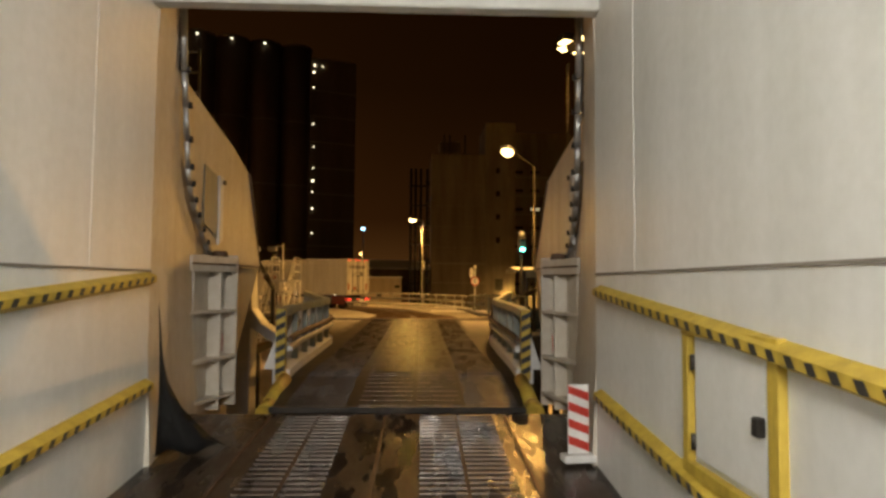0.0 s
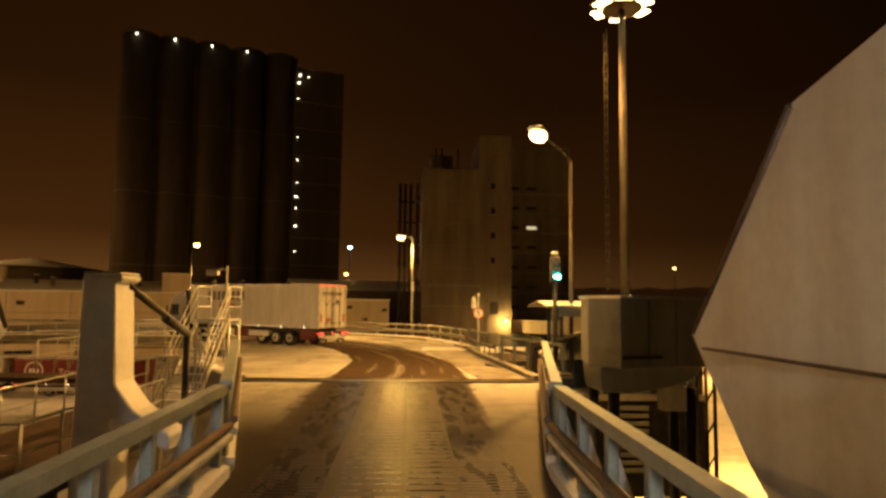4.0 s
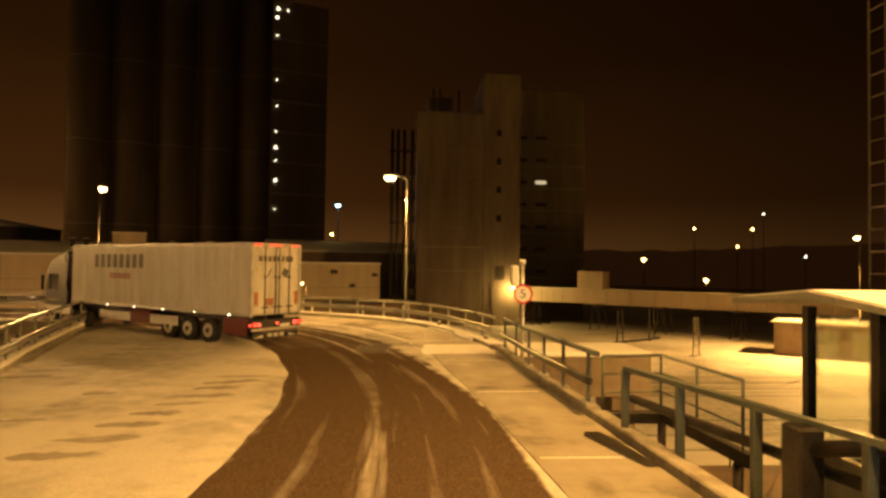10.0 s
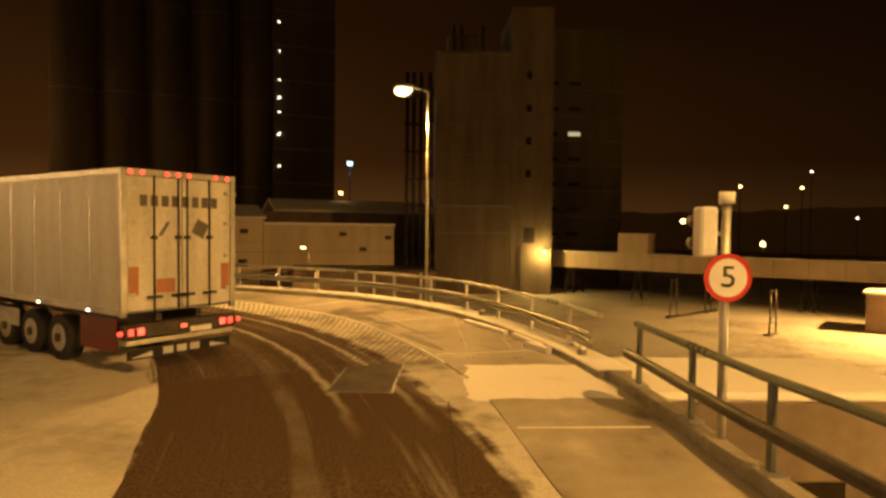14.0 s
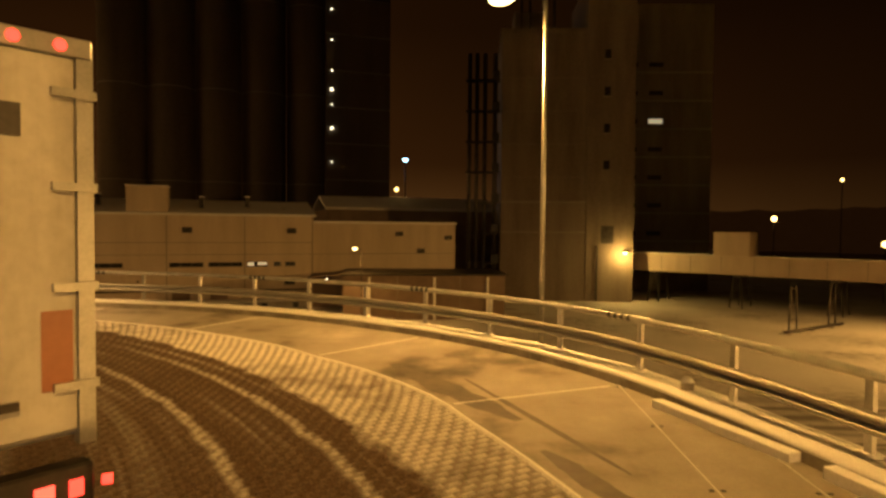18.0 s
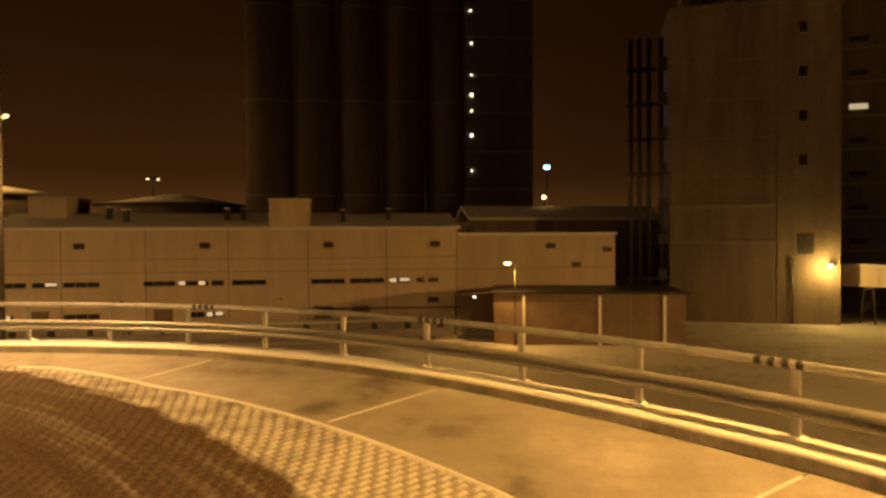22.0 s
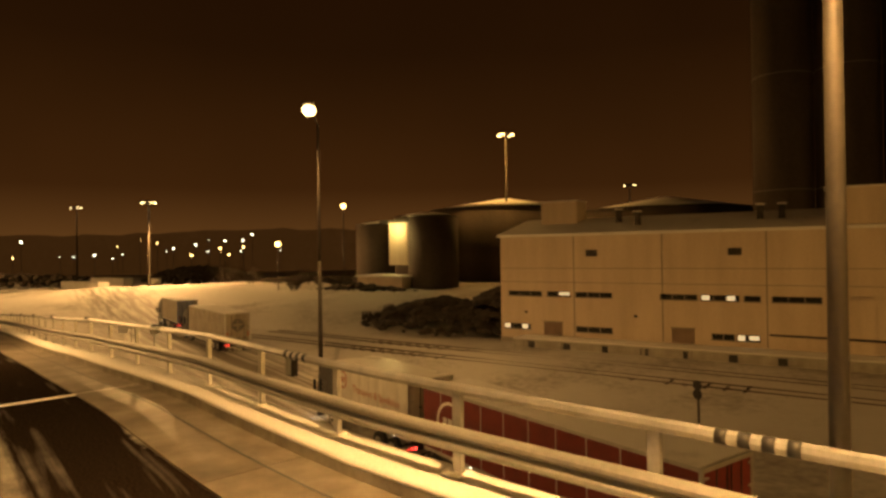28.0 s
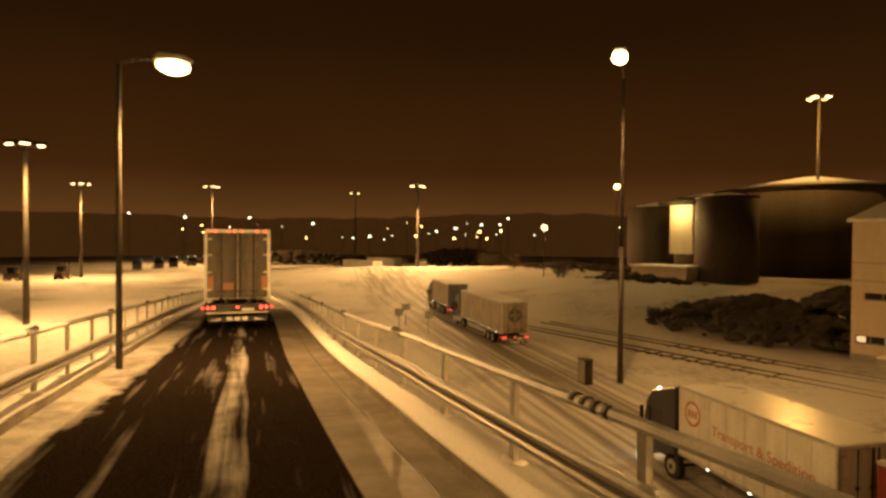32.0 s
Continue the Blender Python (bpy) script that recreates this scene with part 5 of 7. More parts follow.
# stair tower with a platform
st = thing("stair_tower", (-6.6, 27.4, -0.35), 0, "pale steel stair with high handrails up to a platform", "stairs")
top_z, run = 2.65, 3.3
for x in (-0.50, 0.50):
    part("stringer", prism([(0, 0.0), (0.28, 0.0), (run + 0.28, top_z), (run, top_z)], "x", x - 0.03, x + 0.03), galv, st)
for i in range(12):
    t = (i + 0.7) / 12
    part("tread", box(-0.47, 0.47, run * t - 0.02, run * t + 0.24, top_z * t - 0.03, top_z * t), galv, st)
part("platform", box(-0.55, 0.55, run, run + 1.5, top_z - 0.08, top_z), galv, st)
for x in (-0.53, 0.53):
    for i in range(4):
        t = i / 3
        part("rail_post", rod((x, run * t, top_z * t), (x, run * t, top_z * t + 1.1), 0.026, n=6), galv, st)
    for h in (0.4, 0.75, 1.1):
        part("sloping_rail", rod((x, 0, h), (x, run, top_z + h), 0.024, n=6), galv, st)
        part("platform_rail", rod((x, run, top_z + h), (x, run + 1.5, top_z + h), 0.024, n=6), galv, st)
    part("rail_post", rod((x, run + 1.5, top_z), (x, run + 1.5, top_z + 1.1), 0.026, n=6), galv, st)
    part("support_leg", rod((x, run + 1.4, -0.1), (x, run + 1.4, top_z), 0.05, n=8), galv, st)
    part("support_leg", rod((x, run + 0.1, -0.1), (x, run + 0.1, top_z), 0.05, n=8), galv, st)

# curved fender post
fen = thing("fender_post", (-6.15, 22.4, -4.5), 0, "pale J-shaped concrete fender post capped with snow", "fender post")
part("column", prism([(-0.45, 0.0), (0.35, 0.0), (0.35, 5.1), (0.55, 5.0), (0.85, 4.75), (1.45, 4.45), (1.5, 4.75), (0.75, 5.25), (0.38, 5.75), (0.28, 7.75), (0.42, 7.8), (0.42, 7.9), (-0.35, 7.9)], "y", -0.45, 0.45, 0.03), white_paint, fen)
part("snow_cap", box(-0.36, 0.40, -0.44, 0.44, 7.9, 7.97, 0.03), roof_snow, fen)
jib = thing("jib_arm", (-5.9, 22.6, 3.2), 0, "dark steel jib sloping down from the fender post", "jib")
part("arm", rod((0, 0, 0), (-0.5, 5.2, -1.2), 0.08, n=8), dark_steel, jib)
part("ram", rod((-0.25, 2.8, -0.75), (-0.5, 5.2, -1.25), 0.11, n=8), dark_steel, jib)
part("foot", box(-0.58, -0.42, 5.12, 5.28, -3.5, -1.1, 0.02), dark_steel, jib)

# camera pole
cp = thing("camera_pole", (-8.1, 37.5, -0.5), 0, "slim pole with a small floodlight, camera and cabinet", "pole")
part("pole", rod((0, 0, 0), (0, 0, 4.95), 0.055, n=10), galv, cp)
part("arm", rod((0, 0, 4.8), (-0.9, -0.1, 4.75), 0.03, n=6), galv, cp)
part("lamp_box", box(-0.85, -0.35, -0.2, 0.08, 4.52, 4.72, 0.02), galv, cp)
part("camera", box(-0.60, -0.45, -0.25, 0.05, 4.15, 4.32, 0.02), dark_steel, cp)
part("cabinet", box(-0.13, 0.16, -0.16, 0.10, 2.0, 2.75, 0.02), white_paint, cp)

# machinery house
mh = thing("machinery_house", (0, 0, -0.35), 0, "dull grey-green steel machinery house beside the ramp", "machinery house")
poly = [(5.1, 26.9), (5.72, 25.9), (8.5, 26.7), (8.5, 29.1), (5.4, 28.7)]
part("body", prism(poly, "z", 1.55, 3.45, 0.02), machine_paint, mh)
part("lower_body", prism([(5.42, 1.55), (8.4, 1.55), (8.25, 1.30), (7.8, 1.05), (7.1, 0.88), (6.4, 0.80), (5.5, 0.78)], "y", 26.85, 28.6, 0.02), machine_paint, mh, "rounded steel belly under the house")
part("roof_lip", prism([(5.03, 26.88), (5.70, 25.82), (8.58, 26.64), (8.58, 29.17), (5.35, 28.78)], "z", 3.45, 3.53), galv, mh, "pale roof edge")
part("slot", moved(box(0.05, 1.35, -0.014, 0.01, 1.80, 1.90), pose(5.72, 25.9, 0, 0, 0, 16.0)), black_paint, mh, "dark slot in the wall")
for a in (0.9, 1.8):
    part("panel_seam", moved(box(a, a + 0.02, -0.008, 0.0, 1.6, 3.4), pose(5.72, 25.9, 0, 0, 0, 16.0)), dark_steel, mh)
for x, y in ((5.9, 27.1), (8.2, 27.2), (8.2, 28.4), (5.7, 28.4)):
    part("leg", rod((x, y, GROUND - 0.5), (x, y, 0.9), 0.16, n=10), dark_steel, mh)
part("valve_box", box(7.3, 8.0, 27.0, 27.4, 0.25, 0.95, 0.02), white_paint, mh, "pale valve box under the belly")
hoist = thing("hoist_column", (9.6, 29.5, GROUND - 0.2), 0, "dark lattice steel hoist column standing on the quay", "column")
for x in (-0.3, 0.3):
    for y in (-0.3, 0.3):
        part("chord", rod((x, y, 0), (x, y, 10.0), 0.06, n=6), dark_steel, hoist)
for i in range(9):
    z = 0.4 + i * 1.05
    part("lacing", rod((-0.3, -0.3, z), (0.3, -0.3, z + 1.0), 0.03, n=5), dark_steel, hoist)
    part("lacing", rod((-0.3, 0.3, z), (-0.3, -0.3, z + 1.0), 0.03, n=5), dark_steel, hoist)
part("cap", box(-0.45, 0.45, -0.45, 0.45, 9.9, 10.2, 0.03), dark_steel, hoist)
ram = thing("lifting_ram", (4.5, 29.4, 0.4), 0, "long dark hydraulic ram leaning across the quay corner", "hydraulic ram")
part("barrel", rod((0, 2.2, 0.9), (1.2, 0.0, 1.6), 0.09, n=10), dark_steel, ram)
part("rod", rod((1.2, 0.0, 1.6), (2.6, -1.6, 2.6), 0.045, n=8), galv, ram)
part("head", rod((2.45, -1.55, 2.5), (2.75, -1.65, 2.7), 0.16, n=10), dark_steel, ram)
part("clevis", box(-0.15, 0.15, 2.1, 2.45, -0.4, 1.15, 0.03), dark_steel, ram)

# traffic light beside the ramp
tl = thing("traffic_light", (4.9, 30.1, -0.2), 0, "dark traffic light on a post, its lowest lamp lit green", "traffic light")
part("post", rod((0, 0, -0.3), (0, 0, 4.75), 0.075, n=10), dark_steel, tl)
part("housing", box(-0.17, 0.17, -0.22, 0.05, 3.85, 4.70, 0.03), black_paint, tl)
for i, z in enumerate((4.52, 4.28, 4.04)):
    part("visor", rod((0, -0.36, z + 0.01), (0, -0.2, z), 0.115, n=14), black_paint, tl)
    lens = rod((0, -0.375, z + 0.01), (0, -0.355, z), 0.10, n=16)
    part("lens", lens, green_glow if i == 2 else dark_glass, tl, "lit green signal lens" if i == 2 else "")
part("cap", rod((0, 0, 4.75), (0, 0, 4.9), 0.11, n=10), white_paint, tl)
point("signal_light_green", (4.9, 29.55, 3.9), 9, GREENISH, 0.1)

# gatekeeper's booth
bo = thing("control_booth", (5.15, 30.6, -0.15), 0, "small control booth with a snow-topped roof and dark windows", "booth")
part("floor_slab", box(0, 5.2, 0, 2.3, -0.2, 0.0), concrete, bo)
part("rear_wall", box(0.1, 1.9, 2.1, 2.2, 0, 1.0), teal_paint, bo)
part("rear_wall", box(1.9, 5.1, 2.1, 2.2, 0, 2.9), teal_paint, bo, "closed dark rear wall")
part("side_wall", box(5.0, 5.1, 0.2, 2.1, 0, 2.9), teal_paint, bo)
part("post", box(1.82, 1.94, 2.08, 2.22, 1.0, 2.95), dark_steel, bo)
part("lintel", box(0.06, 5.1, 0.05, 0.2, 2.65, 2.95), machine_paint, bo)
part("desk", box(1.9, 4.8, 0.3, 1.0, 0.85, 0.95), dark_steel, bo)
part("desk_cabinet", box(3.6, 4.6, 0.35, 0.95, 0.0, 0.85), dark_steel, bo)
part("sill_wall", box(1.6, 5.0, 0.1, 0.2, 0, 1.2), teal_paint, bo)
part("sill_wall", box(0.1, 0.2, 0.9, 2.1, 0, 1.2), machine_paint, bo)
for x, y in ((0.12, 0.12), (1.62, 0.12), (3.3, 0.12), (5.0, 0.12), (0.12, 0.9), (0.12, 2.1)):
    part("post", box(x - 0.06, x + 0.06, y - 0.06, y + 0.06, 0, 2.95), dark_steel, bo)
for x0, x1, y0, y1, z0, z1 in ((0.2, 1.84, 2.14, 2.16, 1.0, 2.8), (1.7, 3.25, 0.13, 0.15, 1.2, 2.65), (3.36, 4.95, 0.13, 0.15, 1.2, 2.65), (0.13, 0.15, 0.97, 2.04, 1.2, 2.85)):
    pane = part("window_pane", box(x0, x1, y0, y1, z0, z1), clear_glass, bo)
    pane.visible_shadow = False
part("roof", prism([(-0.45, 2.95), (1.15, 3.10), (2.75, 2.95), (2.75, 3.02), (1.15, 3.17), (-0.45, 3.02)], "x", -0.55, 5.7), machine_paint, bo)
part("roof_snow", prism([(-0.40, 3.027), (1.15, 3.173), (2.70, 3.027), (2.66, 3.045), (1.15, 3.195), (-0.36, 3.045)], "x", -0.5, 5.65), roof_snow, bo, "thin snow on the roof")
for i, (x, z) in enumerate(((3.0, 1.9), (3.1, 1.95), (2.9, 1.45))):
    part("indicator_lamp", rod((x, 0.30, z), (x, 0.32, z), 0.03, n=8), head_glow if i < 2 else green_glow, bo)
for x, y in ((0.3, 0.3), (4.9, 0.3), (0.3, 2.0), (4.9, 2.0)):
    part("leg", rod((x, y, GROUND), (x, y, -0.2), 0.15, n=10), concrete, bo)

part("base_panel", box(0.0, 5.2, 0.02, 0.10, -3.4, -0.2), dark_steel, bo, "dark sheet skirt under the booth")
part("base_panel", box(0.02, 0.10, 0.11, 2.3, -3.4, -0.2), dark_steel, bo)
for i in range(9):
    part("louvre", box(1.7, 3.1, -0.03, 0.02, -2.6 + i * 0.26, -2.45 + i * 0.26), machine_paint, bo)
fb = thing("rubber_fender", (4.35, 28.75, -1.6), 0, "worn black rubber fender block at the deck's corner", "fender")
part("block", box(0.0, 0.85, 0.0, 1.0, 0.0, 2.3, 0.10), seal_rubber, fb)
part("steel_cap", box(0.05, 0.80, 0.05, 0.95, 2.302, 2.34, 0.01), dark_steel, fb)

# lower quay walkway, right of the deck
qw = thing("walkway_platform", (5.2, 37.0, -1.4), 0, "brown steel walkway with tube rails below the deck", "walkway")
part("grating", box(0, 6.5, -1.5, 2.5, -0.12, 0.0), rust_steel, qw)
for x, y in ((0.3, -1.2), (6.2, -1.2), (0.3, 2.2), (6.2, 2.2)):
    part("support_leg", rod((x, y, GROUND + 1.2), (x, y, -0.1), 0.11, n=8), dark_steel, qw)
handrail("handrail", [(5.3, 39.4, -1.4), (11.6, 39.4, -1.4), (11.6, 35.6, -1.4)], "thin tube handrail round the lower walkway", rails=(0.4, 0.75), material=rail_paint)
drum = solid("cable_drum", moved(rod((-0.5, 0, 0), (0.5, 0, 0), 0.55, n=20), pose(8.6, 36.4, -0.85, 0, 0, 20)), rust_steel, "rusty brown drum lying on the lower walkway", "drum")

# secondary painted rail beside the straight deck, nearest the ship
def painted_rail(a, b, z0, z1, label):
    o = Vector((a[0], a[1], z0))
    e = Vector((b[0], b[1], z1)) - o
    r = thing("deck_side_rail", o, 0, label, "guard rail", "painted deck rails")
    n = max(2, round(e.length / 1.5))
    for i in range(n + 1):
        p = e * (i / n)
        part("post", moved(box(-0.06, 0.06, -0.05, 0.05, 0, 1.12, 0.008), Matrix.Translation(p)), teal_paint, r)
    part("top_rail", sweep([Vector((0, 0, 1.15)), e + Vector((0, 0, 1.15))], [(-0.06, -0.04), (0.06, -0.04), (0.06, 0.04), (-0.06, 0.04)]), teal_paint, r)
    part("tube_beam", sweep([Vector((0, 0, 0.62)), e + Vector((0, 0, 0.62))], [(0.10 + 0.075 * math.cos(i * math.tau / 8) - 0.24, 0.075 * math.sin(i * math.tau / 8)) for i in range(8)]), dark_steel, r)
    return r


painted_rail((3.95, 35.7), (5.0, 29.4), 0.36, 0.45, "blue-green painted rail with a dark tube beam")

sp = thing("rail_bearer", (4.4, 29.2, 0.42), 9.5, "dark steel bearer carrying the painted rail outside the deck", "bearer")
part("beam", box(-0.05, 0.25, 0.0, 6.7, -0.35, -0.03, 0.02), dark_steel, sp)
for y in (0.6, 3.3, 6.0):
    part("bracket", box(-1.1, 0.0, y - 0.08, y + 0.08, -0.30, -0.10), dark_steel, sp)
handrail("handrail", [(4.05, 37.25, 0.40), (5.3, 37.4, 0.40), (5.45, 34.6, 0.40)], "teal tube rail round a small landing outside the deck", height=1.1, posts=1.4, rails=(0.37, 0.74), material=teal_paint, r=0.026)
ld = thing("landing_frame", (4.2, 37.25, 0.38), 0, "narrow dark steel frame of the landing outside the deck", "frame")
part("beam", box(-0.2, 1.2, -0.02, 0.22, -0.22, 0.0, 0.01), dark_steel, ld)
part("beam", moved(box(-0.08, 0.08, -2.8, 0.0, -0.22, 0.0, 0.01), pose(1.17, 0.0, 0, 0, 0, 3)), dark_steel, ld)
for x, y in ((1.1, 0.1), (1.2, -2.6)):
    part("leg", rod((x, y, GROUND - 0.6), (x, y, -0.2), 0.09, n=8), dark_steel, ld)

# speed sign with a small signal
sg = thing("speed_sign", (4.0, 45.4, -0.6), 0, "round red-rimmed speed sign reading 5 on a galvanised post", "road sign")
part("post", rod((0, 0, 0), (0, 0, 3.95), 0.06, n=12), galv, sg)
part("cap", rod((0, 0, 3.92), (0, 0, 4.08), 0.10, n=12), white_paint, sg)
part("rim", rod((0, -0.085, 2.95), (0, -0.07, 2.95), 0.32, n=36), red_paint, sg)
part("face", rod((0, -0.092, 2.95), (0, -0.0855, 2.95), 0.255, n=36), white_paint, sg)
part("signal_back", box(-0.37, -0.14, -0.08, 0.20, 3.22, 3.88, 0.03), white_paint, sg, "white back of a small signal")
for z in (3.4, 3.7):
    part("signal_visor", rod((-0.27, 0.20, z), (-0.27, 0.42, z), 0.09, n=10), black_paint, sg)
part("bracket", box(-0.15, 0.0, 0.02, 0.06, 3.5, 3.56), galv, sg)


def lettering(text, size, material, name="lettering", depth=0.004):
    """Raised writing in the built-in font, as a mesh, centred, in the xz plane facing -y."""
    cu = bpy.data.curves.new(name, "FONT")
    cu.body, cu.size, cu.extrude = text, size, depth
    cu.align_x, cu.align_y = "CENTER", "CENTER"
    ob = bpy.data.objects.new(name, cu)
    scene.collection.objects.link(ob)
    me = bpy.data.meshes.new_from_object(ob.evaluated_get(bpy.context.evaluated_depsgraph_get()))
    bpy.data.objects.remove(ob)
    me.materials.clear()
    me.materials.append(material)
    me.transform(pose(0, 0, 0, 90))
    return me


five = part("numeral", lettering("5", 0.40, black_paint), None, sg, "black numeral 5")
five.matrix_basis = pose(0, -0.095, 2.95) @ Matrix.Diagonal((1.15, 1, 1, 1))

# snow-topped concrete abutment beside the bend
ab = thing("concrete_abutment", (4.25, 48.35, 0), 0, "concrete side landing beside the deck under thick snow", "abutment")
part("slab", box(0, 5.3, 0, 3.1, -1.65, -0.14, 0.04), tower_concrete, ab)
part("snow", box(-0.02, 5.34, -0.04, 3.14, -0.14, 0.03, 0.05), clean_snow, ab, "thick smooth snow on top")
for x in (1.0, 4.4):
    part("pier", box(x - 0.45, x + 0.45, 0.5, 2.6, GROUND - 0.4, -1.65), tower_concrete, ab)

# boards left at the foot of the outer kerb
for i, (x, y, a, n, w) in enumerate(((1.9, 55.55, 113, 2.45, 0.20), (2.75, 53.15, 106, 1.7, 0.20), (3.10, 52.9, 101, 0.70, 0.16), (2.82, 52.25, 117, 0.95, 0.16), (3.16, 52.05, 106, 0.6, 0.16))):
    bd = solid("timber_board", moved(box(-n / 2, n / 2, -w / 2, w / 2, 0, 0.12 + 0.03 * (i % 2), 0.01), pose(x, y, 0.02, 0, 0, a)), clean_snow, "snow-dusted board lying at the foot of the kerb", "board", "boards by the kerb")

# ---- mill building ----
BL, BR = Vector((-69.8, 106.8, 0)), Vector((-21.85, 126.8, 0))
BDIR = (BR - BL).normalized()
BANG = math.degrees(math.atan2(BDIR.y, BDIR.x))
BLEN = (BR - BL).length


def window(parent, s0, s1, z, h, lit=False, depth=0.10):
    """A strip window: a dark recess with frame and mullions, proud by a few centimetres."""
    w = part("window", box(s0, s1, -0.05, 0.02, z - h / 2, z + h / 2), dark_glass, parent, "partly lit narrow window" if lit else "dark narrow window")
    part("window_sill", box(s0 - 0.06, s1 + 0.06, -0.12, 0.0, z - h / 2 - 0.09, z - h / 2 - 0.005), facade_joint, w)
    n = max(1, round((s1 - s0) / 1.2))
    for i in range(n + 1):
        x = s0 + (s1 - s0) * i / n
        part("mullion", box(x - 0.04, x + 0.04, -0.075, -0.052, z - h / 2, z + h / 2), facade_joint, w)
        if lit and i < n and (i * 7 + int(s0 * 3)) % 4:
            q = (s1 - s0) / n
            part("pane", box(x + 0.06, x + q * (0.96 if i % 2 else 0.7), -0.058, -0.0515, z - h / 2 + 0.04 + 0.08 * (i % 2), z + h / 2 - 0.05), window_glow, w, "lit window pane")
    return w


def mill_building():
    b = thing("mill_building", (BL.x, BL.y, GROUND), BANG, "long pale concrete mill building with narrow strip windows", "building")
    h, d, g = 11.2, 16.0, GROUND
    part("wall", box(0, BLEN, 0, d, -0.5, h), facade_panel, b)
    roof = bmesh.new()
    bm_prism(roof, [(-0.3, h), (d / 2, h + 1.9), (d + 0.3, h), (d + 0.3, h + 0.25), (d / 2, h + 2.15), (-0.3, h + 0.25)], "x", -0.3, BLEN + 0.3)
    part("roof", roof, roof_snow, b, "low pitched roof under snow")
    for s in (8.3, 17.0, 25.8, 34.6, 43.5, BLEN - 0.15):
        part("panel_joint", box(s - 0.05, s + 0.05, -0.03, 0.0, 0, h), facade_joint, b)
    for z in (7.9, 6.45):
        part("panel_joint", box(0, BLEN, -0.02, 0.0, z - 0.03, z + 0.03), facade_joint, b)
    part("pipe_run", rod((26.0, -0.15, 2.15), (BLEN, -0.15, 1.95), 0.09, n=8), dark_steel, b)
    part("base_ledge", box(0, BLEN, -0.12, 0, -0.4, 0.5), concrete, b)
    strips = ((1.0, 4.8, 0), (5.4, 7.9, 1), (8.5, 12.2, 0), (16.8, 20.1, 0), (20.4, 23.6, 1), (24.0, 25.3, 0), (26.2, 29.9, 0), (34.9, 38.7, 0), (39.3, 43.2, 0), (43.8, 46.2, 1), (47.0, 47.9, 0), (48.4, 49.6, 0))
    for s0, s1, lit in strips:
        window(b, s0, s1, 5.25, 0.50, bool(lit))
    for s0, s1, lit in ((0.4, 3.5, 1), (8.5, 12.2, 0), (21.3, 23.2, 0), (23.4, 25.2, 1), (48.3, 49.6, 0)):
        window(b, s0, s1, 1.75 if s0 < 40 else 2.9, 0.55, bool(lit))
    for s in (10.2, 23.3, 36.9, 49.2):
        v = part("vent_box", box(s - 0.55, s + 0.55, -0.25, 0.0, 9.1, 9.75, 0.04), dark_steel, b, "small dark wall vent")
        for i in range(4):
            part("louvre", box(s - 0.5, s + 0.5, -0.29, -0.25, 9.16 + i * 0.15, 9.22 + i * 0.15), black_paint, v)
    for s in (6.0, 18.8, 36.2, 40.5):
        dr = part("door", box(s - 1.0, s + 1.0, -0.07, 0.0, 0.0, 2.3), brick_red, b, "brown steel door")
        part("door_frame", box(s - 1.1, s + 1.1, -0.04, 0.0, 2.3, 2.42), facade_joint, dr)
        part("handle", box(s + 0.7, s + 0.8, -0.12, -0.07, 1.0, 1.15), dark_steel, dr)
    for s in (3.0, 14.5, 31.5):
        part("wall_lamp", box(s - 0.12, s + 0.12, -0.28, 0.0, 3.2, 3.4, 0.02), dark_steel, b)
    return b


building = mill_building()


def on_roof(s, dist, w, d, h, name, label, material, back=0.0):
    p = BL + BDIR * s + Vector((-BDIR.y, BDIR.x, 0)) * dist
    ob = thing(name, (p.x, p.y, GROUND + 11.2 + 0.2 * min(dist, 8)), BANG, label, "roof unit", "roof units")
    part("body", box(-w / 2, w / 2, -d / 2, d / 2, -0.3, h, 0.05), material, ob)
    part("cap", box(-w / 2 - 0.1, w / 2 + 0.1, -d / 2 - 0.1, d / 2 + 0.1, h, h + 0.12), roof_snow, ob)
    return ob


on_roof(32.5, 1.9, 4.5, 3.4, 3.0, "lift_housing", "pale lift housing on the mill roof", facade_panel)
on_roof(4.8, 6.5, 4.2, 3.0, 2.6, "roof_housing", "pale roof housing with a flat cap", facade_panel)
for s, dist in ((14.0, 3), (25.0, 4), (26.8, 4), (11.5, 5), (38.5, 3), (44.0, 4)):
    on_roof(s, dist, 0.55, 0.55, 1.7, "roof_vent", "dark roof ventilator pipe", dark_steel)

# trackside wall at the building's foot
low_wall = thing("trackside_wall", (BL.x, BL.y, GROUND), BANG, "low snow-capped concrete platform edge before the mill", "platform edge")
part("wall", box(3, 52, -3.2, -2.9, -0.3, 0.85, 0.03), concrete, low_wall)
part("platform", box(3, 52, -2.9, -0.2, -0.3, 0.80), concrete, low_wall)
part("snow", box(3, 52, -3.25, -0.2, 0.86, 0.95, 0.02), clean_snow, low_wall)
# black boxes stand in for the shade in the gaps between piers
for i in range(13):
    part("gap_shade", box(4.6 + 3.7 * i, 5.3 + 3.7 * i, -3.225, -3.19, 0.05, 0.70), black_paint, low_wall)
for s in np.arange(4, 52, 4.0):
    part("buttress", box(s - 0.15, s + 0.15, -3.45, -3.2, -0.3, 0.7), concrete, low_wall)

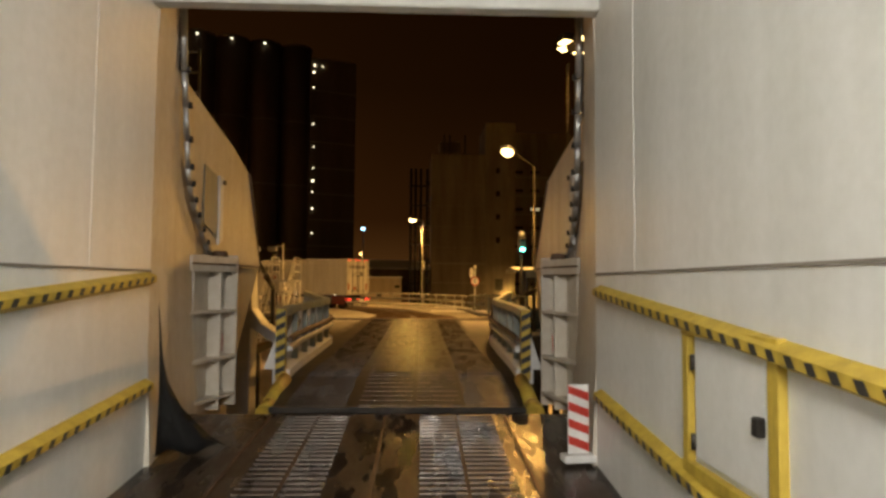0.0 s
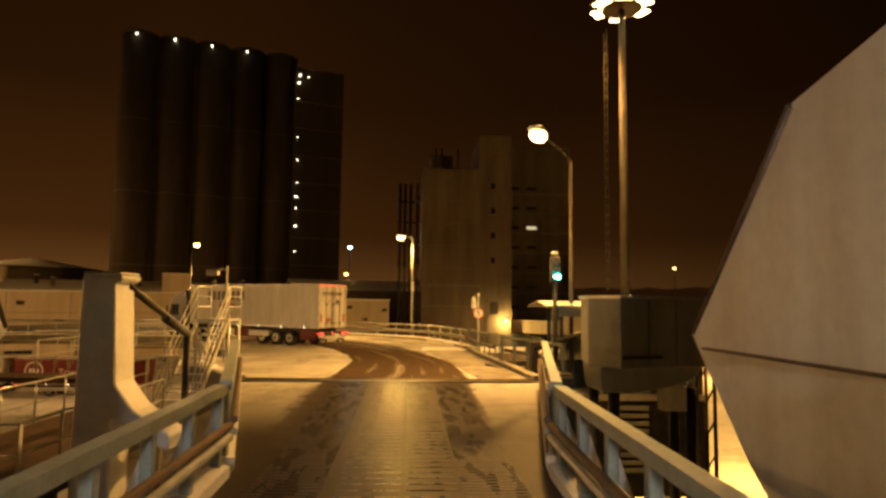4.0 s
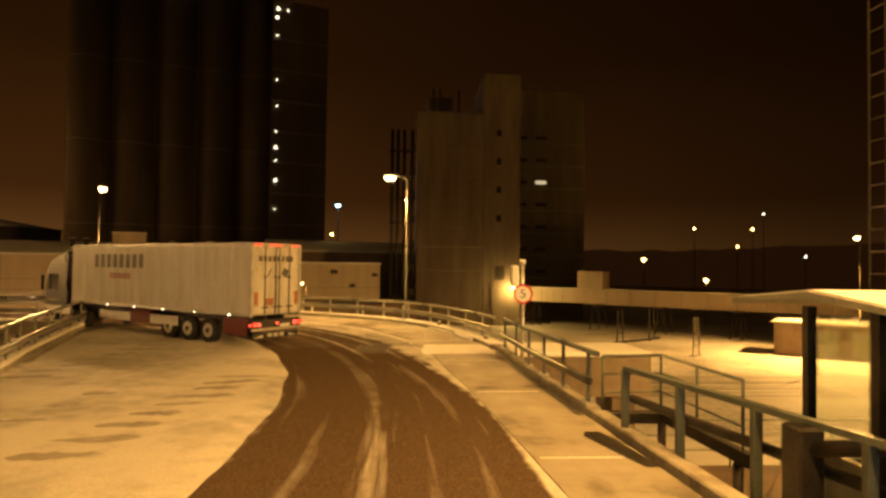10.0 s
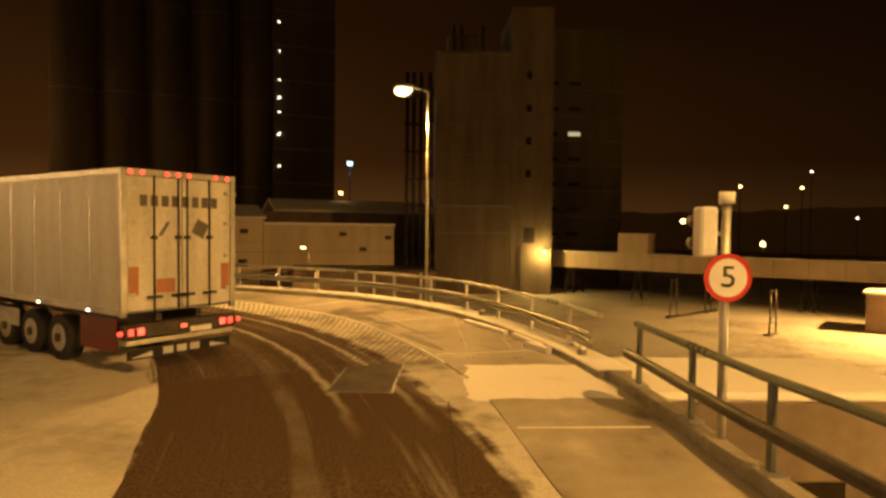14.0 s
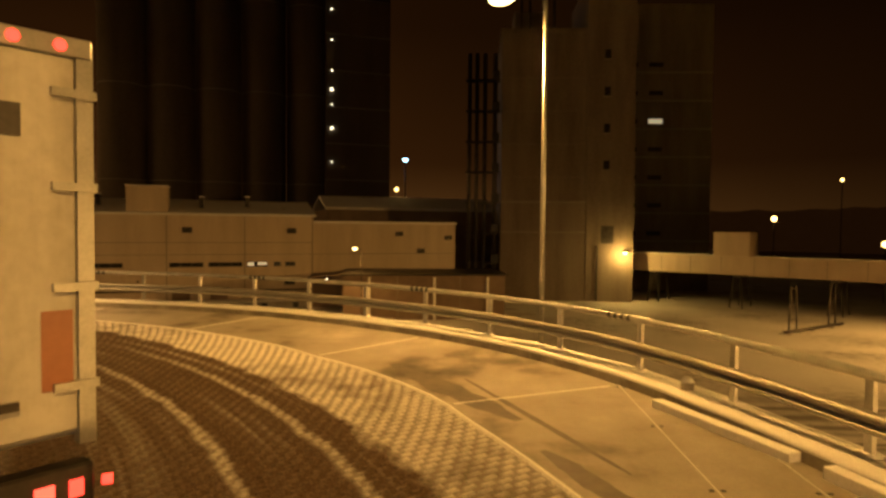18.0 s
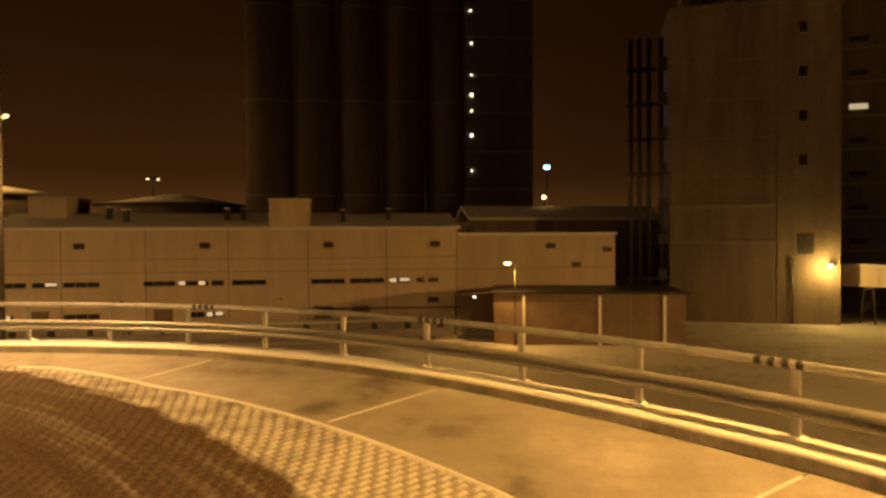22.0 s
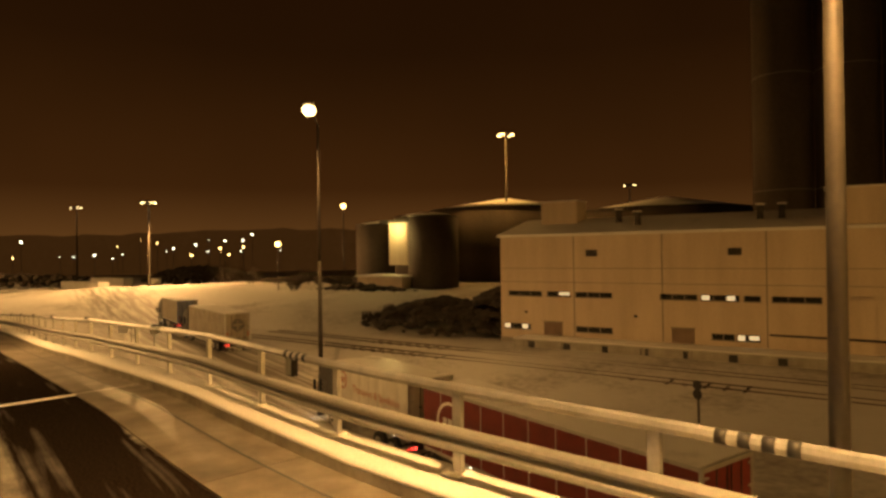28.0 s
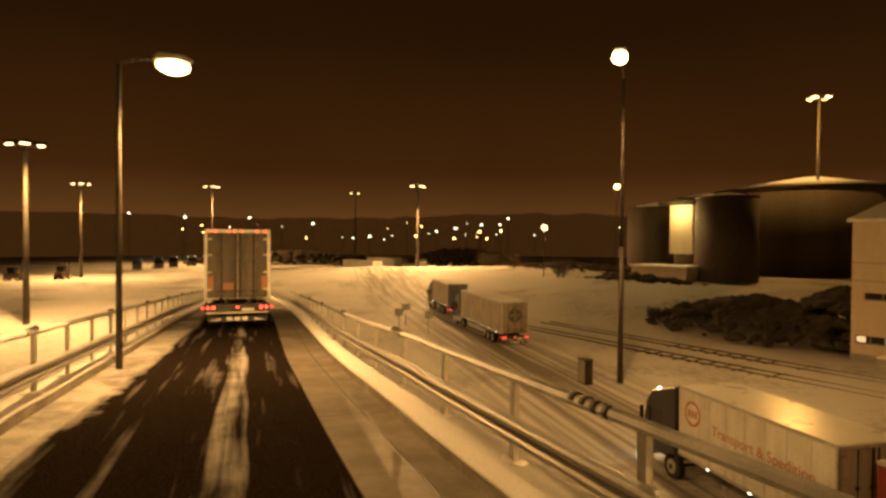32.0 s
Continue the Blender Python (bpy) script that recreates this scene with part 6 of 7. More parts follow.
wing = thing("mill_wing", (BR.x, BR.y, GROUND), BANG, "lower pale wing of the mill building", "building")
part("wall", box(0.05, 19.6, 0.3, 14, -0.5, 10.4), facade_panel, wing)
part("roof", box(-0.1, 19.8, 0.0, 14.2, 10.4, 10.7), roof_snow, wing, "flat roof under snow")
part("panel_joint", box(0.05, 19.6, 0.27, 0.3, 6.4, 6.46), facade_joint, wing)
for s, z in ((11.5, 9.1), (14.6, 6.8), (18.6, 8.6)):
    part("vent_box", box(s - 0.5, s + 0.5, 0.05, 0.3, z - 0.3, z + 0.3, 0.03), dark_steel, wing)
rear_hall = thing("rear_hall", (-23.0, 140.0, GROUND), BANG, "dark long roof behind the mill with lit clerestory", "building")
part("wall", box(0, 28, 0, 12, -0.5, 12.6), brick_red, rear_hall)
part("roof", prism([(-0.5, 12.6), (6, 14.6), (12.5, 12.6), (12.5, 12.9), (6, 14.9), (-0.5, 12.9)], "x", -0.5, 28.5), roof_snow, rear_hall)

# red-brown shed with posts
shed = thing("brown_shed", (-15.2, 113.2, GROUND), 8, "low red-brown panel shed beside the mill", "shed")
part("wall", box(0, 17.5, 0, 8, -0.4, 4.8), brick_red, shed)
part("roof", box(-0.3, 17.8, -0.3, 8.2, 4.8, 5.0), dark_steel, shed)
for x in (2.8, 9.8, 15.6):
    part("white_post", box(x - 0.12, x + 0.12, -0.22, -0.02, 0, 4.6), white_paint, shed)
for x in (5.8, 12.6):
    part("panel_joint", box(x - 0.04, x + 0.04, -0.02, 0, 0, 4.7), facade_joint, shed)
part("door_recess", box(-0.04, 0.0, 1.0, 3.4, 0, 3.0), dark_steel, shed)
lean = thing("lean_to", (-20.3, 118.0, GROUND), 8, "dark open lean-to with a small lamp", "shed")
part("roof", prism([(0, 4.0), (5.0, 4.4), (5.0, 4.6), (0, 4.2)], "y", 0, 6), brick_red, lean)
for x in (0.2, 4.7):
    part("post", rod((x, 0.2, 0), (x, 0.2, 4.1), 0.1, n=8), dark_steel, lean)
part("back_wall", box(0, 5, 5.7, 5.9, -0.3, 4.2), brick_red, lean)
part("lamp", rod((2.2, 0.1, 3.9), (2.2, 0.1, 4.0), 0.12, n=8), bead_glow, lean, "small lit lamp")

# ---- tower ----
tower = thing("grain_tower", (2.4, 134.0, GROUND), 0, "tall stained concrete grain elevator tower", "tower")
part("wall", box(0, 11.6, 0, 15, -0.5, 36.6), tower_concrete, tower)
part("stair_core", box(11.65, 18.1, -0.05, 15, -0.5, 44.2), tower_concrete, tower, "taller stair core of bare concrete")
part("parapet", box(-0.15, 11.6, -0.15, 15, 36.6, 37.2), tower_concrete, tower)
part("ledge", box(-0.05, 11.6, -0.18, 0, 13.5, 13.75), facade_joint, tower)
part("ledge", box(-0.05, 11.6, -0.12, 0, 9.4, 9.55), facade_joint, tower)
for z in (18.7, 23.7, 28.7, 33.7):
    w = part("window", box(13.9, 14.7, -0.12, 0.0, z - 0.6, z + 0.6), dark_glass, tower, "small dark stair window")
    part("window_sill", box(13.8, 14.8, -0.2, 0.0, z - 0.72, z - 0.61), facade_joint, w)
part("door_recess", box(13.7, 15.4, -0.10, 0.0, 8.0, 10.4), dark_steel, tower, "dark doorway high in the wall")
part("downpipe", rod((13.2, -0.2, 0), (13.2, -0.2, 7.6), 0.08, n=8), dark_steel, tower)
for z in (17, 21.5, 26, 30.5):
    part("shutter_mark", box(0.6, 11.2, -0.03, 0.0, z, z + 0.05), facade_joint, tower)
ph = thing("roof_plant", (4.2, 138.0, GROUND + 36.6), 0, "small dark plant housing with pipes on the tower roof", "roof unit")
part("body", box(0, 4.5, 0, 5, 0, 4.2, 0.05), tower_concrete, ph)
for x in (1.0, 2.2, 5.6):
    part("pipe", rod((x, -0.5, 0), (x, -0.5, 5.6), 0.16, n=8), dark_steel, ph)
stack = thing("service_riser", (0.9, 134.2, GROUND), 0, "dark riser of pipes and small platforms up the tower's side", "riser")
for x in (-2.9, -1.9, -0.8, 0.6):
    part("riser_pipe", rod((x, 0.4, -0.3), (x, 0.4, 34), 0.30, n=10), dark_steel, stack)
for z in np.arange(5, 34, 4.2):
    part("platform", box(-3.4, 1.3, -0.5, 1.2, z, z + 0.15), dark_steel, stack)
    part("junction_box", box(0.2, 1.2, -0.6, 0.0, z + 0.2, z + 1.3, 0.05), black_paint, stack)
wlamp = thing("wall_lamp", (19.7, 133.85, -0.6), 0, "small bright lamp on the tower's corner", "lamp")
part("bracket", rod((0, 0.15, 0.2), (-0.35, -0.5, 0.25), 0.04, n=6), dark_steel, wlamp)
part("lamp_glass", moved(rod((0, 0, -0.14), (0, 0, 0.14), 0.20, n=12), pose(-0.4, -0.6, 0.1)), sodium_glow, wlamp)
block = thing("rear_tower", (20.6, 150.0, GROUND), 0, "dark concrete tower block behind the elevator", "tower")
part("wall", box(0, 16, 0, 14, -0.5, 46), tower_concrete, block)
for i, z in enumerate((8, 12.5, 17, 21.5, 26, 30.5, 35)):
    part("ledge", box(0, 16, -0.2, 0, z, z + 0.25), facade_joint, block)
    for x in (2.0, 6.0):
        part("window", box(x, x + 2.2, -0.08, 0, z + 1.0, z + 1.7), window_glow if (i, x) == (4, 6.0) else dark_glass, block)
part("stair_balcony", box(0, 3.0, -1.6, 0, 12.5, 12.7), dark_steel, block)

# ---- conveyor gallery over the quay ----
gal = thing("conveyor_gallery", (20.4, 141.0, GROUND), -40, "long enclosed conveyor gallery on steel trestles", "gallery")
part("gallery_box", box(0, 95, -1.6, 1.6, 4.2, 6.6, 0.05), facade_panel, gal)
part("roof", box(-0.2, 95.2, -1.8, 1.8, 6.6, 6.75), roof_snow, gal)
for x in np.arange(6, 95, 11.0):
    tr = part("trestle", box(x - 0.5, x + 0.5, -1.5, 1.5, 3.9, 4.2), dark_steel, gal)
    for dx in (-0.45, 0.45):
        for y in (-1.4, 1.4):
            part("leg", rod((x + dx * 1.8, y * 1.3, -0.3), (x + dx, y, 4.0), 0.10, n=6), dark_steel, tr)
    part("brace", rod((x - 0.8, -1.8, 0.4), (x + 0.5, -1.4, 3.8), 0.05, n=5), dark_steel, tr)
for x in np.arange(3, 95, 4.0):
    part("panel_joint", box(x, x + 0.06, -1.63, -1.6, 4.25, 6.55), facade_joint, gal)
gbox = thing("transfer_house", (32.0, 128.5, GROUND + 6.7), -40, "small housing on the gallery roof", "housing")
part("body", box(-2.2, 2.2, -1.6, 1.6, 0, 3.0, 0.05), facade_panel, gbox)
store = thing("quay_store", (47.0, 101.0, GROUND), -40, "long low dark store under the gallery", "shed")
part("wall", box(0, 42, -2.5, 2.5, -0.4, 4.0), brick_red, store)
part("roof", box(-0.3, 42.3, -2.8, 2.8, 4.0, 4.2), roof_snow, store)
for x in np.arange(3, 42, 5.0):
    part("gate_panel", box(x, x + 3.6, -2.56, -2.5, 0, 3.3), machine_paint, store)
# braced pipe trestles standing in the snow
for x, y, a in ((30.0, 109.8, 36), (36.3, 114.4, 36), (34.8, 97.4, 36), (40.9, 85.0, 36)):
    fr = thing("pipe_trestle", (x, y, GROUND), a, "tall thin steel pipe trestle standing in the snow", "trestle", "pipe trestles")
    for px in (-0.5, 0.5):
        part("leg", rod((px * 1.5, 0, -0.2), (px, 0, 4.6), 0.09, n=6), dark_steel, fr)
        part("foot", box(px * 1.5 - 0.3, px * 1.5 + 0.3, -0.4, 0.4, -0.1, 0.18, 0.03), concrete, fr)
    for z in (1.3, 2.7, 4.3):
        part("rung", rod((-0.62, 0, z), (0.62, 0, z), 0.05, n=6), dark_steel, fr)
    part("brace", rod((-0.66, 0, 1.3), (0.56, 0, 2.7), 0.04, n=6), dark_steel, fr)
low = thing("ground_pipe", (30.0, 109.8, GROUND), 36.1, "dark pipe lying along the trestles on the snow", "pipe")
part("pipe", rod((-2.2, -0.5, 0.25), (9.0, -0.5, 0.25), 0.16, n=8), dark_steel, low)
for x in (-1.5, 2.5, 6.5):
    part("saddle", box(x - 0.15, x + 0.15, -0.75, -0.25, -0.2, 0.15), concrete, low)

# ---- silos ----
SDIR = Vector((math.cos(radians(21)), math.sin(radians(21)), 0))
for i in range(5):
    c = Vector((-65.0, 158.6, 0)) + SDIR * (8.25 * i)
    silo = thing("grain_silo", (c.x, c.y, GROUND), 0, "tall round concrete grain silo lit faintly from below", "silo", "row of grain silos")
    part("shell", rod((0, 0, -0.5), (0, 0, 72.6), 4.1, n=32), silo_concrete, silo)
    part("roof_slab", rod((0, 0, 72.6), (0, 0, 73.1), 4.25, n=32), silo_concrete, silo)
    for z in (18, 35, 52):
        part("pour_joint", rod((0, 0, z), (0, 0, z + 0.15), 4.13, n=32), facade_joint, silo)
    if i < 4:
        part("roof_lamp", moved(rod((0, 0, 0), (0, 0, 0.35), 0.18, n=10), pose(0.8, -4.35, 71.7)), bead_glow, silo, "small lit lamp at the silo's top")
head_house = thing("silo_head_house", (-29.3, 167.6, GROUND), 21, "dark slab tower with a column of small lamps", "tower")
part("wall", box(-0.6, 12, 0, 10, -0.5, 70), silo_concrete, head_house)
for z, x, big in ((67.9, 0.5, 1), (65.9, 0.3, 1), (67.8, 2.7, 0), (61.7, 0.3, 0), (51.7, 0.4, 0), (45.8, 0.5, 0), (40.0, 0.5, 0), (36.4, 0.5, 1), (29.0, 0.5, 1), (33.5, 0.5, 0), (22.5, 0.5, 0)):
    part("stair_lamp", moved(rod((0, -0.35, 0), (0, -0.05, 0), 0.24 if big else 0.13, n=10), pose(x, 0, z)), bead_glow, head_house, "small lit stair lamp")
for z in np.arange(12, 68, 7.0):
    part("ledge", box(-0.6, 12, -0.12, 0, z, z + 0.2), facade_joint, head_house)

# white floodlight on a mast behind the mill
fl = thing("flood_mast", (-18.6, 206.0, GROUND), 0, "slim mast with a cold white floodlight", "lamp mast")
part("pole", rod((0, 0, -0.3), (0, 0, 27.5), 0.22, 0.14, 10), galv, fl)
part("flood_head", box(-0.7, 0.7, -0.5, 0.2, 26.6, 27.4, 0.05), galv, fl)
part("flood_glass", box(-0.62, 0.62, -0.56, -0.51, 26.62, 27.38), white_glow, fl)

# ---- tanks beyond the tracks ----
def tank(x, y, r, h, label, material=silo_concrete):
    t = thing("storage_tank", (x, y, GROUND), 0, label, "storage tank", "storage tanks")
    part("shell", rod((0, 0, -0.5), (0, 0, h), r, n=36), material, t)
    part("roof", rod((0, 0, h), (0, 0, h + r * 0.16), r * 1.01, r * 0.1, 36), roof_snow, t)
    part("rim", rod((0, 0, h - 0.2), (0, 0, h + 0.05), r * 1.02, n=36), dark_steel, t)
    return t


tank(-128.0, 158.0, 17.0, 19.0, "wide dark storage tank with a snowy dome")
tank(-95.0, 172.0, 16.0, 17.5, "wide dark storage tank with a snowy dome")
tank(-119.0, 129.0, 5.2, 16.5, "narrow pale storage silo")
tank(-108.5, 124.5, 4.4, 16.0, "narrow pale storage silo lit by a wall lamp")
tank(-131.0, 127.0, 5.2, 15.5, "narrow pale storage silo")
tank_house = thing("loading_house", (-113.5, 121.0, GROUND), 20, "bright yellow-lit loading bay between the silos", "loading bay")
part("tower_frame", box(-2.0, 2.0, -1.0, 1.0, 7.5, 15.0), facade_panel, tank_house)
part("canopy", box(-3.2, 3.2, -2.2, 1.2, 15.0, 15.5), dark_steel, tank_house)
part("hut", box(-6, 4, -5, 1, -0.4, 5.5), facade_panel, tank_house)
part("hut_roof", box(-6.3, 4.3, -5.3, 1.3, 5.5, 5.8), roof_snow, tank_house)
point("lamp_light_loading", (-112.5, 118.2, 7.0), 900, (1.0, 0.72, 0.22))

# ---- street lamps ----
mast_paint = mottled("weathered_mast_paint", (0.035, 0.029, 0.022), (0.07, 0.06, 0.046), 0.6, 0.2, scale=1.5)
def street_lamp(at, head, height, label, base_z=GROUND, r=0.09, bulb=None, group="sodium street lamps", big=1.0, paint=None):
    """A tapered pole with a curved arm; head is the lamp's place in the world."""
    lamp = thing("street_lamp", (at[0], at[1], base_z), 0, label, "street lamp", group)
    paint = paint or mast_paint
    top = height - base_z
    hx, hy = head[0] - at[0], head[1] - at[1]
    part("pole", rod((0, 0, -0.3), (0, 0, top * 0.45), r * 1.3, r * 1.1, 12), paint, lamp)
    part("upper_pole", rod((0, 0, top * 0.45), (0, 0, top), r * 0.9, r * 0.6, 12), paint, lamp)
    arm = bmesh.new()
    pts = [Vector((hx * t, hy * t, top + 0.25 * math.sin(t * 1.6))) for t in (0, 0.2, 0.4, 0.6, 0.8, 1.0)]
    for a, b in zip(pts, pts[1:]):
        bm_rod(arm, a, b, r * 0.45, n=8)
    part("arm", arm, paint, lamp)
    ang = math.degrees(math.atan2(hy, hx))
    z = pts[-1].z
    shell = prism([(-0.10, 0.02), (0.62, 0.05), (0.66, 0.12), (0.45, 0.20), (-0.05, 0.16)], "y", -0.16, 0.16, 0.03)
    part("lamp_head", moved(shell, pose(hx, hy, z - 0.05, 0, 0, ang) @ Matrix.Diagonal((big, big, big, 1))), galv, lamp)
    lens = bmesh.new()
    bmesh.ops.create_uvsphere(lens, u_segments=16, v_segments=8, radius=1.0)
    for f in lens.faces:
        f.smooth = True
    moved(lens, pose(hx, hy, z - 0.06 * big, 0, 0, ang) @ Matrix.Translation((0.30 * big, 0, 0)) @ Matrix.Diagonal((0.32 * big, 0.20 * big, 0.17 * big, 1)))
    part("lamp_lens", lens, bulb or sodium_glow, lamp, "glowing sodium lamp glass")
    return lamp


street_lamp((5.64, 30.8), (4.15, 28.5), 8.0, "grey street lamp with a glowing sodium head beside the link ramp", big=1.25)
street_lamp((0.25, 62.2), (-0.45, 62.6), 8.3, "grey street lamp with a glowing sodium head outside the bend", r=0.075, big=1.2, paint=galv)
street_lamp((-19.75, 67.2), (-19.0, 65.9), 7.6, "grey street lamp with a glowing sodium head at the ramp's top", r=0.085, big=1.2)
street_lamp((-43.6, 58.5), (-44.0, 59.25), 6.5, "grey street lamp with a glowing sodium head beside the ramp", big=1.3)
street_lamp((-65.7, 83.8), (-62.3, 81.7), 13.2, "dark lamp mast with a dazzling sodium head over the yard", r=0.15, big=2.4)
# post added to carry the lower quay fill, unseen from the roadway
street_lamp((23.4, 40.4), (22.9, 40.8), 1.7, "added lamp post, out of view, for the lower quay's fill light", r=0.06, big=0.9)
street_lamp((53.6, 95.4), (52.6, 94.4), 6.8, "street lamp on the lower quay with a bright sodium head", big=1.6)
street_lamp((-13.1, 112.5), (-13.5, 112.3), 0.3, "small lamp post at the shed's corner", r=0.06, big=0.9)


def flood_mast(at, height, heads, label, r=0.35, base_z=GROUND, big=1.0):
    """A tall mast with a ring of floodlights."""
    m = thing("flood_mast", (at[0], at[1], base_z), 0, label, "lamp mast", "tall lamp masts")
    h = height - base_z
    part("mast", rod((0, 0, -0.3), (0, 0, h), r, r * 0.55, 14), mast_paint, m)
    part("crown", rod((0, 0, h - 0.5), (0, 0, h), 0.8 * big, n=16), dark_steel, m)
    for i in range(heads):
        a = i * 360 / heads + 20
        hd = part("flood_head", moved(box(0.55 * big, 1.25 * big, -0.35 * big, 0.35 * big, h - 0.35, h + 0.05, 0.03), pose(0, 0, 0, 0, 0, a)), dark_steel, m)
        part("flood_glass", moved(box(0.6 * big, 1.2 * big, -0.3 * big, 0.3 * big, h - 0.42, h - 0.36), pose(0, 0, 0, 0, 0, a)), sodium_glow, hd)
    return m


near_mast = flood_mast((9.25, 35.6), 16.5, 6, "tall grey mast crowned with sodium floodlights beside the booth", r=0.24, big=1.1)
for z in np.arange(0.0, 22.0, 0.4):
    part("rung", rod((-0.75, -0.2, z), (-0.75, 0.2, z), 0.015, n=5), dark_steel, near_mast)
for y in (-0.2, 0.2):
    part("ladder_stile", rod((-0.75, y, 0), (-0.75, y, 22.2), 0.02, n=5), dark_steel, near_mast)
flood_mast((-120.7, 152.3), 28.0, 4, "tall mast with sodium floodlights behind the mill", big=1.6)
flood_mast((-156.8, 240.0), 24.8, 2, "far mast with a pair of floodlights", big=1.8)
flood_mast((-168.5, 89.5), 14.6, 4, "yard mast with a cluster of sodium floodlights", big=1.5)
# this mast is added only to carry the far left fill
flood_mast((-188.0, 14.0), 14.8, 4, "yard mast with a cluster of sodium floodlights", big=1.6)
flood_mast((-258.0, 34.0), 20.0, 4, "yard mast with a cluster of sodium floodlights", big=2.2)
flood_mast((-104.0, 34.0), 12.6, 4, "yard mast with a cluster of sodium floodlights", big=1.5)
flood_mast((-330.0, 90.0), 24.0, 3, "far yard mast with floodlights", big=2.2)


def small_lamp(x, y, z, r, label, glass):
    """A far lamp: a thin post with a round glass."""
    lamp = thing("distant_lamp", (x, y, min(z - 1.0, GROUND + 1.0)), 0, label, "lamp", "distant lamps")
    base = min(z - 1.0, GROUND + 1.0)
    part("post", rod((0, 0, -1.0), (0, 0, z - base), 0.09, n=6), dark_steel, lamp)
    ball = bmesh.new()
    bmesh.ops.create_icosphere(ball, subdivisions=2, radius=r)
    part("glass", moved(ball, Matrix.Translation((0, 0, z - base))), glass, lamp)


DIST = [(60.8, 180.0, 5.2, 0.55), (55.0, 135.7, 1.0, 0.4), (-124.6, 102.4, 4.3, 0.45), (-119.0, 112.4, 10.9, 0.45), (72.0, 176.0, 13.0, 0.3), (95.0, 190.0, 14.0, 0.35), (88.0, 185.0, 9.0, 0.3), (-14.0, 150.0, 9.0, 0.3),
        (-196.0, 105.0, 2.5, 0.3), (-215.0, 118.0, 4.5, 0.35), (-230.0, 130.0, 5.0, 0.4), (-205.0, 96.0, 3.0, 0.3), (-240.0, 128.0, 2.5, 0.35)]
for x, y, z, r in DIST:
    small_lamp(x, y, z, r, "small warm lamp far across the harbour", sodium_soft)
DIST2 = [(-262.0, 140.0, 8.0, 0.4), (-281.0, 150.0, 11.0, 0.4), (-250.0, 112.0, 5.0, 0.35), (-301.0, 132.0, 7.0, 0.45), (-320.0, 150.0, 9.0, 0.45), (-330.0, 70.0, 9.0, 0.5), (-351.0, 40.0, 12.0, 0.5), (-290.0, 20.0, 10.0, 0.4), (-310.0, -5.0, 12.0, 0.4), (110.0, 210.0, 20.0, 0.3), (120.0, 205.0, 7.0, 0.3), (-270.0, 90.0, 3.0, 0.4)]
for x, y, z, r in DIST2:
    small_lamp(x, y, z, r, "tiny pale lamp far across the yard", bead_glow)

# the town's lights, low on the far slope
rng_l = random.Random(17)
for i in range(26):
    a, d = radians(rng_l.uniform(148, 196)), rng_l.uniform(230, 318)
    x, y = -40 + d * math.cos(a), 80 + d * math.sin(a)
    small_lamp(x, y, rng_l.uniform(1.0, 8.0) + 0.03 * (d - 230), rng_l.uniform(0.14, 0.30), "tiny lamp on the far slope", (sodium_soft, bead_glow, bead_glow)[i % 3])

# ---- trucks ----
def wheel(parent, x, y, r=0.5, w=0.30):
    """A tyre with rim and hub; x is its middle."""
    side = 1 if x > 0 else -1
    t = part("wheel", rod((x - w / 2, y, r), (x + w / 2, y, r), r, n=20), tyre_rubber, parent)
    part("rim", rod((x + side * (w / 2 - 0.02), y, r), (x + side * (w / 2 + 0.015), y, r), r * 0.58, n=14), galv, t)
    part("hub", rod((x + side * (w / 2), y, r), (x + side * (w / 2 + 0.06), y, r), r * 0.2, n=10), dark_steel, t)
    return t


def cab(parent, y0, paint, lit=True):
    """A forward-control truck cab that ends at y0 + 2.3."""
    body = part("cab_body", prism([(y0, 0.75), (y0 + 2.25, 0.75), (y0 + 2.32, 1.7), (y0 + 2.1, 2.75), (y0 + 1.7, 3.25), (y0 + 0.1, 3.75), (y0, 3.6)], "x", -1.23, 1.23, 0.05), paint, parent)
    part("windscreen", prism([(y0 + 2.33, 1.78), (y0 + 2.345, 1.78), (y0 + 2.14, 2.70), (y0 + 2.125, 2.70)], "x", -1.08, 1.08), dark_glass, body)
    part("bumper", box(-1.25, 1.25, y0 + 2.05, y0 + 2.4, 0.35, 0.85, 0.05), paint, body)
    for s in (-1, 1):
        part("side_window", box(s * 1.235 - 0.01, s * 1.235 + 0.01, y0 + 0.9, y0 + 1.85, 1.75, 2.55), dark_glass, body)
        part("mirror", box(s * 1.42 - 0.08, s * 1.42 + 0.08, y0 + 2.1, y0 + 2.2, 1.7, 2.5, 0.03), black_paint, body)
        part("head_lamp", box(s * 0.95 - 0.2, s * 0.95 + 0.2, y0 + 2.395, y0 + 2.42, 0.55, 0.75), head_glow if lit else galv, body)
        part("roof_lamp", box(s * 0.9 - 0.06, s * 0.9 + 0.06, y0 + 1.6, y0 + 1.7, 3.28, 3.36), bead_glow, body)
    return body


def sign_bars(parent, x, y0, z, n, size, material, name="lettering_bar"):
    """A word that is only shown as plain bars of its size, on the side face x."""
    for i in range(n):
        s = -1 if x < 0 else 1
        part(name, box(min(x, x + s * 0.004), max(x, x + s * 0.004), y0 + i * size * 0.85, y0 + i * size * 0.85 + size * 0.55, z, z + size), material, parent)


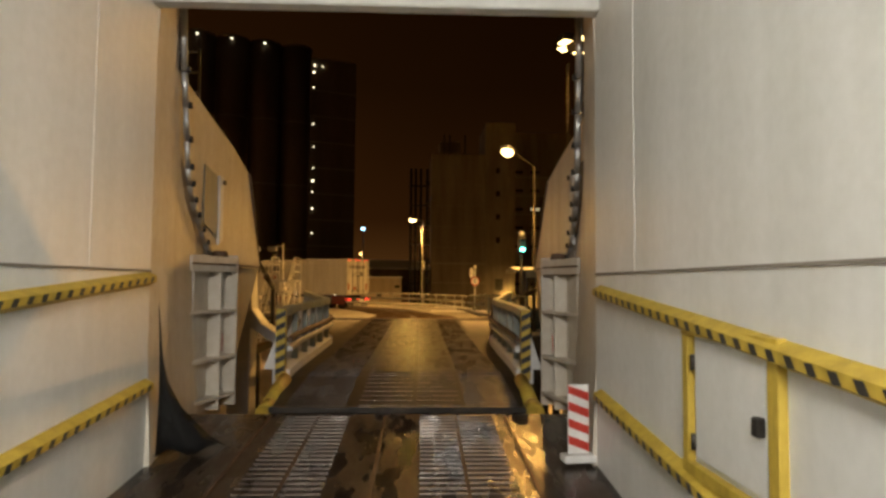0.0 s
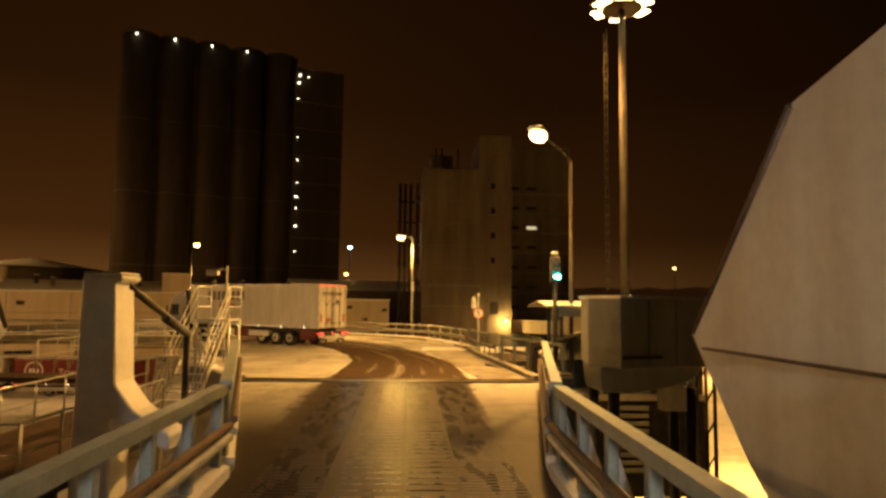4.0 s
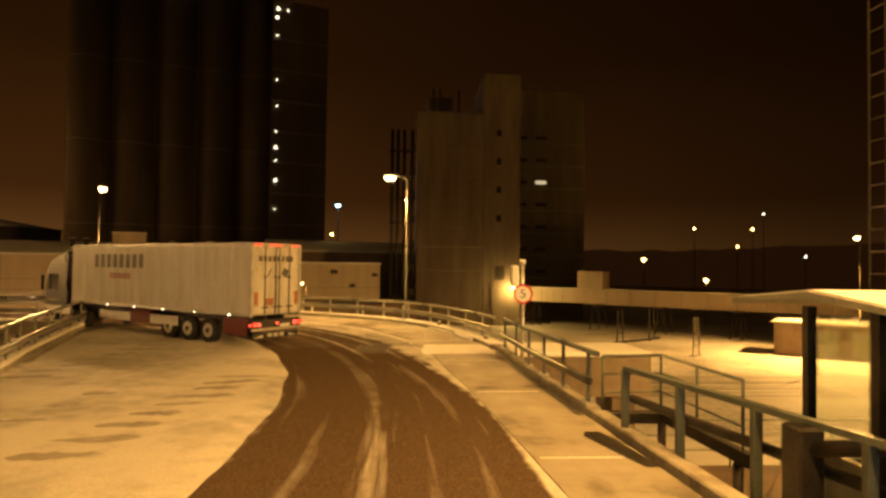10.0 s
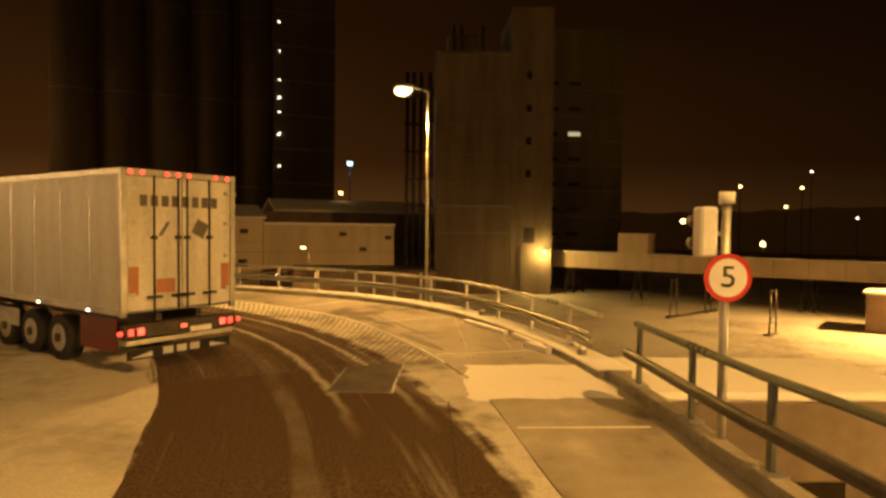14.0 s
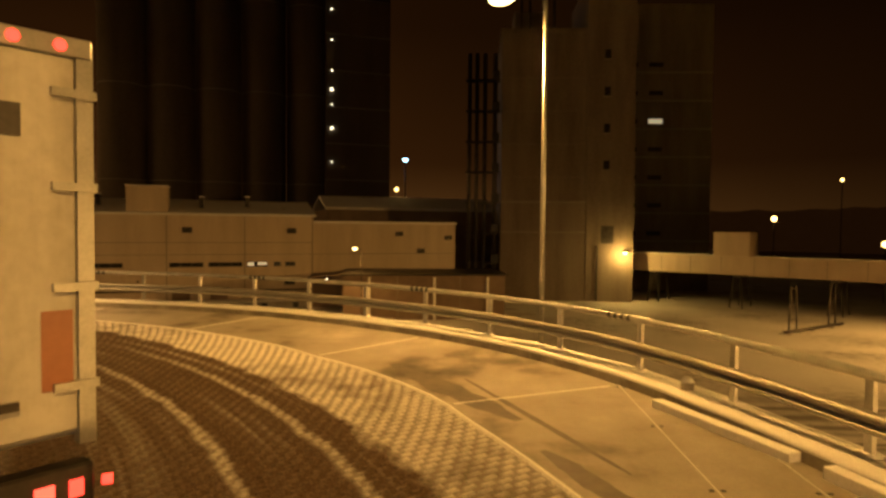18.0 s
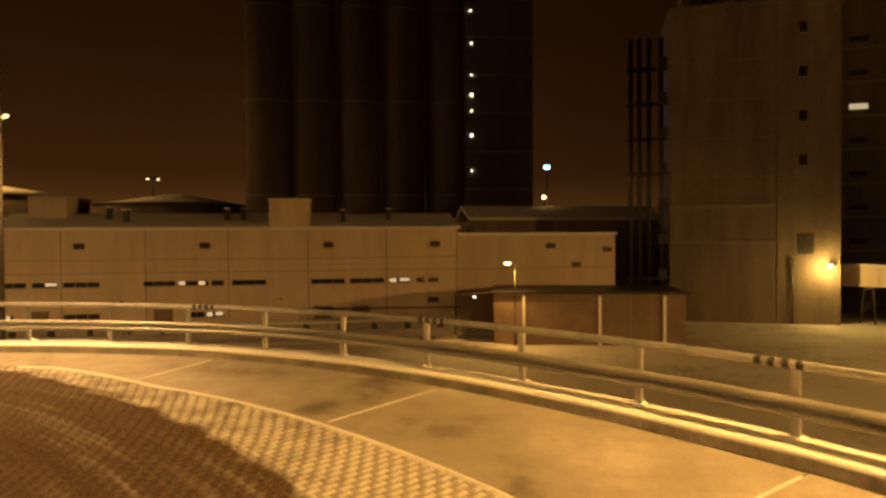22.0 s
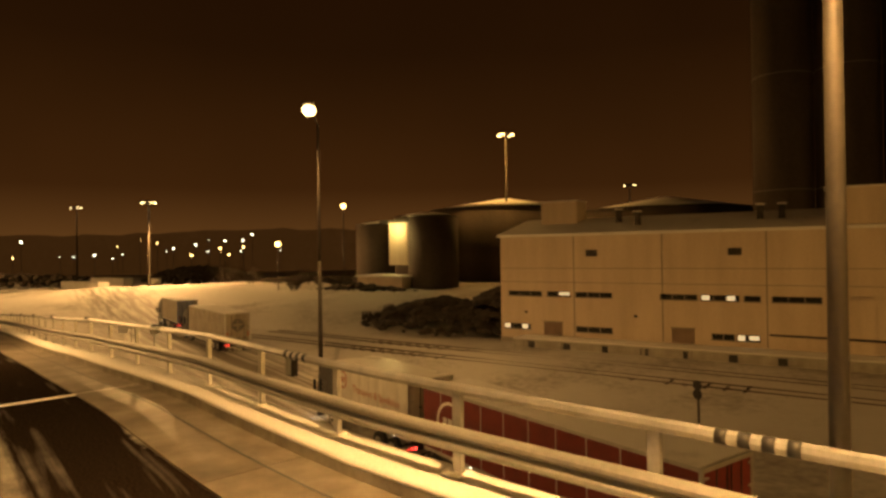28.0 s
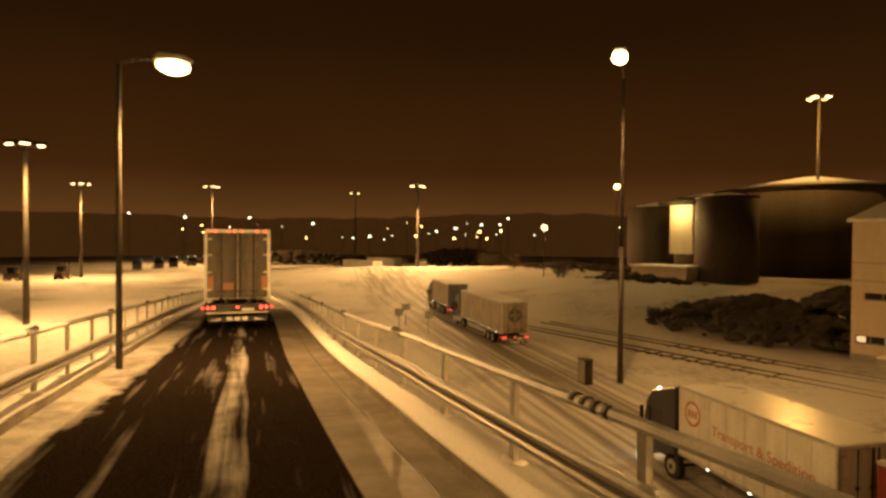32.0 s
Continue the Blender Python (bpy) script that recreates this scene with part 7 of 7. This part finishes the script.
def cargo(parent, y0, y1, side_paint, back_paint, ribs=9, top=4.0, low=1.2, bare_roof=False):
    b = part("cargo_box", box(-1.26, 1.26, y0 + 0.06, y1, low, top, 0.025), side_paint, parent)
    for i in range(1, ribs):
        y = y0 + (y1 - y0) * i / ribs
        for s in (-1, 1):
            part("side_seam", box(s * 1.262 - 0.006, s * 1.262 + 0.006, y - 0.02, y + 0.02, low + 0.08, top - 0.1), galv, b)
    for s in (-1, 1):
        part("top_rail", box(s * 1.265 - 0.012, s * 1.265 + 0.012, y0, y1, top - 0.09, top + 0.01), galv, b)
        part("bottom_rail", box(s * 1.265 - 0.012, s * 1.265 + 0.012, y0, y1, low - 0.02, low + 0.1), galv, b)
    if bare_roof:
        part("roof_sheet", box(-1.24, 1.24, y0 + 0.08, y1 - 0.03, top + 0.002, top + 0.02, 0.008), wet_roof, b, "wet pale roof sheet")
    else:
        part("roof_snow", box(-1.22, 1.22, y0 + 0.1, y1 - 0.05, top + 0.002, top + 0.03), roof_snow, b)
    # rear: frame, two doors, lock rods, hinges
    for s in (-1, 1):
        part("corner_post", box(s * 1.22 - 0.055, s * 1.22 + 0.055, y0 - 0.02, y0 + 0.08, low - 0.05, top), galv, b)
        d = part("rear_door", box(min(s * 0.015, s * 1.16), max(s * 0.015, s * 1.16), y0 - 0.005, y0 + 0.055, low + 0.05, top - 0.12, 0.012), back_paint, parent)
        for x in (0.10, 0.62):
            part("lock_rod", rod((s * x, y0 - 0.04, low + 0.03), (s * x, y0 - 0.04, top - 0.1), 0.02, n=6), dark_steel, d)
            part("lock_handle", box(s * x - 0.16, s * x + 0.16, y0 - 0.07, y0 - 0.045, low + 0.28, low + 0.34), dark_steel, d)
            part("rod_guide", box(s * x - 0.06, s * x + 0.06, y0 - 0.065, y0 - 0.01, low + 1.45, low + 1.52), dark_steel, d)
        for z in (low + 0.35, low + 1.05, low + 1.75, low + 2.4):
            part("hinge", box(min(s * 1.0, s * 1.29), max(s * 1.0, s * 1.29), y0 - 0.05, y0 - 0.008, z, z + 0.06), galv, d)
        part("reflector_plate", box(min(s * 0.93, s * 1.13), max(s * 0.93, s * 1.13), y0 - 0.012, y0 - 0.006, low + 0.36, low + 0.92), orange_plate, d, "faded orange reflector plate")
    part("header", box(-1.27, 1.27, y0 - 0.03, y0 + 0.07, top - 0.12, top + 0.02, 0.01), galv, b)
    return b


def undercarriage(parent, y0, y1, axles, low=1.2):
    for s in (-1, 1):
        part("chassis_beam", box(s * 0.45 - 0.06, s * 0.45 + 0.06, y0 + 0.1, y1, low - 0.35, low - 0.03), dark_steel, parent)
        part("side_guard", box(s * 1.22 - 0.02, s * 1.22 + 0.02, y0 + 4.6, y1 - 2.6, 0.55, 0.95, 0.01), galv, parent)
        for y in axles:
            wheel(parent, s * 1.08, y)
        for y in np.arange(y0 + 1.2, y1 - 1.5, 2.2):
            part("side_marker", box(s * 1.275 - 0.01, s * 1.275 + 0.01, y, y + 0.1, low - 0.02, low + 0.03), bead_glow, parent)
    for y in axles:
        part("axle", rod((-1.0, y, 0.5), (1.0, y, 0.5), 0.07, n=8), dark_steel, parent)


def rear_end(parent, y0, braking=False, low=1.2, markers=True, top=4.0):
    part("rear_bumper", box(-1.25, 1.25, y0 - 0.06, y0 + 0.12, 0.72, low - 0.18, 0.02), dark_steel, parent)
    part("bumper_strip", box(-1.2, 1.2, y0 - 0.05, y0 + 0.06, 0.60, 0.70, 0.01), galv, parent, "pale steel bar under the lamps")
    part("mud_bar", box(-1.15, 1.15, y0 + 0.0, y0 + 0.03, 0.30, 0.52), black_paint, parent, "black mud flap bar with a plain pale band")
    for i in range(3):
        part("flap_bar", box(-0.42 + i * 0.30, -0.20 + i * 0.30, y0 - 0.006, y0 - 0.001, 0.34, 0.48), white_paint, parent)
    for s in (-1, 1):
        part("flap_bar", prism([(s * 0.65, 0.34), (s * 1.1, 0.34), (s * 0.65, 0.44)], "y", y0 - 0.006, y0 - 0.001), white_paint, parent)
        for x, w in ((1.12, 0.045), (0.92, 0.06)):
            part("tail_lamp", box(s * x - w, s * x + w, y0 - 0.08, y0 - 0.06, 0.80, 0.92), tail_glow if (braking or w > 0.05) else red_glow, parent, "lit red tail lamp")
        part("side_lamp", rod((s * 1.30, y0 - 0.05, 0.86), (s * 1.36, y0 - 0.08, 0.86), 0.04, n=8), red_glow, parent)
    part("plate_lamp", box(-0.06, 0.06, y0 - 0.075, y0 - 0.06, 0.84, 0.90), tail_glow, parent)
    part("plate", box(0.15, 0.65, y0 - 0.068, y0 - 0.061, 0.72, 0.83), white_paint, parent)
    if markers:
        for x in (-1.1, -0.86, -0.34, -0.1, 0.14, 0.78, 1.06):
            part("marker_lamp", rod((x, y0 - 0.045, top - 0.05), (x, y0 - 0.03, top - 0.05), 0.042, n=8), red_glow, parent, "lit red marker lamp")


def semi_trailer(at, turn, z, label, tilt=0.0, back=None, braking=False):
    t = thing("semi_trailer_truck", (at[0], at[1], z), turn, label, "truck", "trucks on the bridge")
    t.matrix_basis = pose(at[0], at[1], z, 0, 0, turn) @ pose(0, 0, 0, tilt)
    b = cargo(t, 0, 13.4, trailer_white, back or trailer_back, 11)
    undercarriage(t, 0, 13.4, (2.6, 3.95, 5.3))
    rear_end(t, 0.0, braking)
    # faded word and badge on the doors and sides, as plain bars
    for i in range(8):
        part("door_lettering", box(-0.90 + i * 0.225, -0.90 + i * 0.225 + 0.15, -0.014, -0.007, 3.30, 3.52), lettering_blue, t)
    part("door_badge", prism([(-0.52, 2.72), (-0.44, 2.72), (-0.26, 3.0), (-0.34, 3.0)], "y", -0.014, -0.007), lettering_blue, t)
    part("door_badge", moved(box(-0.15, 0.15, -0.014, -0.007, -0.16, 0.16), pose(0.42, 0, 2.86, 0, 28, 0)), lettering_blue, t)
    part("orange_panel", box(-0.56, -0.16, -0.016, -0.007, 1.58, 1.86), orange_plate, t)
    for s in (-1, 1):
        sign_bars(t, s * 1.272, 7.2, 2.95, 8, 0.62, lettering_blue)
        sign_bars(t, s * 1.272, 8.2, 2.45, 8, 0.26, lettering_red)
        part("stow_box", box(s * 1.05 - 0.2, s * 1.05 + 0.2, 6.6, 8.2, 0.5, 1.1, 0.03), cloth_red if s < 0 else galv, t)
    # dark red board stands in for the tail lamps' red glow
    part("red_glow_board", box(-1.26, -1.24, 0.2, 1.6, 0.45, 1.1), cloth_red, t)
    cab(t, 13.9, cab_dark)
    undercarriage(t, 11.6, 16.0, (12.3, 15.3), low=1.15)
    return t


semi_trailer((-4.94, 50.36), 53.0, 0.02, "white semi-trailer truck with road dirt and lit red marker lamps")
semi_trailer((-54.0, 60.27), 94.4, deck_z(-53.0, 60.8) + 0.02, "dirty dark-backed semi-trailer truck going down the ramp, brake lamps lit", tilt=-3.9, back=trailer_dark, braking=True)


def drawbar_truck(x, y, turn):
    """A rigid box truck with its trailer, rear at the origin."""
    t = thing("box_truck", (x, y, GROUND), turn, "dark-cabbed truck with a white ribbed box standing in the yard", "truck", "trucks in the yard")
    cargo(t, 0, 7.5, trailer_white, trailer_back, 8, 3.9, bare_roof=True)
    undercarriage(t, 0, 7.5, (1.6, 2.9, 8.0))
    rear_end(t, 0, False, markers=False)
    cab(t, 7.8, cab_dark)
    word = part("lettering", lettering("Transport & Spedition", 0.52, lettering_red), None, t, "red company lettering")
    word.matrix_basis = pose(-1.275, 3.1, 2.7, 0, 0, -90)
    ring = bmesh.new()
    bm_rod(ring, (-1.274, 6.6, 3.0), (-1.279, 6.6, 3.0), 0.48, n=28)
    part("round_badge", ring, lettering_red, t, "round red badge")
    inner = bmesh.new()
    bm_rod(inner, (-1.278, 6.6, 3.0), (-1.283, 6.6, 3.0), 0.38, n=28)
    part("badge_centre", inner, trailer_white, t)
    for i in range(3):
        part("badge_bar", box(-1.287, -1.283, 6.32 + i * 0.2, 6.46 + i * 0.2, 2.86, 3.14), lettering_red, t)
    return t


def red_trailer(x, y, turn, length=13.4):
    t = thing("tarpaulin_trailer", (x, y, GROUND), turn, "dark red tarpaulin trailer with snow on its roof", "trailer", "trailers in the yard")
    cargo(t, 0, length, cloth_red, cloth_red, 10, 3.9)
    undercarriage(t, 0, length, (1.9, 3.2, 9.8))
    rear_end(t, 0, False, markers=False)
    word = part("lettering", lettering("Transport", 0.95, white_paint), None, t, "large white lettering")
    word.matrix_basis = pose(-1.275, length - 6.4, 2.45, 0, 0, -90)
    for r, d, m in ((0.95, 0.006, white_paint), (0.82, 0.010, cloth_red)):
        disc = bmesh.new()
        bm_rod(disc, (-1.27, length - 2.0, 2.6), (-1.27 - d, length - 2.0, 2.6), r, n=32)
        part("round_badge", disc, m, t)
    for i in range(3):
        part("badge_bar", box(-1.286, -1.282, length - 2.5 + i * 0.36, length - 2.24 + i * 0.36, 2.35, 2.85), white_paint, t)
    part("drawbar", rod((0, length, 0.7), (0, length + 1.2, 0.7), 0.07, n=8), dark_steel, t)
    return t


drawbar_truck(-41.9, 78.6, 90)
red_trailer(-27.4, 78.7, 90)


def yard_truck(x, y, turn, label, paint, with_cab=True, length=13.4, badge=False):
    t = thing("yard_truck", (x, y, GROUND), turn, label, "truck", "trucks in the yard")
    cargo(t, 0, length, paint, paint, 7, 4.0)
    undercarriage(t, 0, length, (2.6, 3.9, 5.2))
    rear_end(t, 0, False, markers=False)
    if badge:
        disc = bmesh.new()
        bm_rod(disc, (0.0, -0.015, 2.8), (0.0, -0.02, 2.8), 0.62, n=24)
        part("round_badge", disc, lettering_blue, t)
        part("badge_bar", box(-0.5, 0.5, -0.03, -0.022, 2.74, 2.86), paint, t)
        part("badge_bar", box(-0.06, 0.06, -0.03, -0.022, 2.3, 3.3), paint, t)
    if with_cab:
        cab(t, length + 0.5, cab_dark)
        undercarriage(t, length - 1.5, length + 2.6, (length - 0.8, length + 1.9), 1.15)
    return t


yard_truck(-80.5, 81.6, 91, "grey curtain-sided trailer with a round badge on its doors", mud_curtain, badge=True)
yard_truck(-102.5, 82.0, 90, "dusky truck and trailer in the queue across the yard", mud_curtain, length=9.0)
yard_truck(-178.0, 92.3, 78, "pale truck far down the queue", trailer_white)
yard_truck(-192.0, 75.5, -68, "white trailer parked across the far yard", trailer_white, False, 16.0)
yard_truck(-214.0, 84.0, -68, "white trailer parked across the far yard", trailer_white, False, 16.0)


def tractor(x, y, turn, label):
    t = thing("tractor_unit", (x, y, GROUND), turn, label, "tractor unit", "parked tractor units")
    cab(t, 2.6, cab_dark, False)
    part("chassis", box(-0.5, 0.5, -1.2, 4.6, 0.6, 0.95), dark_steel, t)
    part("fifth_wheel", rod((0, 0.3, 0.95), (0, 0.3, 1.1), 0.5, n=14), dark_steel, t)
    for s in (-1, 1):
        for y in (0.3, 4.0):
            wheel(t, s * 1.05, y)
    return t


for i in range(11):
    tractor(-222.0 - 9.0 * i * 0.9, 18.0 + 3.6 * i, -75 + 8 * math.sin(i * 2.1), "dark tractor unit parked in a row on the snow")
for i, (x, y) in enumerate(((-178.0, 4.0), (-170.0, -3.0), (-182.0, 12.0))):
    fk = thing("yard_forklift", (x, y, GROUND), 40 * i, "small yard forklift standing on the snow", "forklift", "yard machines")
    part("body", box(-0.9, 0.9, -1.6, 1.6, 0.5, 1.7, 0.08), rust_steel, fk)
    part("cage", box(-0.8, 0.8, -0.9, 0.7, 1.7, 3.0, 0.05), dark_glass, fk)
    for s in (-1, 1):
        part("mast", box(s * 0.5 - 0.08, s * 0.5 + 0.08, 1.7, 1.9, 0.2, 4.2), dark_steel, fk)
        part("fork", box(s * 0.4 - 0.08, s * 0.4 + 0.08, 1.9, 3.2, 0.15, 0.25), dark_steel, fk)
        for yy in (-1.1, 1.1):
            wheel(fk, s * 0.85, yy, 0.45, 0.28)

# ---- railway tracks before the mill ----
def track(offset):
    o = BL + Vector((BDIR.y, -BDIR.x, 0)) * offset
    tr = thing("railway_track", (o.x, o.y, GROUND), BANG - 4, "snow-filled railway track before the mill", "track", "railway tracks")
    for y in (-0.72, 0.72):
        part("rail", box(-30, 75, y - 0.035, y + 0.035, -0.1, 0.07), rust_steel, tr)
    for x in np.arange(-12, 62, 1.3):
        part("sleeper", box(x - 0.12, x + 0.12, -1.25, 1.25, -0.2, -0.03 + 0.03 * ((x * 7.3) % 1)), bush_mat, tr)


track(7.0)
track(11.6)
sw = thing("track_signal", (-36.5, 91.5, GROUND), 0, "small dark dwarf signal beside the tracks", "signal")
part("post", rod((0, 0, 0), (0, 0, 2.6), 0.06, n=8), dark_steel, sw)
for z in (2.3, 2.75):
    part("disc", rod((0, -0.1, z), (0, -0.06, z), 0.26, n=16), black_paint, sw)

# dark scrub and rock on the bank beside the mill
def rock_pile(name, cx, cy, n, sx, sy, h, turn, label, mat, kind="", up=0.3, big=1.0):
    rng = random.Random(int(cx * 7 + cy))
    bm = bmesh.new()
    for i in range(n):
        a, q = rng.uniform(0, math.tau), math.sqrt(rng.random())
        x, y = sx * q * math.cos(a), sy * q * math.sin(a)
        r = big * rng.uniform(0.25, 0.85) * (1.15 - 0.6 * q)
        ico = bmesh.ops.create_icosphere(bm, subdivisions=1, radius=r)
        for v in ico["verts"]:
            v.co = Vector((v.co.x * rng.uniform(0.8, 1.6), v.co.y, v.co.z * 0.75)) * (1 + 0.35 * noise.noise(v.co * 1.7 + Vector((i, 0, 0)))) + Vector((x, y, h * (1 - q * q) + r * 0.1))
    return solid(name, moved(bm, pose(cx, cy, GROUND + up, 0, 0, turn)), mat, label, "rocks", kind=kind)


rock_pile("rock_bank", -80.5, 106.6, 330, 12.0, 5.0, 3.2, 24, "dark bare rocks breaking through the snowy bank", rock, "stuff", big=1.35)
rock_pile("rock_bank", -73.5, 110.0, 170, 6.0, 4.5, 4.6, 24, "dark bare rocks heaped against the mill's end", rock, "stuff", big=1.4)
rock_pile("scrub_bank", -262.0, 62.0, 360, 9.0, 38.0, 3.2, 0, "dark hedge along the far side of the yard", bush_mat, "stuff", big=2.6)
rock_pile("scrub_bank", -238.0, 118.0, 420, 42.0, 9.0, 4.5, 12, "dark wooded bank beyond the yard", bush_mat, "stuff", big=2.8)
rock_pile("scrub_bank", -140.0, 118.0, 420, 34.0, 5.0, 1.6, 14, "dark tangled scrub along the snowy bank", bush_mat, "stuff", 2.9)
rock_pile("scrub_bank", -112.0, 112.0, 160, 12.0, 3.0, 1.2, 30, "dark tangled scrub along the snowy bank", bush_mat, "stuff", 2.9)
rock_pile("rock_bank", -97.0, 112.0, 90, 9.0, 3.0, 1.6, 20, "dark bare rocks breaking through the snowy bank", rock, "stuff")


def shrub(x, y, z, h, seed):
    """A leafless bush: a stub with many thin forked twigs."""
    rng = random.Random(seed)
    bush = thing("bare_bush", (x, y, z), rng.uniform(0, 360), "leafless dark bush with snow at its foot", "bush", "bare bushes")
    stem, twigs = bmesh.new(), bmesh.new()
    for i in range(7):
        d = Vector((rng.uniform(-0.7, 0.7), rng.uniform(-0.7, 0.7), rng.uniform(0.5, 1.0))) * h * 0.55
        bm_rod(stem, (0, 0, -0.1), d, 0.07, 0.03, 5)
        for j in range(9):
            a = d * rng.uniform(0.35, 1.0)
            e = a + Vector((rng.uniform(-0.5, 0.5), rng.uniform(-0.5, 0.5), rng.uniform(0.1, 0.7))) * h * 0.5
            bm_rod(twigs, a, e, 0.035, 0.008, 4)
            for q in range(3):
                f = a.lerp(e, rng.uniform(0.4, 0.9))
                bm_rod(twigs, f, f + Vector((rng.uniform(-0.4, 0.4), rng.uniform(-0.4, 0.4), rng.uniform(0, 0.4))) * h * 0.35, 0.018, 0.005, 3)
    part("stem", stem, bush_mat, bush)
    part("crown", twigs, bush_mat, bush)


for i, (x, y, h) in enumerate(((-150, 106, 3.4), (-155, 108, 3.0), (-161, 104, 3.6), (-168, 109, 3.2), (-139, 112, 2.6), (-145, 116, 3.0), (-176, 108, 3.6), (-184, 106, 3.4), (-131, 108, 2.2), (-122, 104, 2.4), (-118, 111, 2.6), (-190, 112, 3.8), (-198, 110, 3.5), (-206, 114, 4.0))):
    shrub(x, y, GROUND + (2.9 if x > -185 else 1.6), h * 1.8, i)

rng_b = random.Random(41)
for i in range(22):  # a thicket on the dark bank
    a, q = rng_b.uniform(0, math.tau), math.sqrt(rng_b.random())
    p = pose(-80.5, 106.0, 0, 0, 0, 24) @ Vector((11.5 * q * math.cos(a), 4.0 * q * math.sin(a), 0))
    shrub(p.x, p.y, GROUND + 0.5 + 1.8 * (1 - q * q), rng_b.uniform(1.5, 2.6), 100 + i)

# sign boards standing in the snow between ramp and queue
for i, (x, y) in enumerate(((-92.0, 73.0), (-96.5, 74.5), (-89.0, 75.5))):
    s = thing("yard_sign", (x, y, GROUND), 80 + 15 * i, "small pale sign on a post in the snow", "sign", "yard signs")
    part("post", rod((0, 0, -0.2), (0, 0, 2.4), 0.05, n=8), galv, s)
    part("panel", box(-0.45, 0.45, -0.05, -0.02, 1.6, 2.3, 0.01), white_paint, s)
bx = thing("relay_cabinet", (-66.0, 81.4, GROUND), 10, "dark steel cabinet at the mast's foot", "cabinet")
part("body", box(-0.45, 0.45, -0.3, 0.3, 0, 1.7, 0.03), dark_steel, bx)
part("door", box(-0.4, 0.4, -0.325, -0.302, 0.1, 1.6), machine_paint, bx)

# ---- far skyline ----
# wooded hills and sheds on the skyline, with haze as their own glow
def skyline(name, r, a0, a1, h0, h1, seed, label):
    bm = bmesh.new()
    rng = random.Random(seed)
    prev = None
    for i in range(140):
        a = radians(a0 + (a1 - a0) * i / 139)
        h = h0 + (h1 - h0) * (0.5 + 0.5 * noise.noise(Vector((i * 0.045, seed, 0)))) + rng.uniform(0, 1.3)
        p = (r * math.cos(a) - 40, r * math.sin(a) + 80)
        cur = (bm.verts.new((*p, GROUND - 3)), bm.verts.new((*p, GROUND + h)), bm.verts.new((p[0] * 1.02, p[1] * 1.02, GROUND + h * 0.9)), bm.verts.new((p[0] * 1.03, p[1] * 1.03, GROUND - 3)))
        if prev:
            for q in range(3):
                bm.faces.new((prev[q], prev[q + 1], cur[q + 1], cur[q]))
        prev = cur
    return solid(name, bm, hill_glow_mat, label, "skyline", kind="structure")


skyline("backdrop_hills", 335, 20, 215, 15, 25, 5, "dark wooded skyline far behind the harbour, its haze painted as glow")

# tyre bars pressed through the snow on the inner side of the deck
def tyre_track(a, b, n, half):
    rng = random.Random(int(a[1]))
    bm = bmesh.new()
    for i in range(n):
        c = Vector(a).lerp(Vector(b), i / (n - 1))
        w, tilt = half * rng.uniform(0.6, 1.1), rng.uniform(0.10, 0.24)
        rows = []
        for j in range(11):
            t = j / 5 - 1
            wide = 0.24 * (1 - abs(t) ** 5) * rng.uniform(0.45, 1.15) + 0.01
            x, y = c.x + w * t, c.y + tilt * w * t
            rows.append([bm.verts.new((x, y + k * wide, snow_top(x, y + k * wide) + 0.012)) for k in (-1, -0.3, 0.3, 1)])
        for p, q in zip(rows, rows[1:]):
            for j in range(3):
                bm.faces.new((p[j], q[j], q[j + 1], p[j + 1]))
    solid("tyre_track", bm, trodden, "dark tyre bars pressed through the deck's snow", "tyre track", kind="stuff")


def wet_patch(a, b, half, seed):
    """A melted stain with a ragged rim lying on the walkway."""
    rng = random.Random(seed)
    a, b = Vector((*a, 0)), Vector((*b, 0))
    d = (b - a).normalized()
    n = Vector((-d.y, d.x, 0))
    bm = bmesh.new()
    rows = []
    for i in range(25):
        t = i / 24
        c = a.lerp(b, t) + n * 0.25 * half * noise.noise(Vector((t * 3, seed, 0)))
        w = half * math.sin(math.pi * min(1, 0.04 + 0.92 * t)) ** 0.6 * (1 + 0.35 * noise.noise(Vector((t * 7, seed, 2)))) * rng.uniform(0.9, 1.1)
        row = []
        for q in (-1, -0.4, 0.4, 1):
            p = c + n * w * q
            row.append(bm.verts.new((p.x, p.y, deck_z(p.x, p.y) + 0.0265)))
        rows.append(row)
    for p, q in zip(rows, rows[1:]):
        for j in range(3):
            bm.faces.new((p[j], q[j], q[j + 1], p[j + 1]))
    solid("wet_patch", bm, melted, "dark melted stain on the walkway panels", "wet patch", kind="stuff")


melted = mottled("melted_dark_stain", (0.050, 0.038, 0.026), (0.13, 0.105, 0.075), 0.6, scale=1.6, fine=9)
wet_patch((-3.0, 59.3), (-0.75, 55.8), 0.27, 3)
wet_patch((-0.55, 54.6), (0.55, 52.2), 0.16, 5)
wet_patch((-1.55, 58.2), (0.35, 53.9), 0.06, 7)

trodden = mottled("trodden_wet_snow", (0.20, 0.175, 0.145), (0.36, 0.33, 0.285), 0.7, scale=2.2, fine=14)
tyre_track((-5.0, 34.6), (-4.3, 42.8), 9, 0.75)
tyre_track((-10.1, 42.6), (-9.4, 51.2), 8, 0.8)
tyre_track((-7.0, 35.6), (-6.9, 40.0), 4, 0.5)
